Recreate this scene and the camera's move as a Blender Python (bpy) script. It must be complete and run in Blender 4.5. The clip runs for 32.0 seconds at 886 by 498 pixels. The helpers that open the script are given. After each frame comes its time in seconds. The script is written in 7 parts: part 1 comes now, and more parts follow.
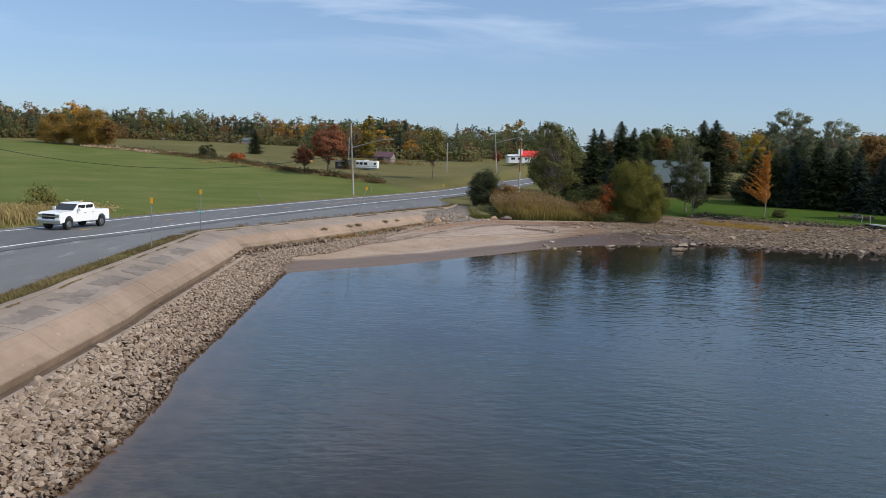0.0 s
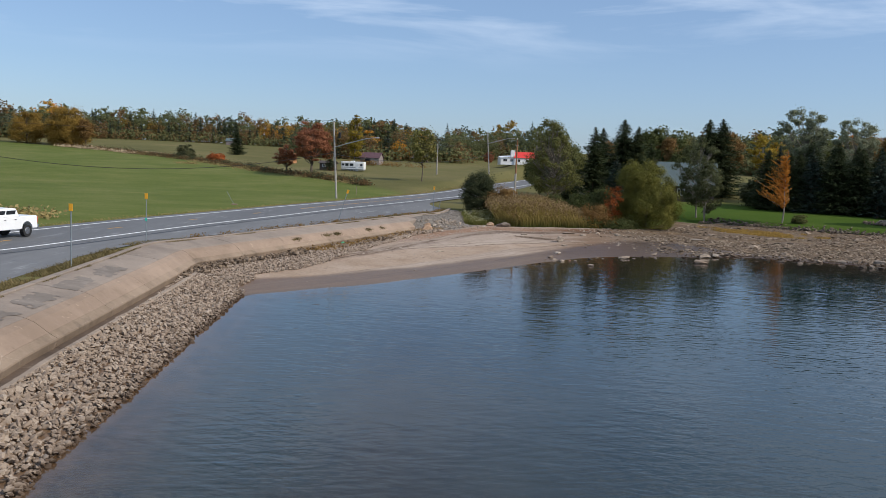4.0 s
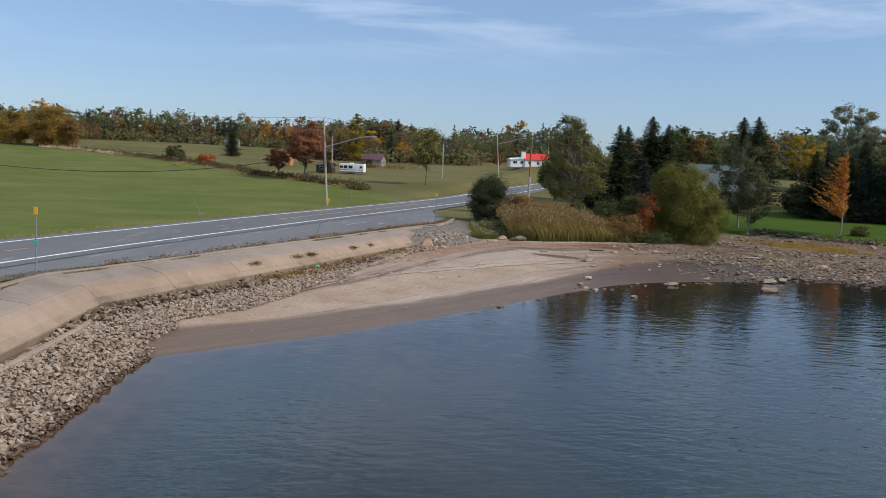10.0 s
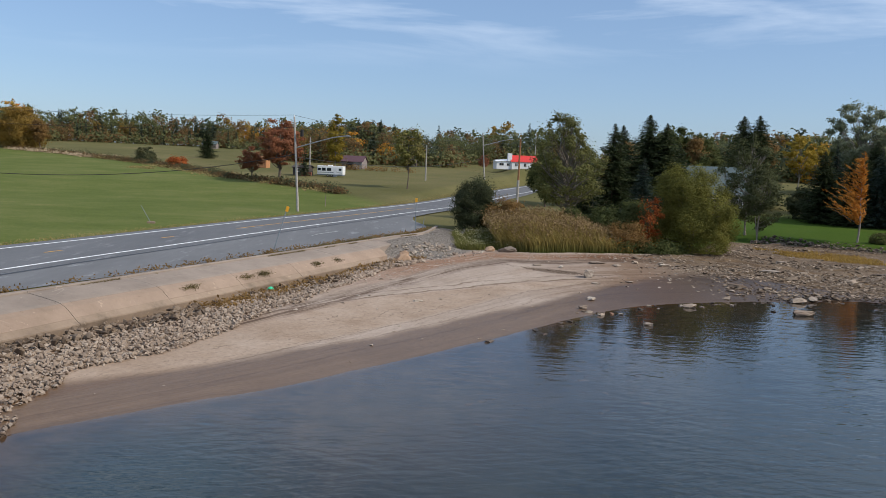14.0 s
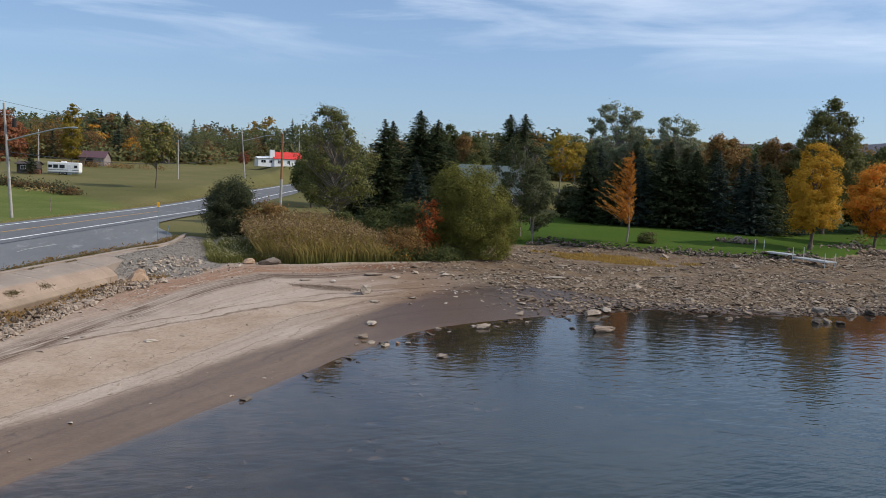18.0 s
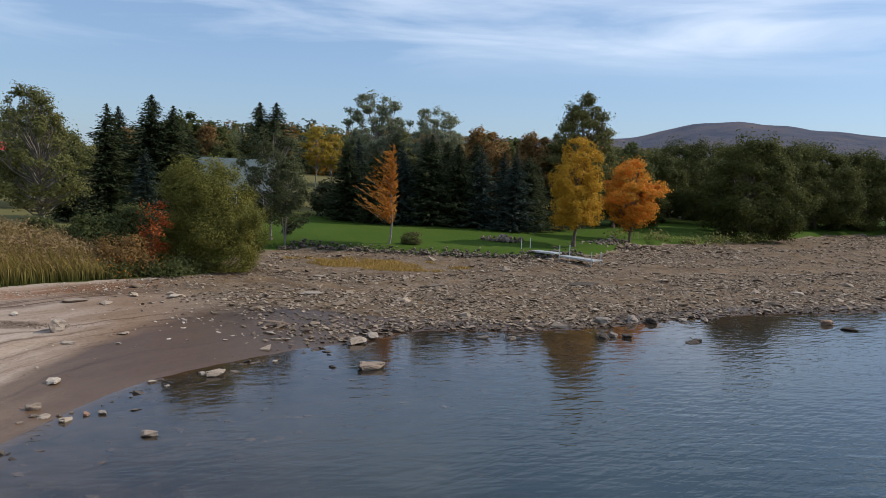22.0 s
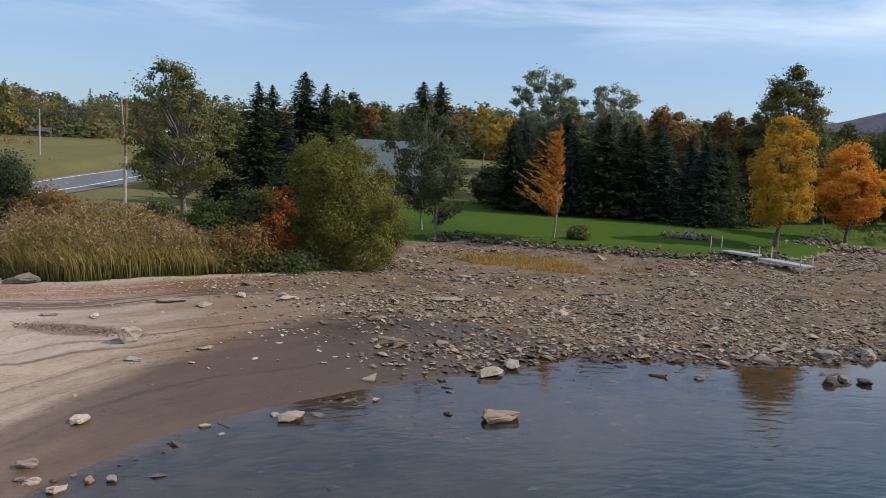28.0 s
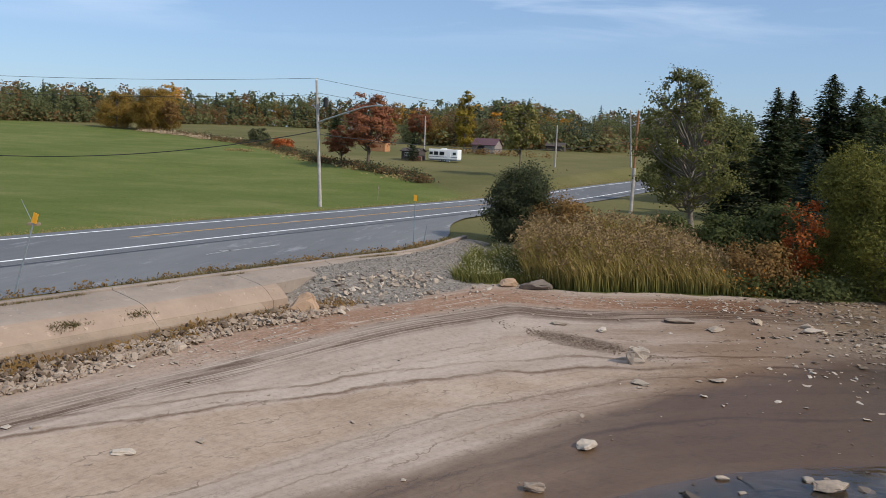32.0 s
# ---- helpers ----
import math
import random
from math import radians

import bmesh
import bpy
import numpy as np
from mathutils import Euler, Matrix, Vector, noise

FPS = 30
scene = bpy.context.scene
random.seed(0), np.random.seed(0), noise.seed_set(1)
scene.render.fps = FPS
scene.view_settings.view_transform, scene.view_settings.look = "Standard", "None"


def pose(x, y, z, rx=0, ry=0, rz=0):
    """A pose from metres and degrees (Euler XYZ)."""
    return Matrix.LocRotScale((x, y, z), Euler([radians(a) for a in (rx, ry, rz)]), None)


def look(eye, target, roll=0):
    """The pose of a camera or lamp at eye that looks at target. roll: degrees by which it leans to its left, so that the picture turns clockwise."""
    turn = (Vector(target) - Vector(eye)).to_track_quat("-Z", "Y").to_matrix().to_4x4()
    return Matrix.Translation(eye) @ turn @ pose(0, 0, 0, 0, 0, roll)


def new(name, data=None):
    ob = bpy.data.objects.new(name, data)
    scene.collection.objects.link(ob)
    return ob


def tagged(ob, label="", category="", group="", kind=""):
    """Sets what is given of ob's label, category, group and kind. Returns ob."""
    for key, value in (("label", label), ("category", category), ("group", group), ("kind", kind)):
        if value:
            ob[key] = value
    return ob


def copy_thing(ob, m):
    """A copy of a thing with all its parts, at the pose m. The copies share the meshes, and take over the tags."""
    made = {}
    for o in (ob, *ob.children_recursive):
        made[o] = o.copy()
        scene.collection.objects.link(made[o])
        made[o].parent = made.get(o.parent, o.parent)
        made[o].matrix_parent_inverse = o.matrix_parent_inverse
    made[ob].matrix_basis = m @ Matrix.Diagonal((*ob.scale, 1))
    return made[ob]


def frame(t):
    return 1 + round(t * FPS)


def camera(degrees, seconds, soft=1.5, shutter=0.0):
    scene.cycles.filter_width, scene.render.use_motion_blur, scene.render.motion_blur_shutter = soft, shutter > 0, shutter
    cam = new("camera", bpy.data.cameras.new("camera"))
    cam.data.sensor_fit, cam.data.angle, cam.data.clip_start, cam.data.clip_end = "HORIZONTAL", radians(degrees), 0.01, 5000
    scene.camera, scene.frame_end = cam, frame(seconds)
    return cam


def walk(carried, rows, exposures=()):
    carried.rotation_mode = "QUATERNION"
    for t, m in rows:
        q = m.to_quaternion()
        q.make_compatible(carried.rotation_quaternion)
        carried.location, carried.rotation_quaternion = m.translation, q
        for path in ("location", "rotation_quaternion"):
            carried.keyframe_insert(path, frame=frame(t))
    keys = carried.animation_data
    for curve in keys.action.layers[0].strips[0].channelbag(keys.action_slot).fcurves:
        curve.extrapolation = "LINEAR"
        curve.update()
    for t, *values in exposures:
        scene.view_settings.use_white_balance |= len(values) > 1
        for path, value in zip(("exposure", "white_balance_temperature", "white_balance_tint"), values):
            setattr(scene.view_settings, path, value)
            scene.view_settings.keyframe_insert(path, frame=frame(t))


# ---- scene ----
cam = camera(55.8, 32.0, soft=0.5)
METRES, EYE, TILT, LEAN, TURN = 68.852, 8.4, 0.0, 0.0, 0.0
ROWS = [
    (0.0, 0.0, 0.0, 0.0, 0.22, -6.09, -2.11),
    (0.5, -0.0008, 0.0186, -0.0021, 0.29, -6.07, -2.13),
    (1.0, -0.0014, 0.0374, -0.0041, 0.37, -6.05, -2.16),
    (1.5, -0.0021, 0.0567, -0.0053, 0.5, -6.03, -2.17),
    (2.0, -0.0029, 0.0763, -0.003, 0.6, -6.01, -2.2),
    (2.5, -0.0035, 0.0961, -0.003, 0.66, -5.98, -2.22),
    (3.0, -0.0039, 0.1155, -0.0033, 0.33, -5.96, -2.25),
    (3.5, -0.004, 0.1346, -0.0033, -0.55, -5.93, -2.26),
    (5.5, -0.0008, 0.2143, -0.0047, -0.29, -5.88, -2.23),
    (6.0, -0.0004, 0.2337, -0.0045, -0.24, -5.86, -2.22),
    (6.5, 0.0007, 0.2523, -0.0043, -0.19, -5.87, -2.26),
    (7.0, 0.0016, 0.2711, -0.0041, -0.15, -5.87, -2.24),
    (7.5, 0.0021, 0.29, -0.0035, -0.13, -5.86, -2.24),
    (8.0, 0.0024, 0.3084, -0.0033, -0.11, -5.86, -2.24),
    (8.5, 0.0023, 0.3265, -0.0039, -0.07, -5.85, -2.28),
    (9.0, 0.0028, 0.3442, -0.0043, -0.05, -5.84, -2.31),
    (9.5, 0.0037, 0.361, -0.0037, -0.02, -5.84, -2.31),
    (10.0, 0.0044, 0.3779, -0.0031, 0.01, -5.8, -2.31),
    (10.5, 0.0055, 0.3949, -0.003, 0.03, -5.77, -2.3),
    (11.0, 0.0067, 0.4117, -0.0025, 0.05, -5.76, -2.29),
    (11.5, 0.0076, 0.4285, -0.0022, 0.05, -5.73, -2.27),
    (12.0, 0.0086, 0.4451, -0.0023, 0.06, -5.71, -2.25),
    (12.5, 0.0094, 0.4616, -0.0024, 0.05, -5.69, -2.25),
    (13.0, 0.0101, 0.4782, -0.0024, 0.04, -5.67, -2.24),
    (13.5, 0.0108, 0.4949, -0.0028, 0.03, -5.66, -2.22),
    (14.0, 0.0115, 0.5111, -0.0031, -0.98, -5.61, -2.24),
    (14.5, 0.0122, 0.5277, -0.0035, -3.01, -5.53, -2.25),
    (16.5, 0.0162, 0.5955, -0.0023, -11.09, -5.32, -2.29),
    (17.0, 0.0197, 0.6119, -0.0017, -13.07, -5.26, -2.35),
    (17.5, 0.0232, 0.6285, -0.0012, -15.1, -5.21, -2.35),
    (18.0, 0.0272, 0.644, -0.0008, -16.96, -5.17, -2.37),
    (18.5, 0.0324, 0.6612, -0.0003, -18.96, -5.11, -2.39),
    (19.0, 0.0381, 0.6775, 0.0004, -20.99, -5.08, -2.39),
    (19.5, 0.0452, 0.694, 0.0008, -23.03, -5.06, -2.39),
    (20.0, 0.0531, 0.7103, 0.0015, -25.07, -5.04, -2.38),
    (20.5, 0.0616, 0.7263, 0.0023, -27.12, -5.03, -2.36),
    (21.0, 0.0706, 0.7427, 0.0028, -29.2, -5.01, -2.38),
    (21.5, 0.0804, 0.7582, 0.0036, -31.3, -5.0, -2.39),
    (22.0, 0.0908, 0.7735, 0.004, -33.42, -5.01, -2.37),
    (22.5, 0.1016, 0.7891, 0.0042, -35.56, -5.01, -2.34),
    (23.0, 0.1129, 0.8044, 0.0046, -37.42, -5.02, -2.37),
    (23.5, 0.125, 0.8202, 0.005, -37.52, -5.1, -2.4),
    (24.0, 0.1375, 0.8357, 0.0053, -37.64, -5.18, -2.42),
    (24.5, 0.1501, 0.8512, 0.0058, -37.78, -5.23, -2.43),
    (26.5, 0.1808, 0.8909, 0.0068, -31.21, -6.04, -2.46),
    (27.0, 0.1799, 0.8922, 0.0042, -28.22, -6.18, -2.55),
    (27.5, 0.1792, 0.893, 0.0023, -25.18, -6.31, -2.67),
    (28.0, 0.1794, 0.8944, 0.0015, -21.26, -6.49, -2.8),
    (28.5, 0.179, 0.8957, 0.0006, -15.94, -6.71, -2.87),
    (29.0, 0.1796, 0.8963, 0.0007, -10.74, -6.91, -2.87),
    (29.5, 0.1804, 0.8967, 0.0007, -5.8, -7.07, -2.81),
    (30.0, 0.1807, 0.8973, 0.0006, -0.27, -7.22, -2.66),
    (30.5, 0.1799, 0.8993, -0.0003, 6.05, -7.49, -2.53),
    (31.0, 0.1773, 0.9088, -0.0012, 7.17, -7.27, -2.54),
    (31.5, 0.1741, 0.9254, -0.0022, 7.63, -7.04, -2.56),
    (32.0, 0.1707, 0.9454, -0.0029, 11.82, -7.08, -2.47),
]
walk(cam, [(t, pose(0, 0, EYE, TILT, LEAN, TURN) @ pose(METRES * x, METRES * y, METRES * z, 90 + pitch, roll, yaw)) for t, x, y, z, yaw, pitch, roll in ROWS],
     [(0.0, 0.0), (24.0, 0.05), (28.0, 0.12), (32.0, 0.05)])

# ---- sky, sun and exposure ----
SUN_AZ, SUN_EL = radians(111), radians(39)      # compass angle from +y towards +x, height
SUN_DIR = Vector((math.sin(SUN_AZ) * math.cos(SUN_EL), math.cos(SUN_AZ) * math.cos(SUN_EL), math.sin(SUN_EL)))
sun = new("sun", bpy.data.lights.new("sun", "SUN"))
sun.data.energy, sun.data.angle, sun.data.color = 3.55, radians(0.6), (1.0, 0.915, 0.785)
sun.matrix_world = look(SUN_DIR * 300, (0, 0, 0))

world = bpy.data.worlds.new("sky")
scene.world = world
world.use_nodes = True
wn, wl = world.node_tree.nodes, world.node_tree.links
wn.clear()
w_out = wn.new("ShaderNodeOutputWorld")
w_bg = wn.new("ShaderNodeBackground")
w_sky = wn.new("ShaderNodeTexSky")
w_sky.sky_type, w_sky.sun_disc = "NISHITA", False
w_sky.sun_elevation, w_sky.sun_rotation = SUN_EL, SUN_AZ
w_sky.air_density, w_sky.dust_density, w_sky.ozone_density, w_sky.altitude = 1.0, 0.9, 3.4, 300
w_bg.inputs["Strength"].default_value = 0.131
# thin cirrus, drawn out sideways
w_co = wn.new("ShaderNodeTexCoord")
w_map = wn.new("ShaderNodeMapping")
w_map.inputs["Rotation"].default_value = (0, radians(4), radians(20))
w_map.inputs["Scale"].default_value = (1.6, 1.6, 13.0)
w_no = wn.new("ShaderNodeTexNoise")
w_no.inputs["Scale"].default_value, w_no.inputs["Detail"].default_value = 1.7, 7.0
w_no.inputs["Roughness"].default_value, w_no.inputs["Distortion"].default_value = 0.55, 0.4
w_ra = wn.new("ShaderNodeValToRGB")
w_ra.color_ramp.elements[0].position, w_ra.color_ramp.elements[1].position = 0.42, 0.72
w_ra.color_ramp.elements[0].color, w_ra.color_ramp.elements[1].color = (0, 0, 0, 1), (0.7, 0.7, 0.7, 1)
w_mix = wn.new("ShaderNodeMix")
w_mix.data_type = "RGBA"
w_mix.inputs["B"].default_value = (7.6, 7.9, 8.3, 1)
wl.new(w_co.outputs["Generated"], w_map.inputs["Vector"])
wl.new(w_map.outputs["Vector"], w_no.inputs["Vector"])
w_high = wn.new("ShaderNodeMapRange")      # thicker veil higher up
w_high.inputs["From Min"].default_value, w_high.inputs["From Max"].default_value = 0.2, 0.6
w_high.inputs["To Max"].default_value = 0.09
w_add = wn.new("ShaderNodeMath")
wl.new(w_no.outputs["Fac"], w_add.inputs[0])
wl.new(w_high.outputs["Result"], w_add.inputs[1])
wl.new(w_add.outputs[0], w_ra.inputs["Fac"])
# the cirrus lies higher up; the air near the horizon is clear
w_sep = wn.new("ShaderNodeSeparateXYZ")
w_up = wn.new("ShaderNodeMapRange")
w_up.interpolation_type = "SMOOTHSTEP"
w_up.inputs["From Min"].default_value, w_up.inputs["From Max"].default_value = 0.10, 0.175
w_mul = wn.new("ShaderNodeMath")
w_mul.operation = "MULTIPLY"
wl.new(w_co.outputs["Generated"], w_sep.inputs[0])
wl.new(w_sep.outputs["Z"], w_up.inputs["Value"])
wl.new(w_sep.outputs["Z"], w_high.inputs["Value"])
wl.new(w_up.outputs["Result"], w_mul.inputs[0])
wl.new(w_ra.outputs["Color"], w_mul.inputs[1])
wl.new(w_mul.outputs[0], w_mix.inputs["Factor"])
w_veil = wn.new("ShaderNodeMix")           # a thin, even veil of high cloud over the whole sky
w_veil.data_type = "RGBA"
w_veil.inputs["Factor"].default_value, w_veil.inputs["B"].default_value = 0.42, (2.75, 3.6, 4.8, 1)
wl.new(w_sky.outputs["Color"], w_veil.inputs["A"])
wl.new(w_veil.outputs["Result"], w_mix.inputs["A"])
w_tint = wn.new("ShaderNodeMix")
w_tint.data_type, w_tint.blend_type = "RGBA", "MULTIPLY"
w_tint.inputs["Factor"].default_value, w_tint.inputs["B"].default_value = 1.0, (0.872, 0.945, 1.052, 1)
wl.new(w_mix.outputs["Result"], w_tint.inputs["A"])
wl.new(w_tint.outputs["Result"], w_bg.inputs["Color"])
wl.new(w_bg.outputs["Background"], w_out.inputs["Surface"])


# ---- materials ----
class Nodes:
    """A small wrapper round a node tree."""

    def __init__(self, name):
        self.m = bpy.data.materials.new(name)
        self.m.use_nodes = True
        self.t = self.m.node_tree
        self.t.nodes.clear()
        self.out = self.t.nodes.new("ShaderNodeOutputMaterial")
        self.b = self.t.nodes.new("ShaderNodeBsdfPrincipled")
        self.t.links.new(self.b.outputs["BSDF"], self.out.inputs["Surface"])
        self.geo = self.t.nodes.new("ShaderNodeNewGeometry")
        self.pos = self.geo.outputs["Position"]

    def link(self, a, b):
        self.t.links.new(a, b)

    def attr(self, name, out="Fac"):
        n = self.t.nodes.new("ShaderNodeAttribute")
        n.attribute_name = name
        return n.outputs[out]

    def noise(self, scale, detail=5.0, rough=0.55, vec=None, stretch=None, distort=0.0):
        n = self.t.nodes.new("ShaderNodeTexNoise")
        n.inputs["Scale"].default_value, n.inputs["Detail"].default_value = scale, detail
        n.inputs["Roughness"].default_value, n.inputs["Distortion"].default_value = rough, distort
        v = vec or self.pos
        if stretch:
            mp = self.t.nodes.new("ShaderNodeMapping")
            mp.inputs["Scale"].default_value = stretch
            self.link(v, mp.inputs["Vector"])
            v = mp.outputs["Vector"]
        self.link(v, n.inputs["Vector"])
        return n.outputs["Fac"]

    def voronoi(self, scale, vec=None, feature="F1", out="Distance"):
        n = self.t.nodes.new("ShaderNodeTexVoronoi")
        n.feature = feature
        n.inputs["Scale"].default_value = scale
        self.link(vec or self.pos, n.inputs["Vector"])
        return n.outputs[out]

    def ramp(self, fac, stops):
        n = self.t.nodes.new("ShaderNodeValToRGB")
        e = n.color_ramp.elements
        while len(e) < len(stops):
            e.new(0.5)
        for s, (p, c) in zip(e, stops):
            s.position = p
            s.color = (*c, 1) if isinstance(c, tuple) else (c, c, c, 1)
        self.link(fac, n.inputs["Fac"])
        return n.outputs["Color"]

    def mix(self, fac, a, b, kind="MIX"):
        n = self.t.nodes.new("ShaderNodeMix")
        n.data_type, n.blend_type = "RGBA", kind
        for v, i in ((fac, "Factor"), (a, "A"), (b, "B")):
            if isinstance(v, (int, float)):
                n.inputs[i].default_value = v if i == "Factor" else (v, v, v, 1)
            elif isinstance(v, tuple):
                n.inputs[i].default_value = (*v, 1)
            else:
                self.link(v, n.inputs[i])
        return n.outputs["Result"]

    def math(self, op, a, b=0.0, c=0.0):
        n = self.t.nodes.new("ShaderNodeMath")
        n.operation = op
        for v, i in ((a, 0), (b, 1), (c, 2)):
            if isinstance(v, (int, float)):
                n.inputs[i].default_value = v
            else:
                self.link(v, n.inputs[i])
        return n.outputs[0]

    def bump(self, height, strength=0.4, dist=0.03, prev=None):
        n = self.t.nodes.new("ShaderNodeBump")
        n.inputs["Strength"].default_value, n.inputs["Distance"].default_value = strength, dist
        self.link(height, n.inputs["Height"])
        if prev:
            self.link(prev, n.inputs["Normal"])
        self.link(n.outputs["Normal"], self.b.inputs["Normal"])
        return n.outputs["Normal"]

    def done(self, color=None, rough=0.8, metal=0.0, spec=0.4):
        for v, i in ((color, "Base Color"), (rough, "Roughness"), (metal, "Metallic"), (spec, "Specular IOR Level")):
            if v is None:
                continue
            if isinstance(v, tuple):
                self.b.inputs[i].default_value = (*v, 1)
            elif isinstance(v, (int, float)):
                self.b.inputs[i].default_value = v
            else:
                self.link(v, self.b.inputs[i])
        return self.m


def plain(name, color, rough=0.7, metal=0.0, var=0.25, scale=3.0, bump=0.15, spec=0.4):
    """A surface of one colour with grain and stains at two scales."""
    n = Nodes(name)
    a, b = n.noise(scale, 4), n.noise(scale * 9, 3)
    f = n.math("ADD", n.math("MULTIPLY", a, 0.65), n.math("MULTIPLY", b, 0.35))
    lo, hi = tuple(c * (1 - var) for c in color), tuple(min(1, c * (1 + var)) for c in color)
    n.bump(b, bump, 0.01)
    return n.done(n.ramp(f, [(0.3, lo), (0.7, hi)]), rough, metal, spec)


def leaf_mat(name, stops, through_light=0.42):
    """Leaves: colour varies leaf by leaf, tree by tree and in drifts; some light passes through."""
    n = Nodes(name)
    big = n.noise(0.35, 3)
    tree = n.t.nodes.new("ShaderNodeObjectInfo").outputs["Random"]
    f = n.math("ADD", n.math("MULTIPLY", n.geo.outputs["Random Per Island"], 0.24), n.math("ADD", n.math("MULTIPLY", big, 0.55), n.math("MULTIPLY", n.noise(1.3, 3), 0.3)))
    f = n.math("ADD", f, n.math("MULTIPLY", n.math("SUBTRACT", tree, 0.5), 0.2))
    col = n.ramp(f, stops)
    n.done(col, 0.72, 0, 0.12)
    tr = n.t.nodes.new("ShaderNodeBsdfTranslucent")
    n.link(col, tr.inputs["Color"])
    mx = n.t.nodes.new("ShaderNodeMixShader")
    mx.inputs["Fac"].default_value = through_light
    n.link(n.b.outputs["BSDF"], mx.inputs[1])
    n.link(tr.outputs["BSDF"], mx.inputs[2])
    n.link(mx.outputs["Shader"], n.out.inputs["Surface"])
    return n.m


def island_mat(name, stops, rough=0.85, bump=0.5, scale=6.0, spec=0.3, wet_to=None):
    """Stones: each piece has a tone of its own, with grain and lichen."""
    n = Nodes(name)
    tone = n.math("FRACT", n.math("ADD", n.geo.outputs["Random Per Island"], n.t.nodes.new("ShaderNodeObjectInfo").outputs["Random"]))
    g = n.noise(scale, 6, 0.65)
    col = n.ramp(n.math("ADD", n.math("MULTIPLY", tone, 0.7), n.math("MULTIPLY", g, 0.4)), stops)
    col = n.mix(n.ramp(n.noise(scale * 5, 4), [(0.5, 0.0), (0.8, 0.3)]), col, 0.07)
    if wet_to:
        # stones at the water's level are soaked
        sep = n.t.nodes.new("ShaderNodeSeparateXYZ")
        n.link(n.pos, sep.inputs[0])
        lvl = n.math("ADD", sep.outputs["Z"], n.math("MULTIPLY", n.math("SUBTRACT", n.noise(1.5, 3), 0.5), 0.15))
        soak = n.ramp(lvl, [(wet_to * 0.5, 1.0), (wet_to * 1.3, 0.0)])
        col = n.mix(soak, col, n.mix(1.0, col, (0.34, 0.30, 0.27), "MULTIPLY"))
    n.bump(n.noise(scale * 3, 6, 0.7), bump, 0.03)
    return n.done(col, rough, 0, spec)


M_BARK = plain("bark", (0.13, 0.10, 0.075), 0.95, var=0.5, scale=5, bump=0.8)
M_BARK_PALE = plain("pale_bark", (0.24, 0.21, 0.18), 0.9, var=0.35, scale=5, bump=0.6)
M_BARK_MID = plain("grey_brown_bark", (0.17, 0.145, 0.12), 0.9, var=0.4, scale=5, bump=0.7)
M_WILLOW = leaf_mat("willow_leaf", [(0.2, (0.045, 0.050, 0.014)), (0.55, (0.132, 0.130, 0.029)), (0.9, (0.29, 0.26, 0.062))], 0.35)
M_WILLOW_DARK = leaf_mat("far_willow_leaf", [(0.2, (0.038, 0.047, 0.014)), (0.55, (0.082, 0.090, 0.026)), (0.9, (0.165, 0.155, 0.045))])
M_GREEN = leaf_mat("green_leaf", [(0.2, (0.04, 0.05, 0.018)), (0.55, (0.09, 0.105, 0.035)), (0.9, (0.18, 0.17, 0.06))])
M_GREY_GREEN = leaf_mat("grey_green_leaf", [(0.2, (0.045, 0.052, 0.024)), (0.55, (0.112, 0.122, 0.055)), (0.9, (0.23, 0.215, 0.105))])
M_SILVER = leaf_mat("silver_poplar_leaf", [(0.2, (0.10, 0.115, 0.065)), (0.55, (0.21, 0.23, 0.14)), (0.9, (0.34, 0.35, 0.24))])
M_DARK = leaf_mat("dark_leaf", [(0.2, (0.032, 0.042, 0.022)), (0.55, (0.078, 0.086, 0.040)), (0.9, (0.17, 0.145, 0.07))], 0.35)
M_SPRUCE = leaf_mat("spruce_needle", [(0.2, (0.022, 0.032, 0.014)), (0.55, (0.048, 0.063, 0.027)), (0.9, (0.095, 0.105, 0.045))], 0.2)
M_BLUE_SPRUCE = leaf_mat("blue_spruce_needle", [(0.2, (0.020, 0.033, 0.026)), (0.55, (0.042, 0.062, 0.048)), (0.9, (0.08, 0.105, 0.08))], 0.18)
M_LARCH = leaf_mat("larch_needle", [(0.15, (0.22, 0.075, 0.015)), (0.5, (0.42, 0.17, 0.03)), (0.9, (0.55, 0.26, 0.06))])
M_YELLOW = leaf_mat("yellow_leaf", [(0.15, (0.24, 0.135, 0.015)), (0.5, (0.47, 0.27, 0.028)), (0.9, (0.62, 0.38, 0.05))])
M_BIRCH = leaf_mat("birch_leaf", [(0.15, (0.12, 0.11, 0.025)), (0.5, (0.30, 0.22, 0.035)), (0.9, (0.46, 0.32, 0.05))])
M_ORANGE = leaf_mat("orange_leaf", [(0.25, (0.13, 0.13, 0.035)), (0.48, (0.42, 0.26, 0.04)), (0.68, (0.70, 0.28, 0.035)), (0.95, (0.64, 0.16, 0.035))])
M_RED = leaf_mat("red_leaf", [(0.15, (0.20, 0.065, 0.02)), (0.5, (0.40, 0.10, 0.03)), (0.9, (0.50, 0.20, 0.045))])
M_RUST = leaf_mat("rust_leaf", [(0.15, (0.11, 0.075, 0.03)), (0.5, (0.23, 0.135, 0.05)), (0.9, (0.33, 0.20, 0.07))])
M_OLIVE = leaf_mat("olive_leaf", [(0.2, (0.06, 0.065, 0.022)), (0.55, (0.15, 0.15, 0.05)), (0.9, (0.30, 0.26, 0.10))], 0.4)
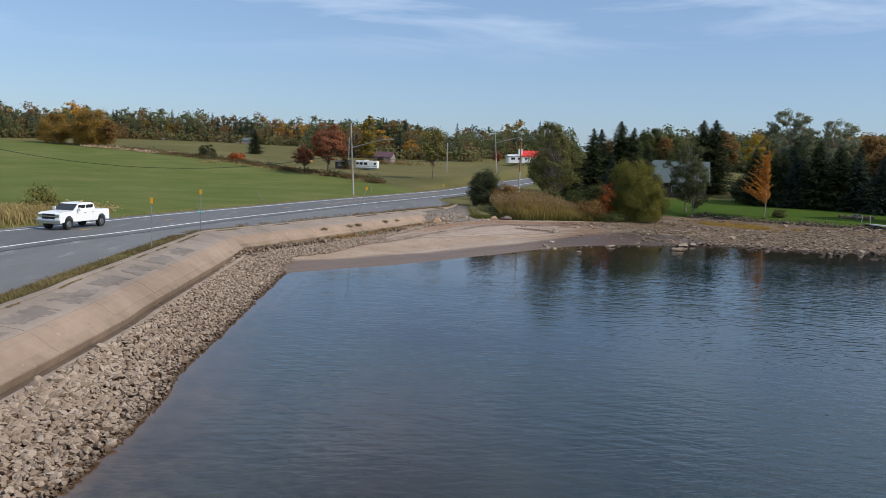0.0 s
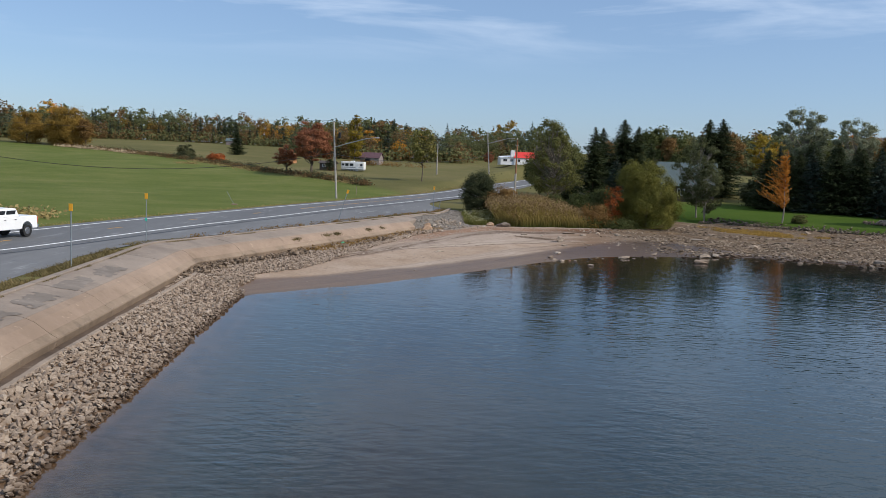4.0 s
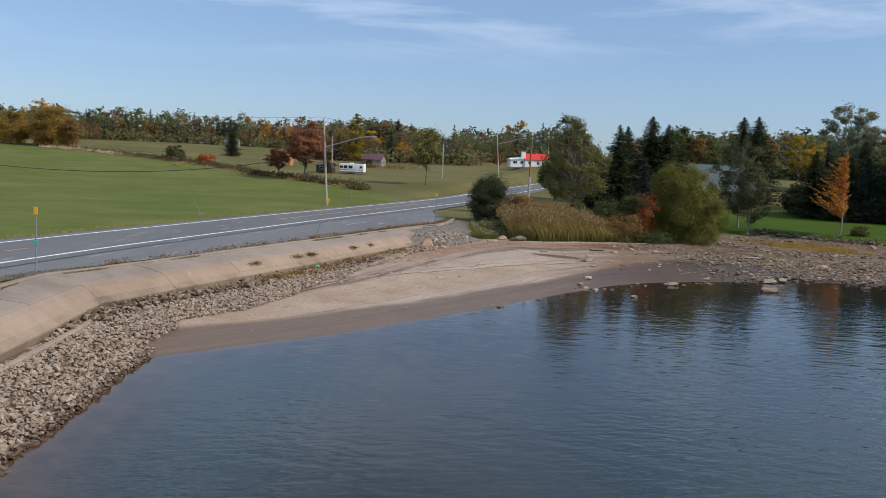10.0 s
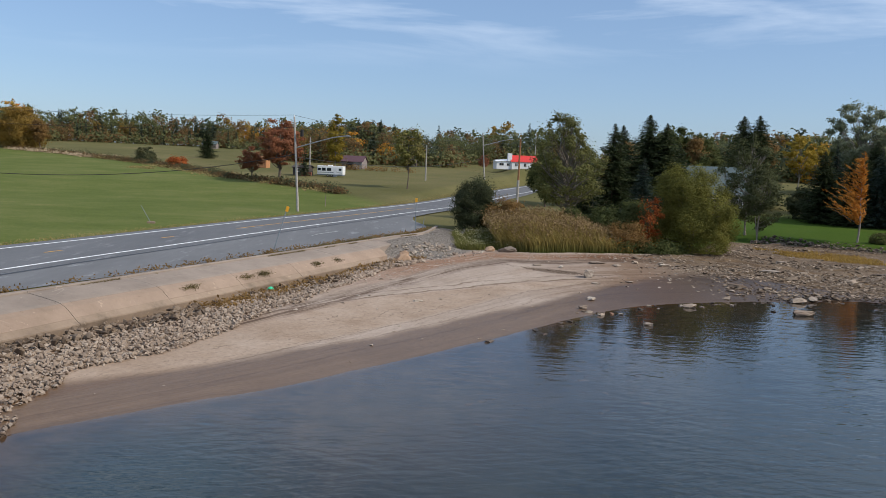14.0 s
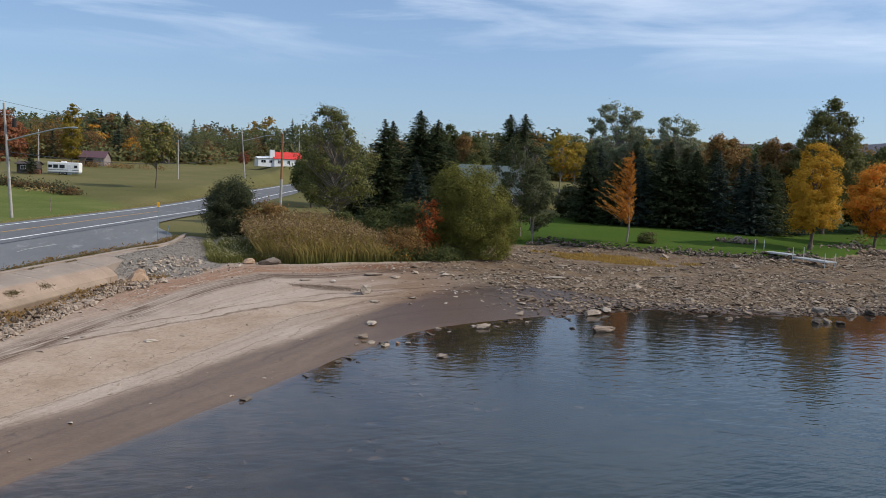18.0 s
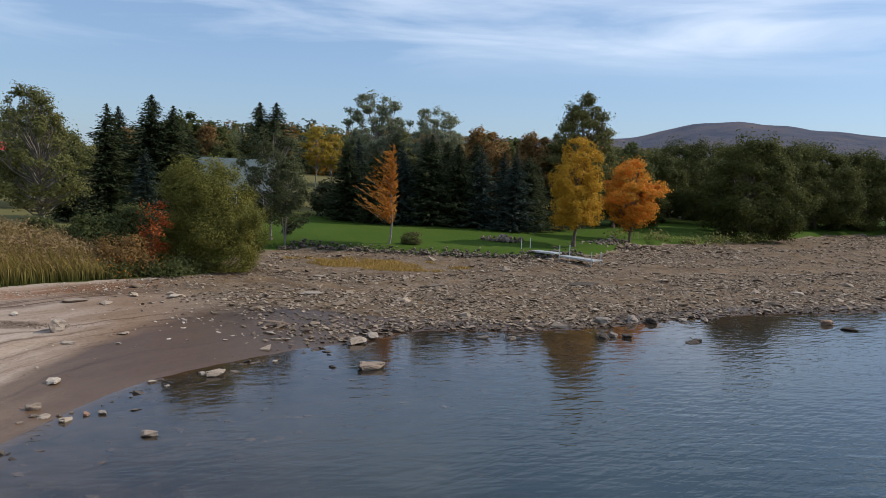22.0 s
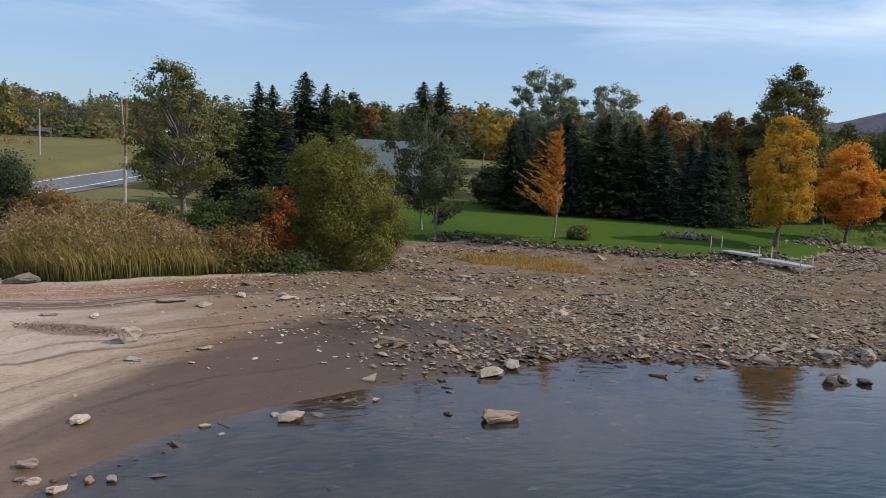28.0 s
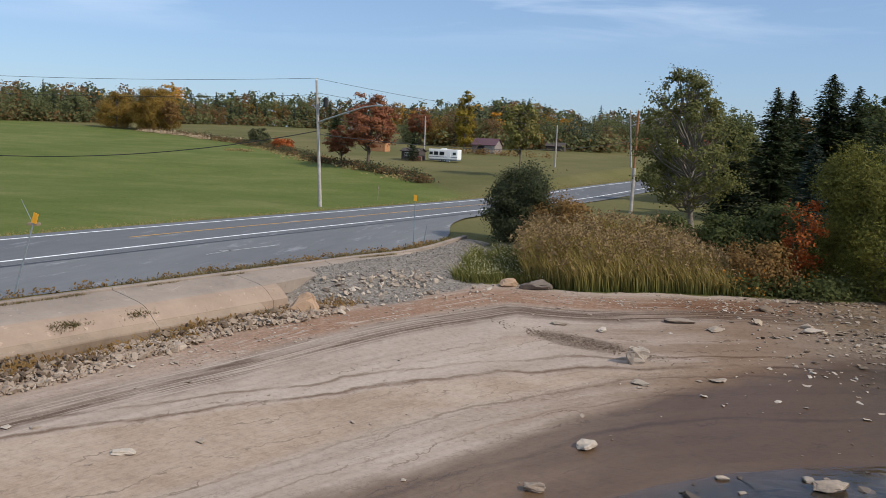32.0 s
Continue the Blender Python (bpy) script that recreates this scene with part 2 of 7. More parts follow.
M_MAROON = leaf_mat("maroon_leaf", [(0.15, (0.12, 0.095, 0.04)), (0.5, (0.27, 0.105, 0.055)), (0.9, (0.36, 0.16, 0.085))])
# woodland green is paled to put distant haze into the leaves
M_WOODGREEN = leaf_mat("hazy_woodland_leaf", [(0.2, (0.090, 0.108, 0.050)), (0.55, (0.150, 0.160, 0.070)), (0.9, (0.245, 0.215, 0.088))], 0.48)
M_WOODRUST = leaf_mat("woodland_rust", [(0.15, (0.13, 0.10, 0.05)), (0.5, (0.22, 0.135, 0.06)), (0.9, (0.31, 0.17, 0.065))], 0.48)
M_HEDGE = leaf_mat("hedge_leaf", [(0.15, (0.07, 0.052, 0.026)), (0.5, (0.15, 0.092, 0.042)), (0.9, (0.25, 0.15, 0.065))])
M_FIR = leaf_mat("far_fir_needle", [(0.2, (0.048, 0.064, 0.042)), (0.55, (0.080, 0.098, 0.060)), (0.9, (0.13, 0.14, 0.078))], 0.25)
M_GOLD = leaf_mat("golden_leaf", [(0.15, (0.14, 0.095, 0.025)), (0.5, (0.26, 0.165, 0.038)), (0.9, (0.37, 0.235, 0.06))])
M_SEDGE = leaf_mat("sedge_blade", [(0.15, (0.18, 0.12, 0.035)), (0.5, (0.34, 0.22, 0.06)), (0.9, (0.46, 0.31, 0.10))], 0.3)
M_REED = leaf_mat("reed_blade", [(0.15, (0.24, 0.18, 0.055)), (0.5, (0.36, 0.27, 0.09)), (0.9, (0.52, 0.39, 0.15))], 0.3)
reed_nodes = M_REED.node_tree                # green at the foot, straw at the tip
tip_at = reed_nodes.nodes.new("ShaderNodeAttribute")
tip_at.attribute_name = "tip"
green_foot = reed_nodes.nodes.new("ShaderNodeMix")
green_foot.data_type = "RGBA"
green_foot.inputs["A"].default_value = (0.085, 0.105, 0.026, 1)
reed_nodes.links.new(tip_at.outputs["Fac"], green_foot.inputs["Factor"])
straw_from = [k for k in reed_nodes.nodes if k.bl_idname == "ShaderNodeValToRGB"][0].outputs["Color"]
for to in [k.to_socket for k in straw_from.links]:
    reed_nodes.links.new(green_foot.outputs["Result"], to)
reed_nodes.links.new(straw_from, green_foot.inputs["B"])
M_PLUME = leaf_mat("reed_plume", [(0.15, (0.12, 0.078, 0.036)), (0.5, (0.22, 0.148, 0.072)), (0.9, (0.37, 0.265, 0.14))], 0.3)
M_DRY = leaf_mat("dry_grass", [(0.15, (0.12, 0.10, 0.035)), (0.5, (0.26, 0.20, 0.08)), (0.9, (0.42, 0.33, 0.15))], 0.25)
M_STRAW = leaf_mat("straw", [(0.15, (0.32, 0.23, 0.13)), (0.5, (0.50, 0.38, 0.25)), (0.9, (0.62, 0.50, 0.34))], 0.25)
M_WEED = leaf_mat("weed_leaf", [(0.15, (0.06, 0.075, 0.02)), (0.5, (0.14, 0.14, 0.04)), (0.9, (0.34, 0.28, 0.10))], 0.25)
M_FLOWER = leaf_mat("pale_flower", [(0.2, (0.45, 0.42, 0.22)), (0.9, (0.62, 0.58, 0.38))], 0.3)
M_STONE = island_mat("grey_stone", [(0.1, (0.13, 0.10, 0.08)), (0.5, (0.25, 0.205, 0.165)), (0.95, (0.38, 0.325, 0.275))], scale=3.0)
M_RIPRAP = island_mat("riprap_stone", [(0.1, (0.215, 0.157, 0.115)), (0.5, (0.272, 0.205, 0.153)), (0.95, (0.385, 0.31, 0.245))], wet_to=0.16)
M_SHALE = island_mat("shale_stone", [(0.1, (0.095, 0.065, 0.044)), (0.5, (0.205, 0.150, 0.105)), (0.95, (0.37, 0.290, 0.215))], wet_to=0.10)
M_PALE_STONE = island_mat("pale_stone", [(0.1, (0.22, 0.165, 0.125)), (0.5, (0.33, 0.265, 0.205)), (0.95, (0.46, 0.39, 0.32))], scale=3.0)
M_RED_STONE = island_mat("reddish_stone", [(0.1, (0.22, 0.12, 0.08)), (0.5, (0.32, 0.2, 0.13)), (0.95, (0.42, 0.3, 0.2))])
M_BROWN_STONE = island_mat("brown_stone", [(0.1, (0.09, 0.06, 0.042)), (0.5, (0.16, 0.112, 0.08)), (0.95, (0.26, 0.195, 0.145))])
M_GRAVEL = island_mat("grey_gravel", [(0.1, (0.12, 0.104, 0.09)), (0.5, (0.205, 0.18, 0.157)), (0.95, (0.33, 0.295, 0.26))])
M_DARK_STONE = island_mat("dark_wet_stone", [(0.1, (0.03, 0.023, 0.018)), (0.5, (0.068, 0.052, 0.041)), (0.95, (0.14, 0.11, 0.088))], 0.85)
M_WOOD = plain("weathered_wood", (0.25, 0.20, 0.155), 0.9, var=0.4, scale=4, bump=0.5)
M_POLE = plain("grey_pole_wood", (0.36, 0.33, 0.30), 0.9, var=0.3, scale=3, bump=0.5)
M_POLE_BROWN = plain("brown_pole_wood", (0.26, 0.125, 0.06), 0.9, var=0.3, scale=3, bump=0.5)
M_STEEL = plain("galvanised_steel", (0.42, 0.43, 0.44), 0.45, 0.8, 0.15, 6, 0.05)
M_POST = plain("grey_post_paint", (0.20, 0.23, 0.25), 0.6, 0.1, 0.2, 6, 0.1)
M_WIRE = plain("black_cable", (0.02, 0.02, 0.022), 0.6)
M_AMBER = plain("amber_plate", (0.72, 0.34, 0.02), 0.45, var=0.12)
M_TEAL = plain("teal_plate", (0.05, 0.42, 0.34), 0.5, var=0.12)
M_WHITE = plain("white_paint", (0.78, 0.78, 0.77), 0.45, var=0.06)
M_SIDING = plain("white_siding", (0.72, 0.73, 0.74), 0.6, var=0.08)
M_DARKPANE = plain("dark_glass", (0.02, 0.024, 0.03), 0.08, var=0.1, spec=0.6)
M_BLACK = plain("black_rubber", (0.018, 0.018, 0.019), 0.8)
M_CHROME = plain("chrome", (0.6, 0.6, 0.62), 0.2, 1.0, 0.05)
M_REDROOF = plain("red_metal_roof", (0.60, 0.035, 0.025), 0.5, var=0.12)
M_ORANGEWOOD = plain("orange_cedar", (0.42, 0.20, 0.09), 0.8, var=0.2, scale=6)
M_DARKWALL = plain("dark_shed_wall", (0.07, 0.055, 0.05), 0.85, var=0.3)
M_PURPLEROOF = plain("faded_maroon_roof", (0.10, 0.05, 0.06), 0.7, var=0.3)
M_GREYBOARD = plain("grey_barn_board", (0.24, 0.20, 0.19), 0.9, var=0.35, scale=5, bump=0.5)
M_BRICK = plain("brick_red", (0.25, 0.10, 0.07), 0.9, var=0.3)
M_GREYROOF = plain("grey_ribbed_metal", (0.095, 0.125, 0.125), 0.55, 0.1, 0.12, 2, 0.05)
M_ALU = plain("aluminium_deck", (0.55, 0.57, 0.58), 0.45, 0.5, 0.12, 5, 0.1)
M_GREENBALL = plain("green_plastic", (0.03, 0.55, 0.28), 0.4, var=0.05)


# ---- small geometry helpers ----
def mesh_of(name, verts, faces, mat, smooth=False):
    """A mesh from numpy vertices and an array of faces with equal corner counts (or a list of such arrays)."""
    me = bpy.data.meshes.new(name)
    groups = faces if isinstance(faces, list) else [faces]
    groups = [np.asarray(g, dtype=np.int32) for g in groups if len(g)]
    verts = np.asarray(verts, dtype=np.float32)
    me.vertices.add(len(verts))
    me.vertices.foreach_set("co", verts.ravel())
    loops = np.concatenate([g.ravel() for g in groups])
    counts = np.concatenate([np.full(len(g), g.shape[1], dtype=np.int32) for g in groups])
    me.loops.add(len(loops))
    me.loops.foreach_set("vertex_index", loops)
    me.polygons.add(len(counts))
    me.polygons.foreach_set("loop_start", np.concatenate([[0], np.cumsum(counts)[:-1]]).astype(np.int32))
    me.polygons.foreach_set("use_smooth", np.full(len(counts), smooth))
    me.materials.append(mat)
    me.update(calc_edges=True)
    return me


def from_bm(name, bm, mat, smooth=False):
    me = bpy.data.meshes.new(name)
    for f in bm.faces:
        f.smooth = smooth
    bm.to_mesh(me)
    bm.free()
    me.materials.append(mat)
    return me


def part(name, data, mat, parent, label=""):
    """Links a mesh or a bmesh as one object under a thing or a part."""
    me = from_bm(name, data, mat) if isinstance(data, bmesh.types.BMesh) else data
    ob = new(name, me)
    ob.parent = parent
    return tagged(ob, label)


def thing(name, label, category, m=None, group="", kind=""):
    ob = new(name)
    ob.empty_display_size = 0.3
    if m is not None:
        ob.matrix_basis = m
    return tagged(ob, label, category, group, kind)


def single(name, data, mat, label, category, m=None, group="", kind=""):
    me = from_bm(name, data, mat) if isinstance(data, bmesh.types.BMesh) else data
    ob = new(name, me)
    if m is not None:
        ob.matrix_basis = m
    return tagged(ob, label, category, group, kind)


def add_box(bm, size, centre=(0, 0, 0), turn=None, bevel=0.0):
    mx = Matrix.Translation(centre) @ (turn or Matrix.Identity(4)) @ Matrix.Diagonal((*size, 1))
    made = bmesh.ops.create_cube(bm, size=1, matrix=mx)["verts"]
    if bevel:
        edges = list({e for v in made for e in v.link_edges})
        bmesh.ops.bevel(bm, geom=edges, offset=bevel, segments=2, affect="EDGES", profile=0.6)
    return bm


def box(size, centre=(0, 0, 0), turn=None, bevel=0.0):
    return add_box(bmesh.new(), size, centre, turn, bevel)


def add_rod(bm, a, b, r0, r1=None, sides=10):
    a, b = Vector(a), Vector(b)
    q = (b - a).to_track_quat("Z", "Y").to_matrix().to_4x4()
    bmesh.ops.create_cone(bm, cap_ends=True, segments=sides, radius1=r0, radius2=r0 if r1 is None else r1,
                          depth=(b - a).length, matrix=Matrix.Translation((a + b) / 2) @ q)
    return bm


def rod(a, b, r0, r1=None, sides=10):
    return add_rod(bmesh.new(), a, b, r0, r1, sides)


def tube(points, radii, sides=6):
    """Vertices and quads of a tapered tube along points."""
    pts = np.asarray(points, float)
    way = np.gradient(pts, axis=0)
    way /= np.linalg.norm(way, axis=1, keepdims=True) + 1e-9
    ref = np.where(np.abs(way[:, 2:3]) > 0.9, np.array([[1.0, 0, 0]]), np.array([[0, 0, 1.0]]))
    s1 = np.cross(way, ref)
    s1 /= np.linalg.norm(s1, axis=1, keepdims=True) + 1e-9
    s2 = np.cross(way, s1)
    a = np.arange(sides) * 2 * np.pi / sides
    ring = s1[:, None] * np.cos(a)[None, :, None] + s2[:, None] * np.sin(a)[None, :, None]
    v = (pts[:, None] + ring * np.asarray(radii)[:, None, None]).reshape(-1, 3)
    n = len(pts)
    i, j = np.meshgrid(np.arange(n - 1), np.arange(sides), indexing="ij")
    k = (j + 1) % sides
    f = np.stack([i * sides + j, i * sides + k, (i + 1) * sides + k, (i + 1) * sides + j], -1).reshape(-1, 4)
    return v, f


def joined(pieces):
    vs, fs, o = [], [], 0
    for v, f in pieces:
        vs.append(v)
        fs.append(f + o)
        o += len(v)
    return np.concatenate(vs), np.concatenate(fs)


def smooth_line(points, step):
    """A Catmull-Rom line through points, in even steps."""
    p = np.asarray(points, float)
    p = np.vstack([2 * p[0] - p[1], p, 2 * p[-1] - p[-2]])
    out = []
    for i in range(1, len(p) - 2):
        n = max(2, int(np.linalg.norm(p[i + 1] - p[i]) / step))
        t = np.linspace(0, 1, n, endpoint=False)[:, None]
        a, b, c, d = p[i - 1], p[i], p[i + 1], p[i + 2]
        out.append(0.5 * (2 * b + (c - a) * t + (2 * a - 5 * b + 4 * c - d) * t ** 2 + (3 * b - a - 3 * c + d) * t ** 3))
    return np.vstack(out + [p[-2:-1]])


def to_line(x, y, line):
    """Distance, side (+ left) and run along a polyline for arrays x, y."""
    a, b = line[:-1], line[1:]
    d = b - a
    ll = (d ** 2).sum(1)
    run0 = np.concatenate([[0], np.cumsum(np.sqrt(ll))[:-1]])
    best, side, run = np.full(x.shape, 1e9), np.zeros(x.shape), np.zeros(x.shape)
    for i in range(len(a)):
        px, py = x - a[i, 0], y - a[i, 1]
        t = np.clip((px * d[i, 0] + py * d[i, 1]) / ll[i], 0, 1)
        ex, ey = px - t * d[i, 0], py - t * d[i, 1]
        e = np.hypot(ex, ey)
        m = e < best
        best = np.where(m, e, best)
        side = np.where(m, np.sign(d[i, 0] * py - d[i, 1] * px), side)
        run = np.where(m, run0[i] + t * np.sqrt(ll[i]), run)
    return best, side, run


def thinned(line, step=3.5, far_step=40):
    """Fewer points, above all far from the beach."""
    keep = [line[0]]
    for p in line[1:-1]:
        far = p[0] > 110 or p[1] < 0 or p[1] > 340 or p[0] < -60
        if np.linalg.norm(p - keep[-1]) >= (far_step if far else step):
            keep.append(p)
    return np.array(keep + [line[-1]])


def ss(x, a=0.0, b=1.0):
    t = np.clip((x - a) / (b - a), 0, 1)
    return t * t * (3 - 2 * t)


_gn = np.random.RandomState(5)
_lat = _gn.rand(64, 64)


def wob(x, y, size):
    """Smooth value noise, 0 to 1."""
    u, v = np.asarray(x) / size + 100.3, np.asarray(y) / size + 57.7
    i, j = np.floor(u).astype(int), np.floor(v).astype(int)
    s, t = ss(u - i), ss(v - j)
    g = lambda p, q: _lat[p % 64, q % 64]
    return (g(i, j) * (1 - s) + g(i + 1, j) * s) * (1 - t) + (g(i, j + 1) * (1 - s) + g(i + 1, j + 1) * s) * t


# ---- the plan: lines on the ground, in metres ----
SHORE = smooth_line([(-8.6, -60), (-9.1, 19), (-9.8, 29), (-10.2, 38), (-10.6, 46), (-11.0, 54), (-11.25, 58.2), (-10.9, 59.6), (-9.2, 60.8), (-7.5, 62.4), (-4.7, 64.8), (-2.0, 67.8),
                     (1.1, 71.4), (4.8, 75.9), (9.6, 82.0), (13.3, 86), (17, 88.3), (22.8, 90.4), (27.1, 91), (31.2, 92.3), (37, 89.9),
                     (43, 89.2), (53.6, 89.1), (64, 87.1), (73, 84.6), (90, 80), (115, 76), (160, 70), (260, 50), (700, -120)], 1.5)
UPPER = smooth_line([(-12.2, -60), (-12.9, 25), (-13.5, 40), (-14.4, 53), (-15.2, 64), (-12.6, 69.5), (-9.6, 76.6), (-5.2, 88), (-1.4, 98.3),
                     (2, 104), (4.7, 110), (8.4, 108.4), (12.2, 108.8), (17, 111.2), (23.5, 111.2), (29, 114.5), (33, 121), (35.6, 127),
                     (40.2, 128.6), (47.8, 123.3), (57.4, 116.6), (64, 117), (69.5, 118.3), (85.5, 126.5), (106, 128.8), (139, 138),
                     (170, 134), (260, 120), (700, 40)], 3)
KERB = smooth_line([(-16.2, -60), (-17.1, 25), (-17.7, 40), (-18.6, 57), (-19.0, 65.4), (-17.6, 69.0), (-10.9, 85.5), (-6.0, 97.5), (-1.9, 107.3),
                    (0.4, 112.2), (1.7, 121)], 1.0)
ROAD = smooth_line([(-54, -70), (-37.5, 5), (-30.3, 51.5), (-27.6, 63), (-23.8, 80), (-18.9, 97.6), (-14.6, 113), (-11.2, 124), (-7.8, 135),
                    (-2.6, 152), (4.6, 173), (9.6, 189), (18, 217), (26, 243), (36, 275), (52, 325), (90, 430), (150, 600)], 3)
SHORE_L, UPPER_L, ROAD_L, KERB_L = thinned(SHORE, 1.9), thinned(UPPER), thinned(ROAD, 6), thinned(KERB, 4)
LANE = 3.4


def road_z(y):
    return 2.07 + 0.0165 * np.maximum(0, y - 150) * ss(y, 140, 200)


def spread_out(a, b, fine, far, grow=1.22):
    """Grid lines: even from a to b, then wider and wider to far on both sides."""
    mid = list(np.arange(a, b + 1e-6, fine))
    lo, hi, s = [], [], fine
    v = a
    while v > -far:
        s = min(s * grow, 260)
        v -= s
        lo.append(v)
    s, v = fine, b
    while v < far:
        s = min(s * grow, 260)
        v += s
        hi.append(v)
    return np.array(lo[::-1] + mid + hi)


def land(x, y):
    """Height of the ground, and the masks that its material uses."""
    x, y = np.asarray(x, float), np.asarray(y, float)
    ds, side, run = to_line(x, y, SHORE_L)
    du, uside, urun = to_line(x, y, UPPER_L)
    dr, rside, rrun = to_line(x, y, ROAD_L)
    onland, above = side > 0, uside > 0
    beach = onland & ~above
    # open country: rises to the north and the west
    country = 2.0 + 0.038 * np.maximum(0, y - 145) * ss(y, 135, 190) + 0.017 * np.maximum(0, -x - 50) * ss(y, 90, 200)
    country = np.minimum(country, 13.5) - 1.5 * np.exp(-((x - 31) / 22) ** 2 - ((y - 309) / 24) ** 2) + 0.5 * (wob(x, y, 40) - 0.5) * ss(dr, 12, 40)
    # banks above the beach
    lawnish = ss(x, 22, 29)
    e = np.where(above, du, 0)
    bank = 0.95 + (0.65 * ss(e, 0.0, 1.1 + 6.0 * ss(40 - x, 0, 5)) * (1 - 0.55 * ss(40 - x, 0, 5)) + 0.028 * np.minimum(e, 80) + 0.25 * ss(e, 0, 12)) * lawnish + 1.1 * ss(e, 0.5, 9) * (1 - lawnish)
    bank = bank + np.maximum(0, country - 2.0) * ss(e, 25, 90)
    h = np.where(above, np.where(x > 2.5, bank, np.minimum(country, 2.0 + 0 * x)), 0.0)
    wide = ss(x - 4, 0, 18) * ss(y, 100, 118)
    h = np.where(above & ((y > 118) | (x < 2.5)), country * (1 - wide) + bank * wide, h)
    # beach between the water and the upper line
    q = ds / (ds + du + 1e-6)
    top = 0.72 + 0.25 * ss(y, 75, 105)
    prof = np.where(x < -7, q, q ** 0.85)
    stony = ss(x, 17, 24)
    hb = top * prof + (wob(x, y, 6) - 0.5) * 0.16 * ss(q, 0.05, 0.3) * ss(1 - q, 0.0, 0.2) * ss(y, 60, 75)
    hb += (wob(x, y, 1.3) - 0.5) * 0.05 * stony
    hb -= 0.22 * np.exp(-(((x - 42) / 9) ** 2 + ((y - 117) / 5.5) ** 2))
    hb -= 1.3 * np.exp(-(((x - 127) / 13) ** 2 + ((y - 107.5) / 4.2) ** 2) * 1.2)
    h = np.where(beach, hb, h)
    # bed of the lake
    steep = ss(-x, -2, 8) * ss(60 - y, 0, 8)
    bed = -np.minimum(2.6, ds * (0.045 + 0.35 * steep)) - (wob(x, y, 4) - 0.5) * 0.25 * ss(ds, 1, 6)
    h = np.where(onland, h, bed)
    # strip under the concrete
    dk, kside, krun = to_line(x, y, KERB_L)
    under = above & (kside < 0) & (x < 4.5) & (y < 122)
    h = np.where(under, 0.55 + 0.2 * ss(du, 0, 4), h)
    verge = above & (kside > 0) & (x < 4) & (y < 121)
    h = np.where(verge, 2.06, h)
    # a ramp of gravel where the concrete stops
    onramp = (kside < 0) & (y > 97) & (y < 124) & (x < 8)
    gravel = np.where(onramp, ss(y, 99.0 + 0.25 * np.maximum(0, dk - 2), 101.5 + 0.25 * np.maximum(0, dk - 2)) * ss(121 - y, 0, 3) * ss(5.6 + 1.2 * wob(x, y, 2) - dk, 0.0, 1.0), 0.0)
    h = np.where(onramp, np.maximum(h, 0.75 + 1.22 * ss(7.0 - dk, 0.5, 6.6) * ss(y, 98.5, 103.5)), h)
    # road bed
    near = ss(9.5 - dr, 0, 4.5)
    rz = road_z(y)
    h = h * (1 - near) + (rz - 0.12) * near
    grass = np.where(above, 1.0, 0.0)
    grass = np.where((kside < 0) & (((x < 3.6) & (y < 121)) | (gravel > 0.5)), 0, grass)
    grass = np.where((x > 26) & (x < 37) & (y < 128) & (du < 2.5), 0, grass)
    lawn = grass * ss(x, 20, 30) * ss(170 - y, 0, 20)
    crop = grass * ss(rside * dr, 6, 9)
    wide_wet = 3.4 + 6.5 * ss(x, 7, 23) - 7.2 * ss(x, 24, 33)
    wet = np.where(onland, 1 - ss(ds, wide_wet * 0.4, wide_wet * 1.5), 1.0)
    return h, dict(grass=grass, wet=wet, lawn=lawn, crop=crop, stony=stony * (beach | ((x > 26) & (x < 37) & (y < 128) & (du < 3.5))), q=np.where(beach, q, np.where(onland, 1.2, -0.05)), run=run, depth=np.where(onland, 0, ds),
                   gravel=np.clip(gravel * 1.6, 0, 1), side=rside * dr)


# ---- ground ----
gx = np.concatenate([spread_out(-26, 76, 0.75, 3600)])
gy = np.concatenate([spread_out(40, 136, 0.75, 3600)])
extra_x = np.concatenate([np.arange(-150, -27, 3.0), np.arange(77, 190, 2.5)])
extra_y = np.concatenate([np.arange(138, 340, 2.5), np.arange(-10, 40, 3)])
gx, gy = np.unique(np.round(np.concatenate([gx, extra_x]), 2)), np.unique(np.round(np.concatenate([gy, extra_y]), 2))
GX, GY = np.meshgrid(gx, gy, indexing="ij")
GZ, masks = land(GX.ravel(), GY.ravel())
nx, ny = GX.shape
ii, jj = np.meshgrid(np.arange(nx - 1), np.arange(ny - 1), indexing="ij")
quad = np.stack([ii * ny + jj, (ii + 1) * ny + jj, (ii + 1) * ny + jj + 1, ii * ny + jj + 1], -1).reshape(-1, 4)


def ground_at(x, y):
    """Height of the ground sheet at a place."""
    i = min(max(int(np.searchsorted(gx, x)) - 1, 0), nx - 2)
    j = min(max(int(np.searchsorted(gy, y)) - 1, 0), ny - 2)
    u, v = (x - gx[i]) / (gx[i + 1] - gx[i]), (y - gy[j]) / (gy[j + 1] - gy[j])
    z = GZ.reshape(nx, ny)
    return float((z[i, j] * (1 - u) + z[i + 1, j] * u) * (1 - v) + (z[i, j + 1] * (1 - u) + z[i + 1, j + 1] * u) * v)


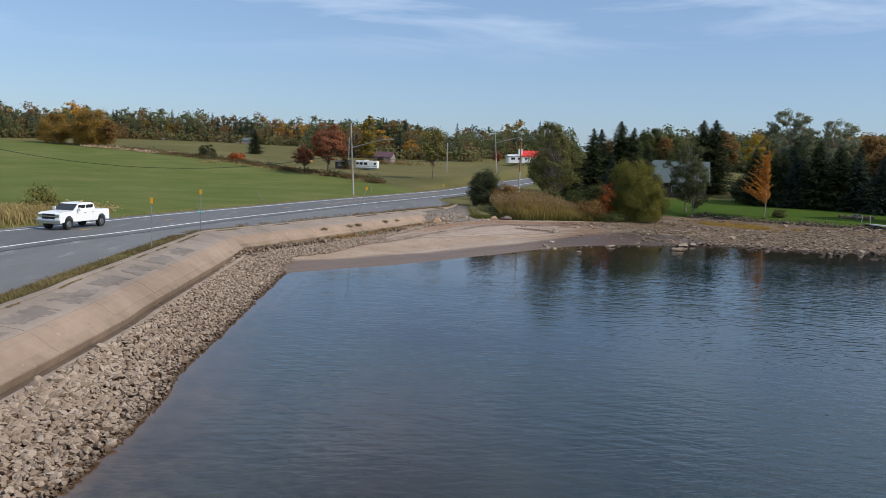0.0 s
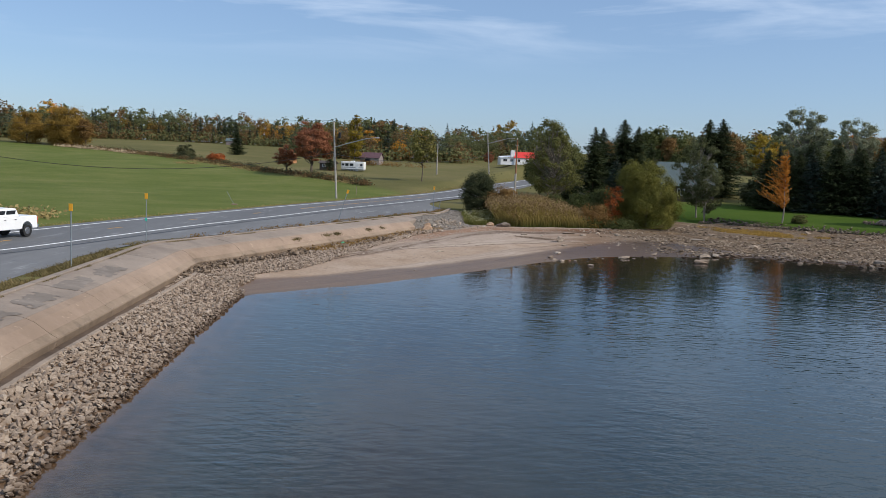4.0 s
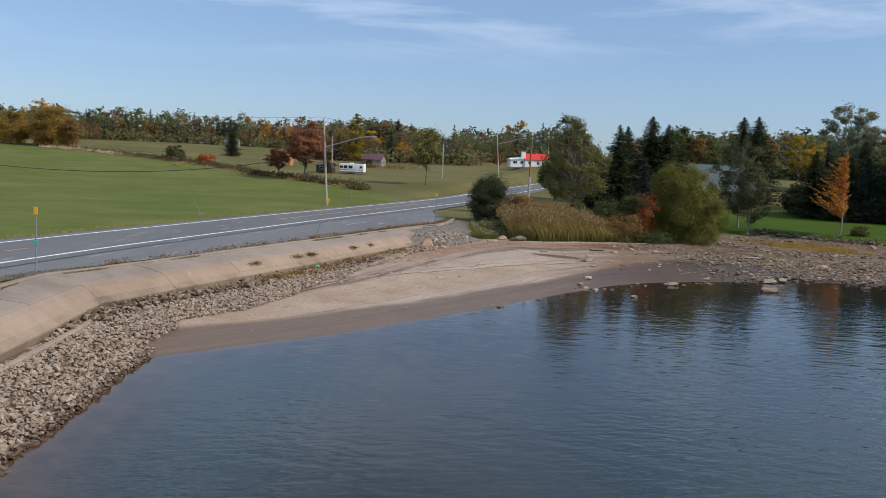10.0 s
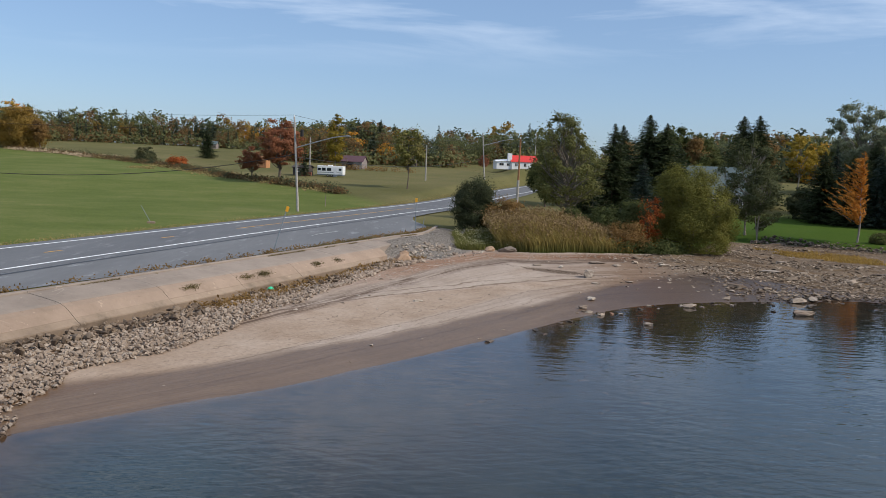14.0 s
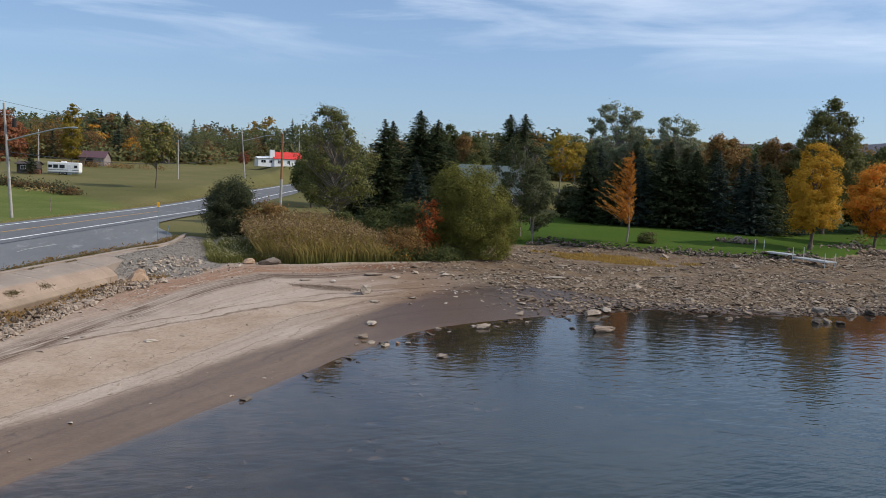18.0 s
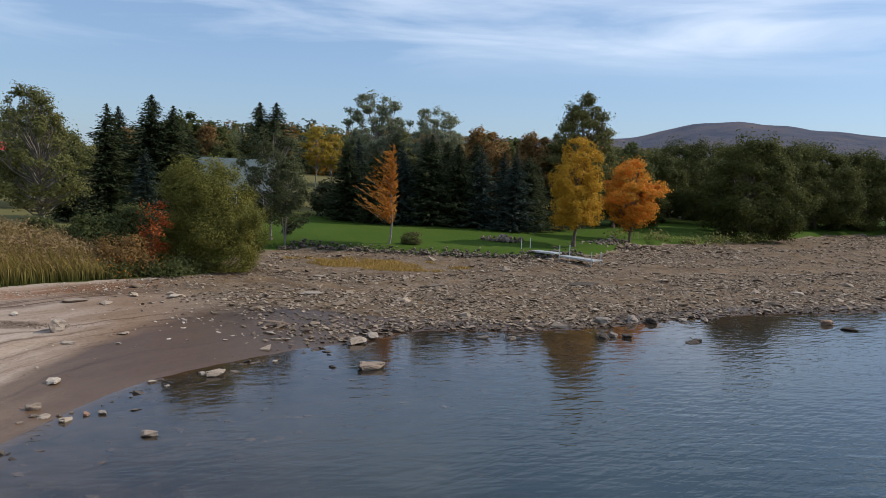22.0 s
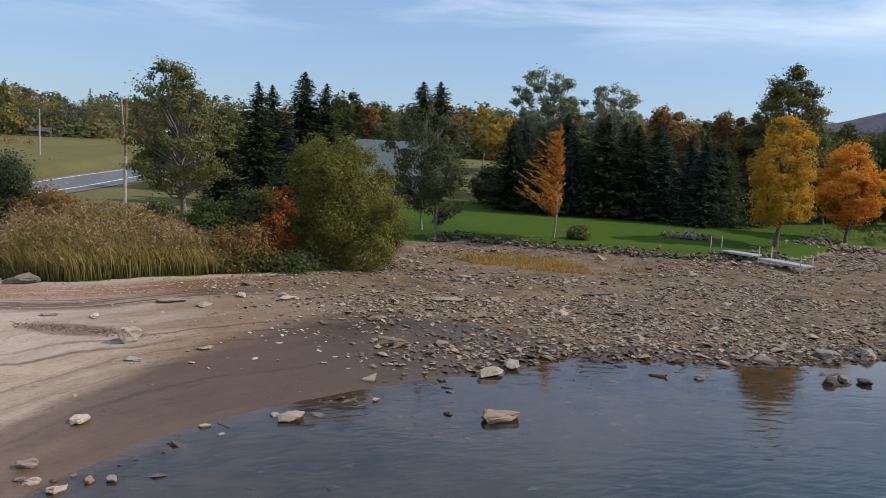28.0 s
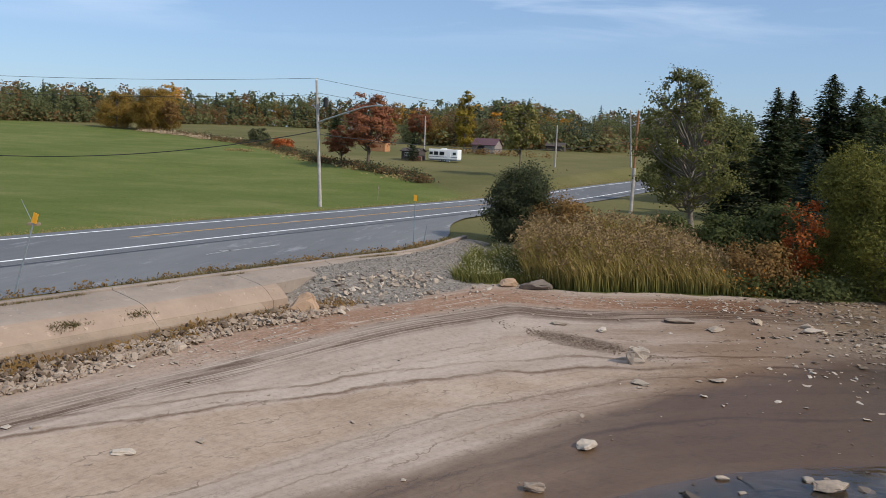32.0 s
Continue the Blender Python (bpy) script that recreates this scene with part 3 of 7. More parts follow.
def ground_material():
    n = Nodes("ground")
    q, run, stony = n.attr("q"), n.attr("run"), n.attr("stony")
    grass, lawn, crop, gravel, depth = n.attr("grass"), n.attr("lawn"), n.attr("crop"), n.attr("gravel"), n.attr("depth")
    comb = n.t.nodes.new("ShaderNodeCombineXYZ")
    n.link(run, comb.inputs[0])
    n.link(n.math("MULTIPLY", q, 26.0), comb.inputs[1])
    flow = comb.outputs[0]
    # dry sand in zones that follow the water's edge
    grit = n.noise(9, 6, 0.7)
    bands = n.noise(0.9, 6, 0.6, flow, (0.05, 1.0, 1), 0.6)
    dry = n.math("SUBTRACT", 1.0, stony)
    wander = n.math("SUBTRACT", n.noise(0.12, 5, 0.62), 0.5)
    along = n.math("MINIMUM", n.math("MAXIMUM", run, 128.0), 160.0)
    qn = n.math("ADD", q, n.math("MULTIPLY", wander, 0.10))
    # height above an old water line that drops towards the stones
    old = n.math("ADD", qn, n.math("MULTIPLY", n.math("SUBTRACT", along, 143.0), 0.017))
    pale = n.ramp(n.noise(0.7, 7, 0.7, flow, (0.12, 1.0, 1), 0.5), [(0.32, (0.300, 0.236, 0.190)), (0.52, (0.368, 0.297, 0.244)), (0.72, (0.430, 0.356, 0.300))])
    tan = n.ramp(n.math("ADD", n.math("MULTIPLY", n.noise(0.35, 6, 0.65), 0.6), n.math("MULTIPLY", n.noise(5.0, 5, 0.7, flow, (0.5, 1.4, 1)), 0.4)),
                 [(0.34, (0.255, 0.182, 0.130)), (0.5, (0.335, 0.252, 0.190)), (0.66, (0.405, 0.320, 0.255))])
    in_tan = n.math("MULTIPLY", n.ramp(qn, [(0.335, 0.0), (0.375, 1.0)]), n.ramp(old, [(0.66, 1.0), (0.685, 0.0)]))
    sand = n.mix(in_tan, pale, tan)
    blot = n.noise(0.22, 6, 0.68)
    sand = n.mix(n.ramp(blot, [(0.48, 0.0), (0.68, 0.45)]), sand, (0.275, 0.207, 0.155))
    # fine parallel lines left by the falling level, below the tan sand
    for count, wide, amount, seed, lo, hi in ((64.0, 0.13, 0.55, 0.21, 0.10, 0.34), (23.0, 0.06, 0.9, 0.16, 0.06, 0.62)):
        warp = n.math("MULTIPLY", n.noise(seed, 6, 0.62), count * 0.35)
        saw = n.math("ABSOLUTE", n.math("SUBTRACT", n.math("FRACT", n.math("ADD", n.math("MULTIPLY", q, count), warp)), 0.5))
        thread = n.ramp(saw, [(0.0, 1.0), (wide * 0.4, 1.0), (wide, 0.0)])
        part_of = n.math("MULTIPLY", n.ramp(n.noise(seed * 5.0, 5, 0.65, flow, (0.35, 1, 1)), [(0.48, 0.0), (0.60, amount)]), n.ramp(q, [(lo - 0.04, 0.0), (lo, 1.0), (hi, 1.0), (hi + 0.06, 0.0)]))
        sand = n.mix(n.math("MULTIPLY", thread, part_of), sand, (0.20, 0.150, 0.116))
    gaps = n.ramp(n.noise(0.8, 6, 0.68, flow, (0.3, 1, 1)), [(0.38, 0.15), (0.54, 1.0)])
    fray = n.math("MULTIPLY", n.math("SUBTRACT", n.noise(0.8, 6, 0.7), 0.5), 0.03)
    # thin dark drift lines
    for base, at_, wide, amount in ((old, 0.685, 0.010, 0.95), (old, 0.745, 0.008, 0.85), (qn, 0.345, 0.005, 0.7), (qn, 0.27, 0.004, 0.6), (qn, 0.16, 0.009, 0.65)):
        v_ = n.math("ADD", base, fray)
        sand = n.mix(n.math("MULTIPLY", n.ramp(v_, [(at_ - wide, 0.0), (at_ - wide * 0.2, amount), (at_ + wide * 0.3, amount), (at_ + wide, 0.0)]), gaps), sand, (0.155, 0.105, 0.075))
    # broad dark strands of debris
    strands = n.ramp(n.noise(1.7, 7, 0.72, flow, (0.06, 2.4, 1), 0.3), [(0.42, 0.0), (0.50, 1.0)])
    l1 = n.ramp(n.math("ADD", n.math("ADD", qn, fray), n.math("MULTIPLY", n.math("SUBTRACT", n.noise(0.3, 4, 0.6), 0.5), 0.07)), [(0.695, 0.0), (0.735, 0.95), (0.795, 0.95), (0.835, 0.0)])
    broken = n.ramp(n.noise(0.22, 6, 0.7, flow, (0.5, 1.2, 1)), [(0.40, 0.35), (0.52, 1.0)])
    sand = n.mix(n.math("MULTIPLY", n.math("MULTIPLY", l1, broken), strands), sand, (0.105, 0.070, 0.052))
    # reddish litter with pale chips along the top of the beach
    sepy = n.t.nodes.new("ShaderNodeSeparateXYZ")
    n.link(n.pos, sepy.inputs[0])
    l3 = n.ramp(n.math("ADD", q, n.math("MULTIPLY", wander, 0.06)), [(0.80, 0.0), (0.835, 0.95), (0.92, 0.85), (0.98, 0.0)])
    l3 = n.math("MULTIPLY", l3, n.ramp(n.math("DIVIDE", sepy.outputs["Y"], 120.0), [(0.70, 0.1), (0.80, 1.0)]))
    flakes = n.ramp(n.noise(2.2, 7, 0.75, flow, (0.35, 1.4, 1)), [(0.40, 0.0), (0.47, 1.0)])
    sand = n.mix(n.math("MULTIPLY", l3, flakes), sand, n.ramp(grit, [(0.3, (0.17, 0.090, 0.055)), (0.7, (0.31, 0.185, 0.122))]))
    # a gravelly dark patch by the blocky boulder
    gx_ = n.math("MULTIPLY", n.math("ADD", n.math("SUBTRACT", sepy.outputs["X"], 10.6), n.math("MULTIPLY", n.math("SUBTRACT", sepy.outputs["Y"], 98.6), -0.45)), 0.42)
    gy_ = n.math("MULTIPLY", n.math("ADD", n.math("SUBTRACT", sepy.outputs["Y"], 98.6), n.math("MULTIPLY", n.math("SUBTRACT", sepy.outputs["X"], 10.6), 0.45)), 0.85)
    gr = n.math("ADD", n.math("SQRT", n.math("ADD", n.math("MULTIPLY", gx_, gx_), n.math("MULTIPLY", gy_, gy_))), n.math("MULTIPLY", wander, 1.2))
    sand = n.mix(n.math("MULTIPLY", n.ramp(gr, [(0.75, 0.9), (1.0, 0.0)]), n.ramp(grit, [(0.35, 1.0), (0.65, 0.4)])), sand, (0.125, 0.092, 0.07))
    # brown silt between the stones on the far side
    silt = n.ramp(n.noise(0.35, 6, 0.6), [(0.3, (0.07, 0.045, 0.028)), (0.5, (0.118, 0.078, 0.047)), (0.72, (0.195, 0.13, 0.073))])
    peb = n.voronoi(7.5, None, "F1", "Color")
    silt = n.mix(n.ramp(n.noise(0.8, 4), [(0.35, 0.0), (0.55, 0.45)]), silt, n.ramp(peb, [(0.2, (0.085, 0.065, 0.05)), (0.9, (0.33, 0.27, 0.215))]))
    sand = n.mix(stony, sand, silt)
    speck = n.ramp(n.noise(4.5, 9, 0.8), [(0.30, 0.72), (0.50, 1.0), (0.72, 1.14)])
    sand = n.mix(1.0, sand, speck, "MULTIPLY")
    dash = n.ramp(n.noise(3.5, 6, 0.7, flow, (0.16, 2.4, 1), 0.4), [(0.655, 0.0), (0.68, 0.8)])
    sand = n.mix(n.math("MULTIPLY", dash, dry), sand, (0.16, 0.118, 0.092))
    # damp brown ground towards the stones
    sep = n.t.nodes.new("ShaderNodeSeparateXYZ")
    n.link(n.pos, sep.inputs[0])
    dampx = n.math("ADD", sep.outputs["X"], n.math("MULTIPLY", n.math("SUBTRACT", n.noise(0.22, 6, 0.65, flow, (0.35, 1, 1)), 0.5), 26.0))
    damp = n.math("MULTIPLY", n.ramp(n.math("DIVIDE", dampx, 30.0), [(0.28, 0.0), (0.53, 0.95)]), n.ramp(q, [(0.93, 1.0), (1.0, 0.0)]))
    sand = n.mix(n.math("MULTIPLY", damp, n.math("SUBTRACT", 1.0, stony)), sand, n.mix(1.0, sand, (0.57, 0.475, 0.40), "MULTIPLY"))
    # wet margin
    wetw = n.ramp(n.math("ADD", n.attr("wet"), n.math("MULTIPLY", n.math("SUBTRACT", n.noise(0.35, 4, 0.6), 0.5), 0.5)), [(0.3, 0.0), (0.62, 1.0)])
    wet = n.mix(1.0, sand, (0.40, 0.312, 0.225), "MULTIPLY")
    base = n.mix(wetw, sand, wet)
    base = n.mix(gravel, base, n.ramp(n.voronoi(9, None, "F1", "Color"), [(0.1, (0.12, 0.104, 0.09)), (0.9, (0.26, 0.23, 0.20))]))
    # bed under water: silt colour, darkened offshore to stand for light lost with depth
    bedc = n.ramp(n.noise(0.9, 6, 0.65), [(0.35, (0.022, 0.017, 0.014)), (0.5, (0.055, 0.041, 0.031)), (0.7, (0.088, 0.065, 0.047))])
    dimmed_bed = n.ramp(n.noise(0.5, 5, 0.6), [(0.35, (0.012, 0.015, 0.015)), (0.65, (0.032, 0.038, 0.036))])
    bedc = n.mix(n.ramp(n.math("DIVIDE", depth, 30.0), [(0.03, 0.0), (0.4, 1.0)]), bedc, dimmed_bed)
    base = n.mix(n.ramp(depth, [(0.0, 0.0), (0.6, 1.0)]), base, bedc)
    # grass
    g1, g2 = n.noise(0.045, 5, 0.6), n.noise(2.5, 5, 0.7)
    gf = n.math("ADD", n.math("MULTIPLY", g1, 0.6), n.math("MULTIPLY", g2, 0.4))
    rough_grass = n.ramp(gf, [(0.3, (0.075, 0.077, 0.027)), (0.5, (0.122, 0.112, 0.046)), (0.72, (0.19, 0.155, 0.075))])
    field = n.ramp(n.math("ADD", n.math("MULTIPLY", n.noise(0.09, 7, 0.72, None, (0.8, 1.1, 1)), 0.62), n.math("MULTIPLY", g2, 0.38)),
                   [(0.32, (0.066, 0.089, 0.020)), (0.46, (0.096, 0.120, 0.030)), (0.56, (0.128, 0.140, 0.044)), (0.68, (0.19, 0.175, 0.07))])
    lawnc = n.ramp(gf, [(0.3, (0.034, 0.066, 0.010)), (0.5, (0.050, 0.087, 0.013)), (0.7, (0.080, 0.110, 0.022))])
    gcol = n.mix(n.attr("meadow"), rough_grass, field)
    gcol = n.mix(lawn, gcol, lawnc)
    base = n.mix(n.ramp(n.math("ADD", grass, n.math("MULTIPLY", n.math("SUBTRACT", n.noise(1.2, 4), 0.5), 0.5)), [(0.4, 0.0), (0.6, 1.0)]), base, gcol)
    n.bump(n.math("ADD", n.math("MULTIPLY", bands, 0.5), n.math("MULTIPLY", grit, 0.35)), 0.6, 0.05)
    rgh = n.mix(wetw, 0.92, 0.45)
    n.link(n.mix(wetw, 0.04, 0.35), n.b.inputs["Specular IOR Level"])
    n.link(rgh, n.b.inputs["Roughness"])
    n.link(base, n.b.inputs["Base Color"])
    return n.m


M_GROUND = ground_material()
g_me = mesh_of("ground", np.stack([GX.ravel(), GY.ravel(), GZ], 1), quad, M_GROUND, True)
# the mown field west of the hedge row is greener than the meadow behind it
hx, hy = GX.ravel(), GY.ravel()
HEDGE = smooth_line([(-330, 320), (-160, 300), (-118, 283), (-95, 268), (-71, 247), (-52, 222), (-38, 203), (-27, 192), (-14, 176), (-6, 163)], 4)
dh, hside, _ = to_line(hx, hy, HEDGE)
HEDGE_MID = HEDGE[(HEDGE[:, 0] > -124) & (HEDGE[:, 0] < -13)]
masks["meadow"] = np.where((masks["side"] > 0), ss(-hside * dh, -3, 3), 0.0)
for key in ("grass", "lawn", "crop", "stony", "q", "run", "depth", "gravel", "meadow", "wet"):
    at = g_me.attributes.new(key, "FLOAT", "POINT")
    at.data.foreach_set("value", masks[key].astype(np.float32))
tagged(new("ground", g_me), "ground of sand, silt, grass and fields", "ground", kind="structure")

# ---- water ----
n = Nodes("lake_water")


def swell(scale, turn, stretch):
    mp = n.t.nodes.new("ShaderNodeMapping")
    mp.inputs["Rotation"].default_value = (0, 0, radians(turn))
    n.link(n.pos, mp.inputs["Vector"])
    return n.noise(scale, 2, 0.5, mp.outputs["Vector"], stretch, 0.4)


calm = n.ramp(n.noise(0.035, 3, 0.5, None, (1, 1.6, 1)), [(0.35, 0.35), (0.65, 1.1)])
small = n.math("ADD", swell(1.0, -10, (0.9, 3.0, 1)), n.math("MULTIPLY", swell(1.0, 28, (0.8, 2.3, 1)), 0.8))
near_land = n.ramp(n.math("DIVIDE", n.attr("off_shore"), 30.0), [(0.0, 0.26), (0.25, 0.46), (1.0, 1.0)])
hh = n.math("MULTIPLY", near_land, n.math("ADD", n.math("MULTIPLY", n.math("MULTIPLY", small, calm), 0.62), n.math("MULTIPLY", swell(0.9, 24, (0.4, 1.1, 1)), 0.52)))
wave = n.bump(hh, 1.0, 0.058)
n.b.inputs["IOR"].default_value = 1.333
shallow = n.ramp(n.math("DIVIDE", n.attr("off_shore"), 20.0), [(0.0, 0.95), (0.4, 0.85), (1.0, 0.0)])
clear = n.t.nodes.new("ShaderNodeBsdfPrincipled")
clear.inputs["Base Color"].default_value = (0.50, 0.44, 0.38, 1)
clear.inputs["Transmission Weight"].default_value, clear.inputs["IOR"].default_value, clear.inputs["Roughness"].default_value = 1.0, 1.333, 0.05
n.link(wave, clear.inputs["Normal"])
both = n.t.nodes.new("ShaderNodeMixShader")
n.link(shallow, both.inputs["Fac"])
n.link(n.b.outputs["BSDF"], both.inputs[1])
n.link(clear.outputs["BSDF"], both.inputs[2])
n.link(both.outputs["Shader"], n.out.inputs["Surface"])
M_WATER = n.done((0.014, 0.027, 0.029), 0.04, 0, 0.5)
ax = np.concatenate([[-13.5], np.arange(-12, 60, 1.5), np.arange(60, 140, 4.0), [200, 400, 1200, 3600]])
ay = np.concatenate([[-3600, -800, -200], np.arange(-40, 55, 4.0), np.arange(55, 118.5, 1.5)])
WX, WY = np.meshgrid(ax, ay, indexing="ij")
off, oside, _ = to_line(WX.ravel(), WY.ravel(), SHORE_L)
wi, wj = np.meshgrid(np.arange(len(ax) - 1), np.arange(len(ay) - 1), indexing="ij")
k = len(ay)
w_me = mesh_of("water", np.stack([WX.ravel(), WY.ravel(), 0 * WX.ravel()], 1), np.stack([wi * k + wj, (wi + 1) * k + wj, (wi + 1) * k + wj + 1, wi * k + wj + 1], -1).reshape(-1, 4), M_WATER)
at = w_me.attributes.new("off_shore", "FLOAT", "POINT")
at.data.foreach_set("value", (off * (1 + 5 * ss(-WX.ravel(), 1, 9))).astype(np.float32))
water = tagged(new("water", w_me), "rippled blue-grey lake water with low level", "water", kind="structure")
water.visible_shadow = False

# ---- road ----
def offset_line(line, off):
    d = np.gradient(line, axis=0)
    d /= np.linalg.norm(d, axis=1, keepdims=True)
    return line + np.stack([-d[:, 1], d[:, 0]], 1) * np.asarray(off).reshape(-1, 1)


def ribbon(name, left, right, lift, mat, cuts=1):
    t = np.linspace(0, 1, cuts + 1)[None, :, None]
    p = left[:, None] * (1 - t) + right[:, None] * t
    k, m = p.shape[:2]
    z = road_z(p[..., 1]) + lift
    v = np.concatenate([p, z[..., None]], -1).reshape(-1, 3)
    i, j = np.meshgrid(np.arange(k - 1), np.arange(m - 1), indexing="ij")
    f = np.stack([i * m + j, i * m + j + 1, (i + 1) * m + j + 1, (i + 1) * m + j], -1).reshape(-1, 4)
    return mesh_of(name, v, f, mat)


def asphalt(name, lo, hi):
    n = Nodes(name)
    a, b, c = n.noise(0.12, 5, 0.6, None, (1.6, 0.35, 1)), n.noise(30, 3, 0.7), n.noise(0.9, 5, 0.65, None, (2.0, 0.4, 1))
    f = n.math("ADD", n.math("MULTIPLY", a, 0.5), n.math("ADD", n.math("MULTIPLY", b, 0.2), n.math("MULTIPLY", c, 0.3)))
    col = n.ramp(f, [(0.3, lo), (0.7, hi)])
    col = n.mix(n.ramp(n.noise(0.5, 7, 0.74, None, (1.6, 0.3, 1)), [(0.57, 0.0), (0.66, 0.5)]), col, tuple(v * 1.9 for v in hi))
    n.bump(b, 0.3, 0.008)
    return n.done(col, 0.85, 0, 0.3)


M_ASPHALT = asphalt("asphalt", (0.092, 0.093, 0.098), (0.148, 0.15, 0.155))
M_SHOULDER = asphalt("worn_shoulder", (0.105, 0.105, 0.108), (0.18, 0.18, 0.183))
M_LINE = plain("white_line_paint", (0.80, 0.80, 0.79), 0.7, var=0.2, scale=2)
M_YLINE = plain("yellow_line_paint", (0.55, 0.30, 0.06), 0.7, var=0.25, scale=2)
M_TAR = plain("tar_seam", (0.035, 0.036, 0.04), 0.6)
RDENSE = smooth_line(ROAD, 1.5)
tagged(new("road", ribbon("road", offset_line(RDENSE, LANE + 1.3), offset_line(RDENSE, -LANE - 0.9), 0.02, M_ASPHALT, 4)),
       "grey asphalt two-lane road with painted lines", "road", kind="structure")
# paved shoulder up to the verge by the concrete, narrow past its end
near_edge = offset_line(RDENSE, -LANE - 0.9)
dk, ks, kr = to_line(near_edge[:, 0], near_edge[:, 1], KERB_L)
width = np.where(near_edge[:, 1] < 112, np.maximum(dk - 1.0 + 0.75 * ss(near_edge[:, 1], 62, 78) * ss(112 - near_edge[:, 1], 8, 30), 1.0), 1.6)
nd = np.gradient(near_edge, axis=0)
nd /= np.linalg.norm(nd, axis=1, keepdims=True)
for i in np.nonzero((near_edge[:, 1] > 95) & (near_edge[:, 1] < 127))[0]:
    rel = KERB - near_edge[i]
    along, across = rel @ nd[i], rel @ np.array([nd[i][1], -nd[i][0]])
    width[i] = np.interp(0.0, along, across) - 0.45
past = (near_edge[:, 1] > 121) & (near_edge[:, 1] < 150)
width[past] = np.interp(near_edge[past, 1], [121, 125, 131, 150], [10.2, 8.0, 2.6, 1.4])
kern = np.ones(7) / 7
width = np.convolve(np.pad(width, 3, mode="edge"), kern, mode="valid")
outer = offset_line(RDENSE, -LANE - 0.9 - width)
tagged(new("road_shoulder", ribbon("road_shoulder", near_edge, outer, 0.016, M_SHOULDER, 3)), "pale worn asphalt shoulder beside the lake wall", "road shoulder", kind="structure")
tagged(new("tar_seam", ribbon("tar_seam", offset_line(RDENSE, -LANE - 1.15), offset_line(RDENSE, -LANE - 1.45), 0.026, M_TAR)), "dark tar seam along the shoulder", "seam", kind="structure")
for off, nm in ((LANE, "edge_line_west"), (-LANE, "edge_line_east")):
    tagged(new(nm, ribbon(nm, offset_line(RDENSE, off + 0.12), offset_line(RDENSE, off - 0.12), 0.032, M_LINE)), "white painted edge line", "road marking", kind="structure")
run = np.concatenate([[0], np.cumsum(np.linalg.norm(np.diff(RDENSE, axis=0), axis=1))])
mark0 = float(np.interp(85, RDENSE[:, 1], run))
s0 = mark0 - 12.0 * 8
while s0 < mark0 + 26:
    seg = (run > s0) & (run < s0 + 3.6)
    if seg.sum() > 1:
        tagged(new("centre_dash", ribbon("centre_dash", offset_line(RDENSE, 0.09)[seg], offset_line(RDENSE, -0.09)[seg], 0.032, M_YLINE)), "yellow dashed centre line", "road marking", "centre dashes", "structure")
    s0 += 12.0
seg = (run > mark0 + 27) & (run < mark0 + 75)
tagged(new("centre_line", ribbon("centre_line", offset_line(RDENSE, 0.09)[seg], offset_line(RDENSE, -0.09)[seg], 0.032, M_YLINE)), "yellow solid centre line", "road marking", kind="structure")


M_FADED = plain("faded_line_paint", (0.40, 0.40, 0.39), 0.8, var=0.45, scale=5)
for (ax, ay), (bx, by), wide in (((-8.35, 106.4), (-7.04, 110.06), 0.13), ((-8.65, 104.4), (-8.35, 106.2), 0.09), ((-8.75, 106.1), (-8.05, 106.7), 0.12)):
    way_ = np.array([bx - ax, by - ay])
    side_ = np.array([[-way_[1], way_[0]]]) / np.linalg.norm(way_) * wide / 2
    ends_ = np.linspace([ax, ay], [bx, by], 5)
    tagged(new("shoulder_mark", ribbon("shoulder_mark", ends_ + side_, ends_ - side_, 0.028, M_FADED)), "faded white paint mark on the shoulder", "road marking", "shoulder marks", "structure")


# ---- concrete embankment, slab by slab ----
def concrete(name, lo, hi, stain):
    n = Nodes(name)
    a, b, c = n.noise(0.35, 6, 0.6), n.noise(14, 5, 0.7), n.noise(1.6, 6, 0.65)
    tone = n.t.nodes.new("ShaderNodeObjectInfo").outputs["Random"]
    f = n.math("ADD", n.math("ADD", n.math("MULTIPLY", a, 0.45), n.math("MULTIPLY", b, 0.15)), n.math("ADD", n.math("MULTIPLY", c, 0.3), n.math("MULTIPLY", tone, 0.1)))
    col = n.ramp(f, [(0.3, lo), (0.7, hi)])
    col = n.mix(n.ramp(n.noise(0.8, 6, 0.7), [(0.52, 0.0), (0.68, 0.75)]), col, stain)
    col = n.mix(n.ramp(n.noise(0.22, 7, 0.7), [(0.42, 0.0), (0.62, 0.5)]), col, tuple(v * 1.25 for v in hi))
    col = n.mix(n.ramp(n.noise(2.4, 8, 0.8), [(0.60, 0.0), (0.66, 0.55)]), col, tuple(v * 0.55 for v in lo))
    col = n.mix(n.ramp(n.noise(3.2, 3, 0.6), [(0.66, 0.0), (0.70, 0.45)]), col, tuple(min(0.6, v * 1.6) for v in hi))
    crack = n.ramp(n.voronoi(0.55, None, "DISTANCE_TO_EDGE"), [(0.0, 0.45), (0.008, 0.0)])
    col = n.mix(n.math("MULTIPLY", crack, n.ramp(n.noise(0.6, 3), [(0.56, 0.0), (0.68, 0.7)])), col, (0.55, 0.48, 0.40))
    n.bump(n.math("ADD", b, c), 0.35, 0.015)
    return n.done(col, 0.9, 0, 0.25)


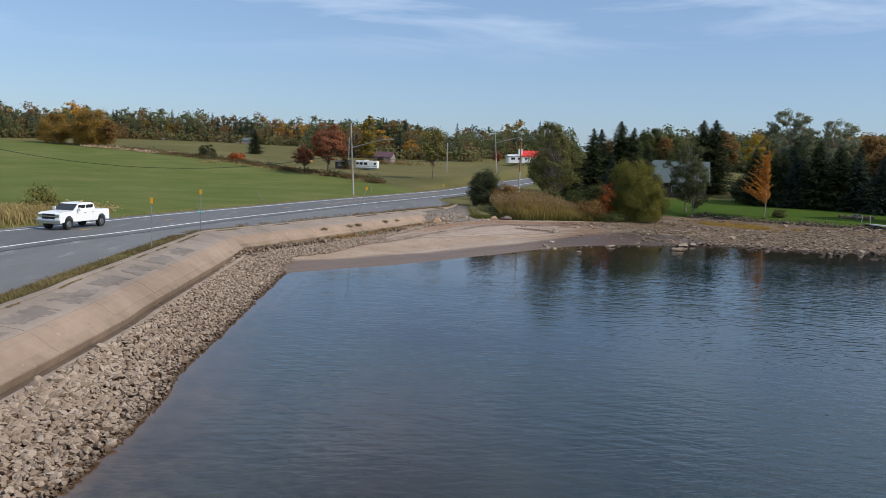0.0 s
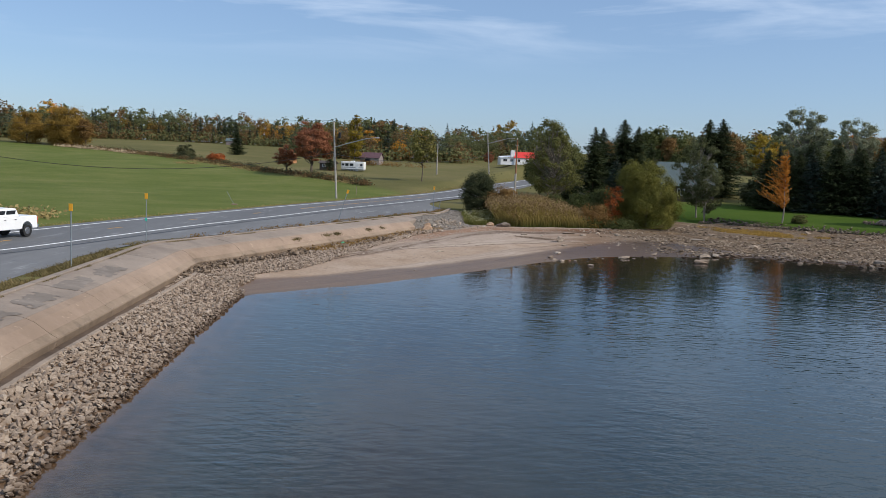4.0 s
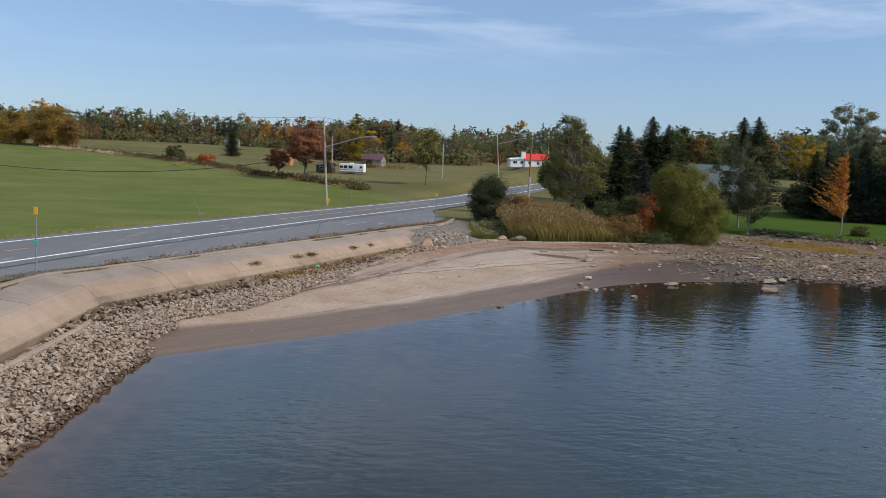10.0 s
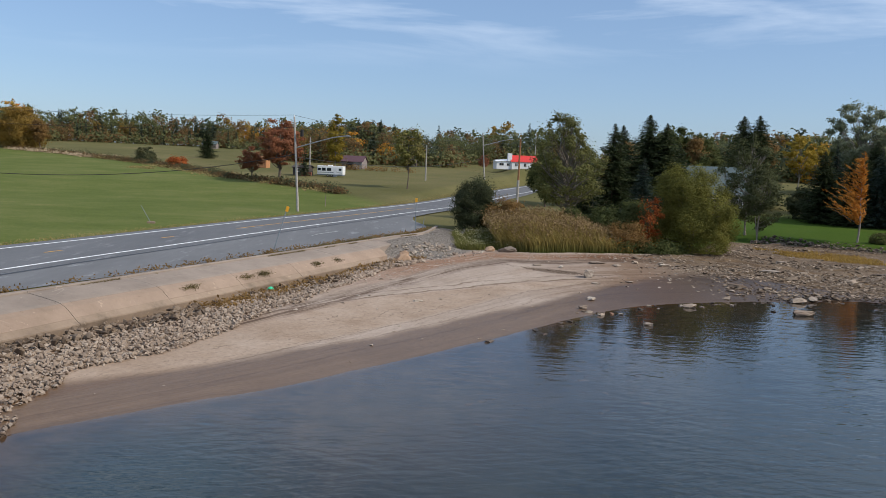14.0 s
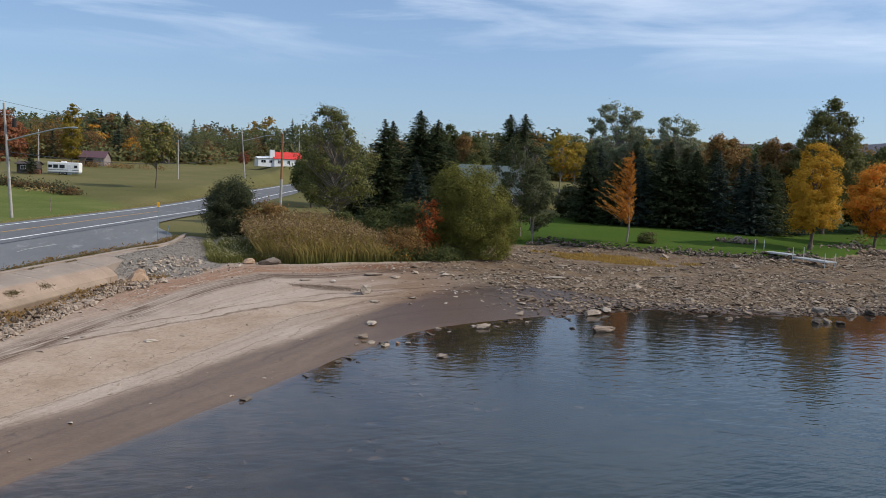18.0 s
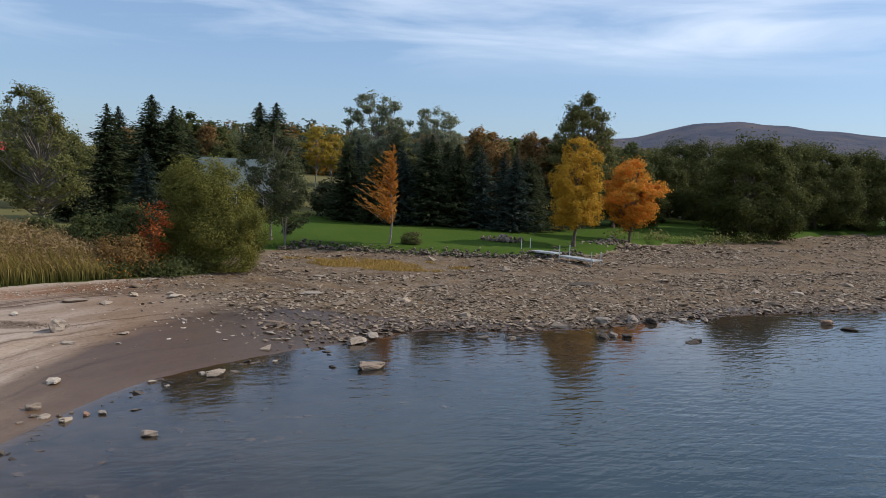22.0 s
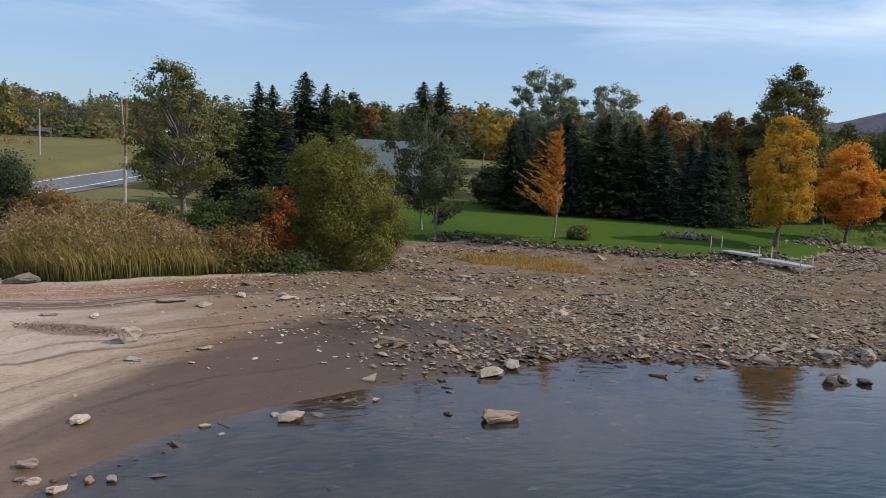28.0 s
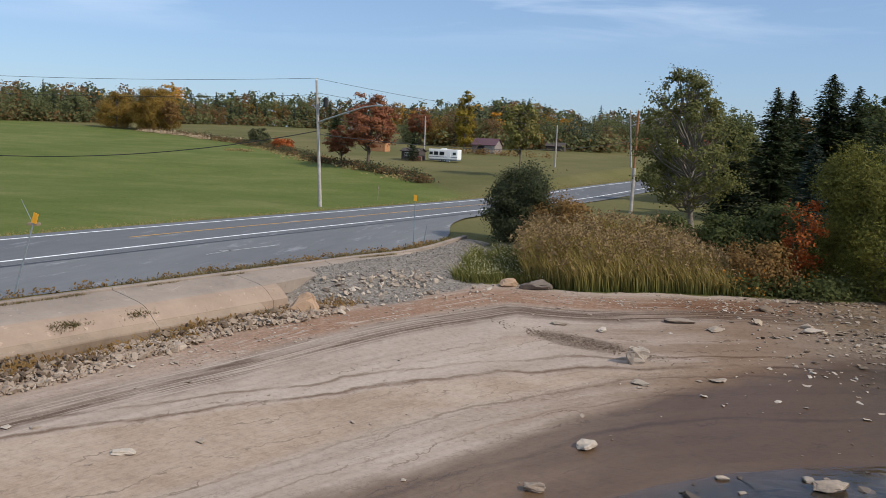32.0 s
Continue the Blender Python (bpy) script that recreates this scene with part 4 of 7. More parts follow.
M_APRON = concrete("grey_concrete", (0.185, 0.145, 0.117), (0.285, 0.232, 0.190), (0.165, 0.138, 0.117))
M_FACE = concrete("tan_concrete", (0.20, 0.142, 0.103), (0.31, 0.230, 0.174), (0.205, 0.148, 0.106))
# the recess colour is darkened for its shade as well as for dirt
M_LEDGE = concrete("shaded_dirty_concrete", (0.07, 0.05, 0.038), (0.14, 0.10, 0.075), (0.045, 0.036, 0.03))
M_LIP = concrete("pale_concrete", (0.20, 0.155, 0.12), (0.30, 0.24, 0.19), (0.15, 0.11, 0.08))
PROFILE = {  # offset from the kerb towards the water, height
    "kerb": [(0.0, 1.55), (0.0, 2.12), (0.03, 2.15), (0.32, 2.15), (0.35, 2.12), (0.35, 1.5)],
    "apron_slab": [(0.36, 1.5), (0.36, 2.06), (1.2, 1.96), (2.2, 1.82), (2.42, 1.76), (2.42, 1.2)],
    "face_slab": [(2.43, 1.0), (2.43, 1.755), (2.75, 1.62), (3.05, 1.40), (3.28, 1.22), (3.28, 0.8)],
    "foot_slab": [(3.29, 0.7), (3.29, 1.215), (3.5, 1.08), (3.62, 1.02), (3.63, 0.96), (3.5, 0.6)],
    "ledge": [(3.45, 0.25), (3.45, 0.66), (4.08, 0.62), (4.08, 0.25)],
    "lip": [(4.09, 0.3), (4.09, 0.80), (4.11, 0.82), (4.28, 0.81), (4.31, 0.77), (4.34, 0.3)],
}
# the foot slab is a darker brown strip along the bottom of the face
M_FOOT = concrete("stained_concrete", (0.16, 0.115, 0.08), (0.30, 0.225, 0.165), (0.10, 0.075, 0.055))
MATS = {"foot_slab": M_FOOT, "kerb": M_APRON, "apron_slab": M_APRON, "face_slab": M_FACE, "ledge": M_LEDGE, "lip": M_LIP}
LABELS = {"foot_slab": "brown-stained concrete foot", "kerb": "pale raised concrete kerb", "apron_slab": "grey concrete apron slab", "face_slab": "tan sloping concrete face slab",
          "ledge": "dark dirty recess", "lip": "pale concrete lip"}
kd = np.gradient(KERB, axis=0)
kd /= np.linalg.norm(kd, axis=1, keepdims=True)
kn = np.stack([kd[:, 1], -kd[:, 0]], 1)
krun = np.concatenate([[0], np.cumsum(np.linalg.norm(np.diff(KERB, axis=0), axis=1))])
shrink = 1 - 0.13 * ss(KERB[:, 1], 60, 75)
wall = thing("lake_wall", "long sloping concrete lake wall beside the road", "sea wall", kind="structure")


def run_at(y):
    return float(np.interp(y, KERB[:, 1], krun))


ENDS = {"foot_slab": 99, "kerb": 121, "apron_slab": 111.5, "face_slab": 100.5, "ledge": 96, "lip": 72}
joint = 6.1
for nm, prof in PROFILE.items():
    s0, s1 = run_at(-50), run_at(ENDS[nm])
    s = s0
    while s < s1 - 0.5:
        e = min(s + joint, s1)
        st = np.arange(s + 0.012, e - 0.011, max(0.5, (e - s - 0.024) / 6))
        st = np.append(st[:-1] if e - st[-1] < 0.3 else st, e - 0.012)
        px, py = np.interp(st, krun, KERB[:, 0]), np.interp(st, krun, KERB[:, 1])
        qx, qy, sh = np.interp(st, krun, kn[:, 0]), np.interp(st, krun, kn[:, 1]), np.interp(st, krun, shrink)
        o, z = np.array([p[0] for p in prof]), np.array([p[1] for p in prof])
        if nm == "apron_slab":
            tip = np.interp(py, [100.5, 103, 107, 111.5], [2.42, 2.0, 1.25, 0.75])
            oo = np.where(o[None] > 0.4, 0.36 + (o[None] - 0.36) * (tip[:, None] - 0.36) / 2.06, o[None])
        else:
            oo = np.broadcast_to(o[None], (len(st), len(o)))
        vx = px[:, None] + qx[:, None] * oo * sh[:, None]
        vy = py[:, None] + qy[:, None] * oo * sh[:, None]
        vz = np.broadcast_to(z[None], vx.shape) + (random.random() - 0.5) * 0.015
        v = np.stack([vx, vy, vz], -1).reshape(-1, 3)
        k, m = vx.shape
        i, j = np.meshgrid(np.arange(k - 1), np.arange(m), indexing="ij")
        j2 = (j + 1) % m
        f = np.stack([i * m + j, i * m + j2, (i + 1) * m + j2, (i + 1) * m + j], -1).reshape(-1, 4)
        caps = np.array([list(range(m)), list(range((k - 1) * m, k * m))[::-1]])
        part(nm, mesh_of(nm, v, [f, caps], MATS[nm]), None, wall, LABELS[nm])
        s = e
# worn dark patches in the apron slabs near the bend
M_PATCH = concrete("worn_dark_concrete", (0.125, 0.104, 0.088), (0.20, 0.168, 0.142), (0.27, 0.23, 0.20))
for k in range(8):
    cols, rows = 15, 7
    st = run_at(21) + k * 4.4 + np.linspace(0, 3.1 + 0.5 * random.random(), cols)
    o = np.linspace(0.95, 2.12, rows)
    a_, b_ = np.meshgrid(st, o, indexing="ij")
    a_ = a_ + (np.random.rand(cols, rows) - 0.5) * 0.2
    b_ = np.minimum(b_ + (np.random.rand(cols, rows) - 0.5) * 0.14, 2.18)
    v = np.stack([np.interp(a_, krun, KERB[:, 0]) + np.interp(a_, krun, kn[:, 0]) * b_, np.interp(a_, krun, KERB[:, 1]) + np.interp(a_, krun, kn[:, 1]) * b_,
                  np.interp(b_, [0.36, 1.2, 2.2], [2.06, 1.96, 1.82]) + 0.012], -1).reshape(-1, 3)
    i, j = [q.ravel() for q in np.meshgrid(np.arange(cols - 1), np.arange(rows - 1), indexing="ij")]
    rim = np.minimum(np.minimum(i, cols - 2 - i) / 2.5, np.minimum(j, rows - 2 - j) / 1.5)
    keep = rim + wob(i + 17 * k, j * 1.3, 1.6) * 1.1 > 0.55            # ragged, broken outline
    i, j = i[keep], j[keep]
    part("worn_patch", mesh_of("worn_patch", v, np.stack([i * rows + j, i * rows + j + 1, (i + 1) * rows + j + 1, (i + 1) * rows + j], -1), M_PATCH), None, wall, "dark worn concrete patch")


# ---- stones ----
RS = np.random.RandomState(11)


def stone_shape(seed, flat=0.6, points=13):
    """An angular stone: the hull of a few points on a rough ellipsoid, about 1 across."""
    r = np.random.RandomState(seed)
    bm = bmesh.new()
    for _ in range(points):
        p = r.normal(size=3)
        p = p / np.linalg.norm(p)
        p = np.sign(p) * np.abs(p) ** 0.78 * (0.38 + 0.12 * r.rand())
        bm.verts.new((p[0] * 1.15, p[1] * 0.9, p[2] * flat))
    bmesh.ops.convex_hull(bm, input=bm.verts)
    bmesh.ops.delete(bm, geom=[v for v in bm.verts if not v.link_faces], context="VERTS")
    bmesh.ops.triangulate(bm, faces=bm.faces)
    bm.verts.ensure_lookup_table()
    v = np.array([q.co[:] for q in bm.verts])
    f = np.array([[q.index for q in p.verts] for p in bm.faces])
    bm.free()
    return v, f


SHAPES = [stone_shape(100 + k, 0.54, 13) for k in range(12)]
SLABS = [stone_shape(200 + k, 0.30, 8) for k in range(12)]


def turned(n, r, tilt):
    """n random rotations, mostly about the vertical."""
    a, b, c = r.rand(n) * 2 * np.pi, r.normal(size=n) * tilt, r.normal(size=n) * tilt
    ca, sa, cb, sb, cc, sc = np.cos(a), np.sin(a), np.cos(b), np.sin(b), np.cos(c), np.sin(c)
    z, o = np.zeros(n), np.ones(n)
    rz = np.stack([ca, -sa, z, sa, ca, z, z, z, o], -1).reshape(n, 3, 3)
    rx = np.stack([o, z, z, z, cb, -sb, z, sb, cb], -1).reshape(n, 3, 3)
    ry = np.stack([cc, z, sc, z, o, z, -sc, z, cc], -1).reshape(n, 3, 3)
    return rz @ rx @ ry


def stones_mesh(name, pos, size, shapes, mat, r, tilt=0.25):
    rot = turned(len(pos), r, tilt)
    which = r.randint(0, len(shapes), len(pos))
    vs, fs, o = [], [], 0
    for k, (v, f) in enumerate(shapes):
        m = np.nonzero(which == k)[0]
        if not len(m):
            continue
        w = np.einsum("nij,vj->nvi", rot[m], v) * size[m][:, None, None] + pos[m][:, None]
        vs.append(w.reshape(-1, 3))
        fs.append((f[None] + (np.arange(len(m)) * len(v))[:, None, None] + o).reshape(-1, 3))
        o += len(m) * len(v)
    return mesh_of(name, np.concatenate(vs), np.concatenate(fs), mat)


def stone_parts(name, pos, size, shapes, mat, r, parent, tilt=0.25):
    datas = [mesh_of(name, v, f, mat) for v, f in shapes]
    for p, s in zip(pos, size):
        ob = new(name, datas[r.randint(len(datas))])
        ob.parent = parent
        ob.location, ob.scale = p, (s * r.uniform(0.85, 1.15), s * r.uniform(0.85, 1.15), s)
        ob.rotation_euler = (r.normal() * tilt, r.normal() * tilt, r.rand() * 6.28)


def lay(n, x0, x1, y0, y1, keep, r):
    x, y = r.uniform(x0, x1, n), r.uniform(y0, y1, n)
    h, mk = land(x, y)
    ok = keep(x, y, h, mk)
    return x[ok], y[ok], h[ok], {k: v[ok] for k, v in mk.items()}


# riprap below the concrete
def in_riprap(x, y, h, mk):
    du, us, _ = to_line(x, y, UPPER_L)
    first = (y < 60) & ~((y > 58.8) & (x > -11.2)) & (us < 0.5) & ((du > 0.1) | (y > 58)) & (mk["q"] > -0.3) & (mk["depth"] < 0.12)
    band = 3.3 - 1.9 * ss(y, 68, 94)
    second = (y >= 58) & (y < 99) & (us < 0) & (du < band * (0.8 + 0.4 * wob(x, y, 2.0))) & (x < 2)
    return first | second


x, y, h, mk = lay(112000, -17, 3, 13, 100, in_riprap, RS)
upness = np.clip(mk["q"], 0, 1)
size = (0.13 + 0.17 * RS.rand(len(x)) ** 2) * (0.95 + 0.75 * upness * ss(40 - y, 0, 12) + 0.1 * (upness > 0.6)) * (1 + 0.25 * ss(y, 80, 92))
pos = np.stack([x, y, h + size * 0.10 + 0.10 * RS.rand(len(x))], 1)
riprap = thing("riprap", "loose grey and tan riprap stones below the concrete wall", "riprap", kind="structure")
near = np.nonzero((y > 15.5) & (y < 27) & (mk["depth"] == 0))[0][:300]
rest = np.setdiff1d(np.arange(len(x)), near)
tagged(part("stone_bed", stones_mesh("stone_bed", pos[rest], size[rest], SHAPES, M_RIPRAP, RS, 0.5), None, riprap), kind="stuff")
M_DEBRIS = island_mat("debris_stone", [(0.1, (0.065, 0.044, 0.030)), (0.5, (0.14, 0.097, 0.065)), (0.95, (0.28, 0.21, 0.15))])
# the same stones further back along the wall, behind the start
x, y, h, mk = lay(30000, -17, -7, -50, 13, in_riprap, RS)
size_b = 0.3 + 0.25 * RS.rand(len(x))
part("back_stones", stones_mesh("back_stones", np.stack([x, y, h + 0.12], 1)[:4500], size_b[:4500], SLABS, M_RIPRAP, RS, 0.5), None, riprap)["kind"] = "stuff"
# dark weathered stones and debris caught under the lip
x, y, h, mk = lay(15000, -17, 4, 60, 99, lambda x, y, h, mk: (to_line(x, y, UPPER_L)[0] < 0.75 + 0.4 * ss(y, 74, 90)) & (wob(x, y, 1.7) > 0.42), RS)
size = 0.16 + 0.3 * RS.rand(len(x)) ** 2
pos_d = np.stack([x, y, np.maximum(h, 0.7) + 0.1 + 0.12 * RS.rand(len(x))], 1)
tagged(part("debris_stones", stones_mesh("debris_stones", pos_d, size, SHAPES, M_DEBRIS, RS, 0.6), None, riprap, "dark weathered debris stones"), kind="stuff")
RIPRAP_NEAR = (pos[near], (0.19 + 0.22 * RS.rand(len(near))))

# stony shore
def in_shore(x, y, h, mk):
    dens = ss(wob(x * 0.6, y * 1.5, 4.5) + 0.4 * wob(x, y, 1.4), 0.5, 0.9)
    # bare silt: the margin by the willow bush, the pool and a long bare stretch
    silt = ss(x + (y - 92) * 0.25, 20, 29) * (1 - 0.9 * np.exp(-(((x - 41) / 9) ** 2 + ((y - 117) / 7.5) ** 2) ** 2))
    silt = silt * (1 - 0.75 * np.exp(-(((x - 75) / 26) ** 2 + ((y - 105 - 0.05 * (x - 60)) / 2.6) ** 2)))
    shore = np.exp(-(mk["q"] / 0.28) ** 2) * 0.75
    return (mk["q"] > -0.02) & (mk["q"] < 0.99) & (mk["depth"] < 1.2) & (RS.rand(len(x)) < np.clip((dens * 0.75 + shore + 0.06) * silt, 0, 1)) & (h > -0.12)


x, y, h, mk = lay(92000, 15, 95, 80, 129, in_shore, RS)
x2, y2, h2, mk2 = lay(17000, 95, 190, 72, 138, in_shore, RS)
x, y, h = np.concatenate([x, x2]), np.concatenate([y, y2]), np.concatenate([h, h2])
size = 0.10 + 0.30 * RS.rand(len(x)) ** 2.2 + (RS.rand(len(x)) > 0.98) * 0.7 * RS.rand(len(x)) + (x > 95) * 0.15
pos = np.stack([x, y, h + 0.01 + size * 0.10], 1)
shore = thing("stony_shore", "flat grey-brown shale stones scattered over wet silt", "stony shore", kind="structure")
near = np.nonzero((x > 24) & (x < 33) & (y < 97))[0][:300]
rest = np.setdiff1d(np.arange(len(x)), near)
tagged(part("shale_bed", stones_mesh("shale_bed", pos[rest], size[rest] * 1.1, SLABS, M_SHALE, RS, 0.2), None, shore), kind="stuff")
SHORE_NEAR = (pos[near], size[near])
# sparse stones on the sand
x, y, h, mk = lay(8200, -12, 24, 62, 111, lambda x, y, h, mk: (mk["q"] > 0.02) & (mk["q"] < 0.97) & (RS.rand(len(x)) < 0.03 + 0.40 * ss(x, 9, 22) * ss(y, 86, 100) + 0.5 * ss(x, 15, 20) * ss(y, 93, 102) * ss(wob(x, y, 1.6), 0.35, 0.7)), RS)
size = 0.09 + 0.28 * RS.rand(len(x)) ** 3
part("sand_stones", stones_mesh("sand_stones", np.stack([x, y, h + 0.02], 1), size, SLABS, M_PALE_STONE, RS, 0.1), None, shore, "pale flat stones on the sand")["kind"] = "stuff"
# pale chips in the litter along the top of the beach, and dark pebbles by the blocky boulder
x, y, h, mk = lay(16000, -6, 22, 88, 112, lambda x, y, h, mk: (mk["q"] > 0.80) & (mk["q"] < 0.99) & (RS.rand(len(x)) < 0.55 * ss(wob(x, y, 1.1), 0.3, 0.7)), RS)
part("beach_chips", stones_mesh("beach_chips", np.stack([x, y, h + 0.015], 1), 0.07 + 0.17 * RS.rand(len(x)) ** 2.5, SLABS, M_PALE_STONE, RS, 0.12), None, shore, "pale stone chips in reddish litter")["kind"] = "stuff"
x, y = RS.normal(10.6, 1.5, 900), RS.normal(0, 0.35, 900)
y = 98.7 - (x - 10.6) * 0.42 + y
h, mk = land(x, y)
part("dark_pebbles", stones_mesh("dark_pebbles", np.stack([x, y, h + 0.01], 1), 0.06 + 0.10 * RS.rand(900) ** 2, SLABS, M_BROWN_STONE, RS, 0.15), None, shore, "dark pebbles on the sand")["kind"] = "stuff"
# stones under shallow water
x, y, h, mk = lay(9000, 2, 90, 60, 93, lambda x, y, h, mk: (mk["depth"] > 0.3) & (RS.rand(len(x)) < np.exp(-mk["depth"] / 7.0) * ss(wob(x, y, 3), 0.3, 0.6)), RS)
size = 0.15 + 0.5 * RS.rand(len(x)) ** 2
part("sunken_stones", stones_mesh("sunken_stones", np.stack([x, y, h + 0.03], 1), size, SLABS, M_DARK_STONE, RS, 0.15), None, shore, "dark stones under shallow water")["kind"] = "stuff"

x, y, h, mk = lay(5200, 4, 60, 66, 92, lambda x, y, h, mk: (mk["depth"] > 0.8) & (mk["depth"] < 11) & (wob(x, y, 5) > 0.45) & (RS.rand(len(x)) < 0.8), RS)
weed_way = np.stack([np.full(len(x), 0.9) + 0.5 * RS.normal(size=len(x)), 0.25 + 0.5 * RS.normal(size=len(x)), np.zeros(len(x))], 1)
weed_side = np.stack([-weed_way[:, 1], weed_way[:, 0], np.zeros(len(x))], 1) * 0.12
weed_c = np.stack([x, y, h + 0.04], 1)
weed_len = (0.15 + 0.45 * RS.rand(len(x)) ** 2)[:, None]
weed_v = np.stack([weed_c - weed_way * weed_len, weed_c + weed_side * weed_len, weed_c + weed_way * weed_len + weed_side * weed_len * 2, weed_c - weed_side * weed_len], 1).reshape(-1, 3)
part("sunken_weed", mesh_of("sunken_weed", weed_v, np.arange(len(weed_v)).reshape(-1, 4), M_WIRE), None, shore, "dark weed lying under shallow water")["kind"] = "stuff"

# pale broken rock on the gravel ramp
x, y, h, mk = lay(500, -3.5, 6, 98, 112, lambda x, y, h, mk: np.exp(-((((y - 98.6) - (x + 0.4) * 1.35) / 2.0) ** 2)) > RS.rand(len(x)) * 1.2 + 0.25, RS)
u = RS.rand(150)
bx, by = -0.7 + 3.0 * u + RS.normal(size=150) * 0.5, 101.6 + 5.6 * u + RS.normal(size=150) * 0.5
bh, _ = land(bx, by)
x, y, h = np.concatenate([x, bx]), np.concatenate([y, by]), np.concatenate([h, bh])
ramp = thing("gravel_ramp_rocks", "pale broken rocks on the grey gravel ramp", "rocks", kind="stuff")
part("broken_rocks", stones_mesh("broken_rocks", np.stack([x, y, h + 0.06], 1), 0.14 + 0.34 * RS.rand(len(x)) ** 2, SHAPES, M_PALE_STONE, RS, 0.5), None, ramp)["kind"] = "stuff"


def boulder(x, y, sx, sy, sz, mat, label, seed, z=None, turn=0.0, flat=1.0):
    """A single large rock with worn edges and facets."""
    v, f = stone_shape(seed, 0.85, 17)
    bm = bmesh.new()
    vs = [bm.verts.new(p) for p in v]
    for t in f:
        bm.faces.new([vs[i] for i in t])
    bmesh.ops.bevel(bm, geom=list(bm.edges), offset=0.03, segments=1, affect="EDGES")
    bmesh.ops.subdivide_edges(bm, edges=[e for e in bm.edges if e.calc_length() > 0.2], cuts=2, use_grid_fill=True)
    for q in bm.verts:
        q.co += q.normal * (0.09 * noise.noise(q.co * 4 + Vector((seed, 0, 0))) + 0.05 * noise.noise(q.co * 11 + Vector((0, seed, 0))))
    zz = ground_at(x, y) if z is None else z
    ob = single("boulder", bm, mat, label, "rock", pose(x, y, zz + sz * 0.28, 0, 0, turn) @ Matrix.Diagonal((sx * 1.15, sy * 1.15, sz * 1.2, 1)))
    return ob


boulder(24.1, 85.5, 1.6, 1.0, 0.52, M_BROWN_STONE, "brown flat-topped boulder standing in shallow water", 311, -0.05, 12)
boulder(12.8, 96.6, 1.2, 0.95, 0.85, M_STONE, "pale blocky boulder on bare sand", 312, None, 20)
boulder(23.5, 95.2, 1.2, 0.75, 0.5, M_BROWN_STONE, "half-buried grey boulder beside a silt puddle", 313, None, -15)
boulder(26.0, 90.4, 1.3, 0.8, 0.4, M_PALE_STONE, "flat pale rock at the water's edge", 314, 0.05, 30)
boulder(27.4, 91.4, 1.0, 0.7, 0.35, M_STONE, "flat grey rock at the water's edge", 315, 0.08, 60)
boulder(17.6, 86.9, 0.95, 0.6, 0.3, M_PALE_STONE, "low pale rock at the water's edge", 316, 0.02, 10)
boulder(8.0, 108.3, 1.45, 0.9, 0.75, M_STONE, "grey boulder at the foot of the reeds", 317, None, 5)
boulder(6.5, 108.7, 1.05, 0.8, 0.6, M_RED_STONE, "reddish boulder at the foot of the reeds", 318, None, 40)
boulder(-0.9, 98.1, 1.25, 1.0, 1.1, M_RED_STONE, "tan boulder at the broken end of the concrete", 319, None, 15)
boulder(52.2, 101.9, 2.6, 1.0, 0.35, M_DARK_STONE, "dark flat slab of rock among shale", 320, None, -8)
boulder(39.4, 104.5, 2.0, 0.6, 0.25, M_DARK_STONE, "dark flat slab of rock among shale", 321, None, 4)

# gravel of the ramp
x, y, h, mk = lay(30000, -4, 8, 97, 120, lambda x, y, h, mk: (mk["gravel"] > 0.45) & (RS.rand(len(x)) < 0.55), RS)
part("ramp_gravel", stones_mesh("ramp_gravel", np.stack([x, y, h + 0.01], 1), 0.06 + 0.12 * RS.rand(len(x)) ** 2, SLABS, M_GRAVEL, RS, 0.4), None, ramp, "dark grey crushed gravel")["kind"] = "stuff"


# ---- trees and plants ----
def leaves(c, size, r, aspect=1.7, up=0.0, hang=0.0, out=None):
    """One rhombic leaf at each point of c; out: the way that each leaf faces, roughly."""
    n = len(c)
    m = r.normal(size=(n, 3))
    if out is not None:
        m = m * 0.55 + out * 1.15
    m[:, 2] += up
    t = r.normal(size=(n, 3))
    if out is not None:
        t = np.cross(m, t)
        t /= np.linalg.norm(t, axis=1, keepdims=True) + 1e-9
    t[:, 2] = t[:, 2] * (1 - abs(hang)) - hang * 1.6
    t /= np.linalg.norm(t, axis=1, keepdims=True) + 1e-9
    b = np.cross(t, m)
    b /= np.linalg.norm(b, axis=1, keepdims=True) + 1e-9
    s = (size * (0.6 + 0.8 * r.rand(n)))[:, None] if np.isscalar(size) else size[:, None]
    v = np.stack([c - t * s * aspect / 2, c + b * s / 2 - t * s * 0.1, c + t * s * aspect / 2, c - b * s / 2 - t * s * 0.1], 1).reshape(-1, 3)
    return v, np.arange(n * 4).reshape(n, 4)


OUTLINE = {
    "round": lambda t: np.sqrt(np.maximum(0.02, 1 - (2 * t - 1) ** 2)),
    "dome": lambda t: np.sqrt(np.maximum(0.02, 1 - (np.maximum(t, 0.12) * 1.02 - 0.12) ** 2.2)) * (0.82 + 0.18 * ss(t, 0, 0.25)),
    "egg": lambda t: np.sin(np.pi * np.clip(t, 0.02, 0.985) ** 0.75) ** 0.75,
    "bushy": lambda t: np.sin(np.pi * np.clip(t * 0.72 + 0.22, 0, 0.97)) ** 0.7,
    "vase": lambda t: 0.35 + 0.65 * np.sin(np.pi * np.clip(t, 0, 0.97) ** 1.4) ** 0.8,
    "column": lambda t: 0.75 * np.sin(np.pi * np.clip(t * 0.93 + 0.05, 0, 1)) ** 0.45,
}


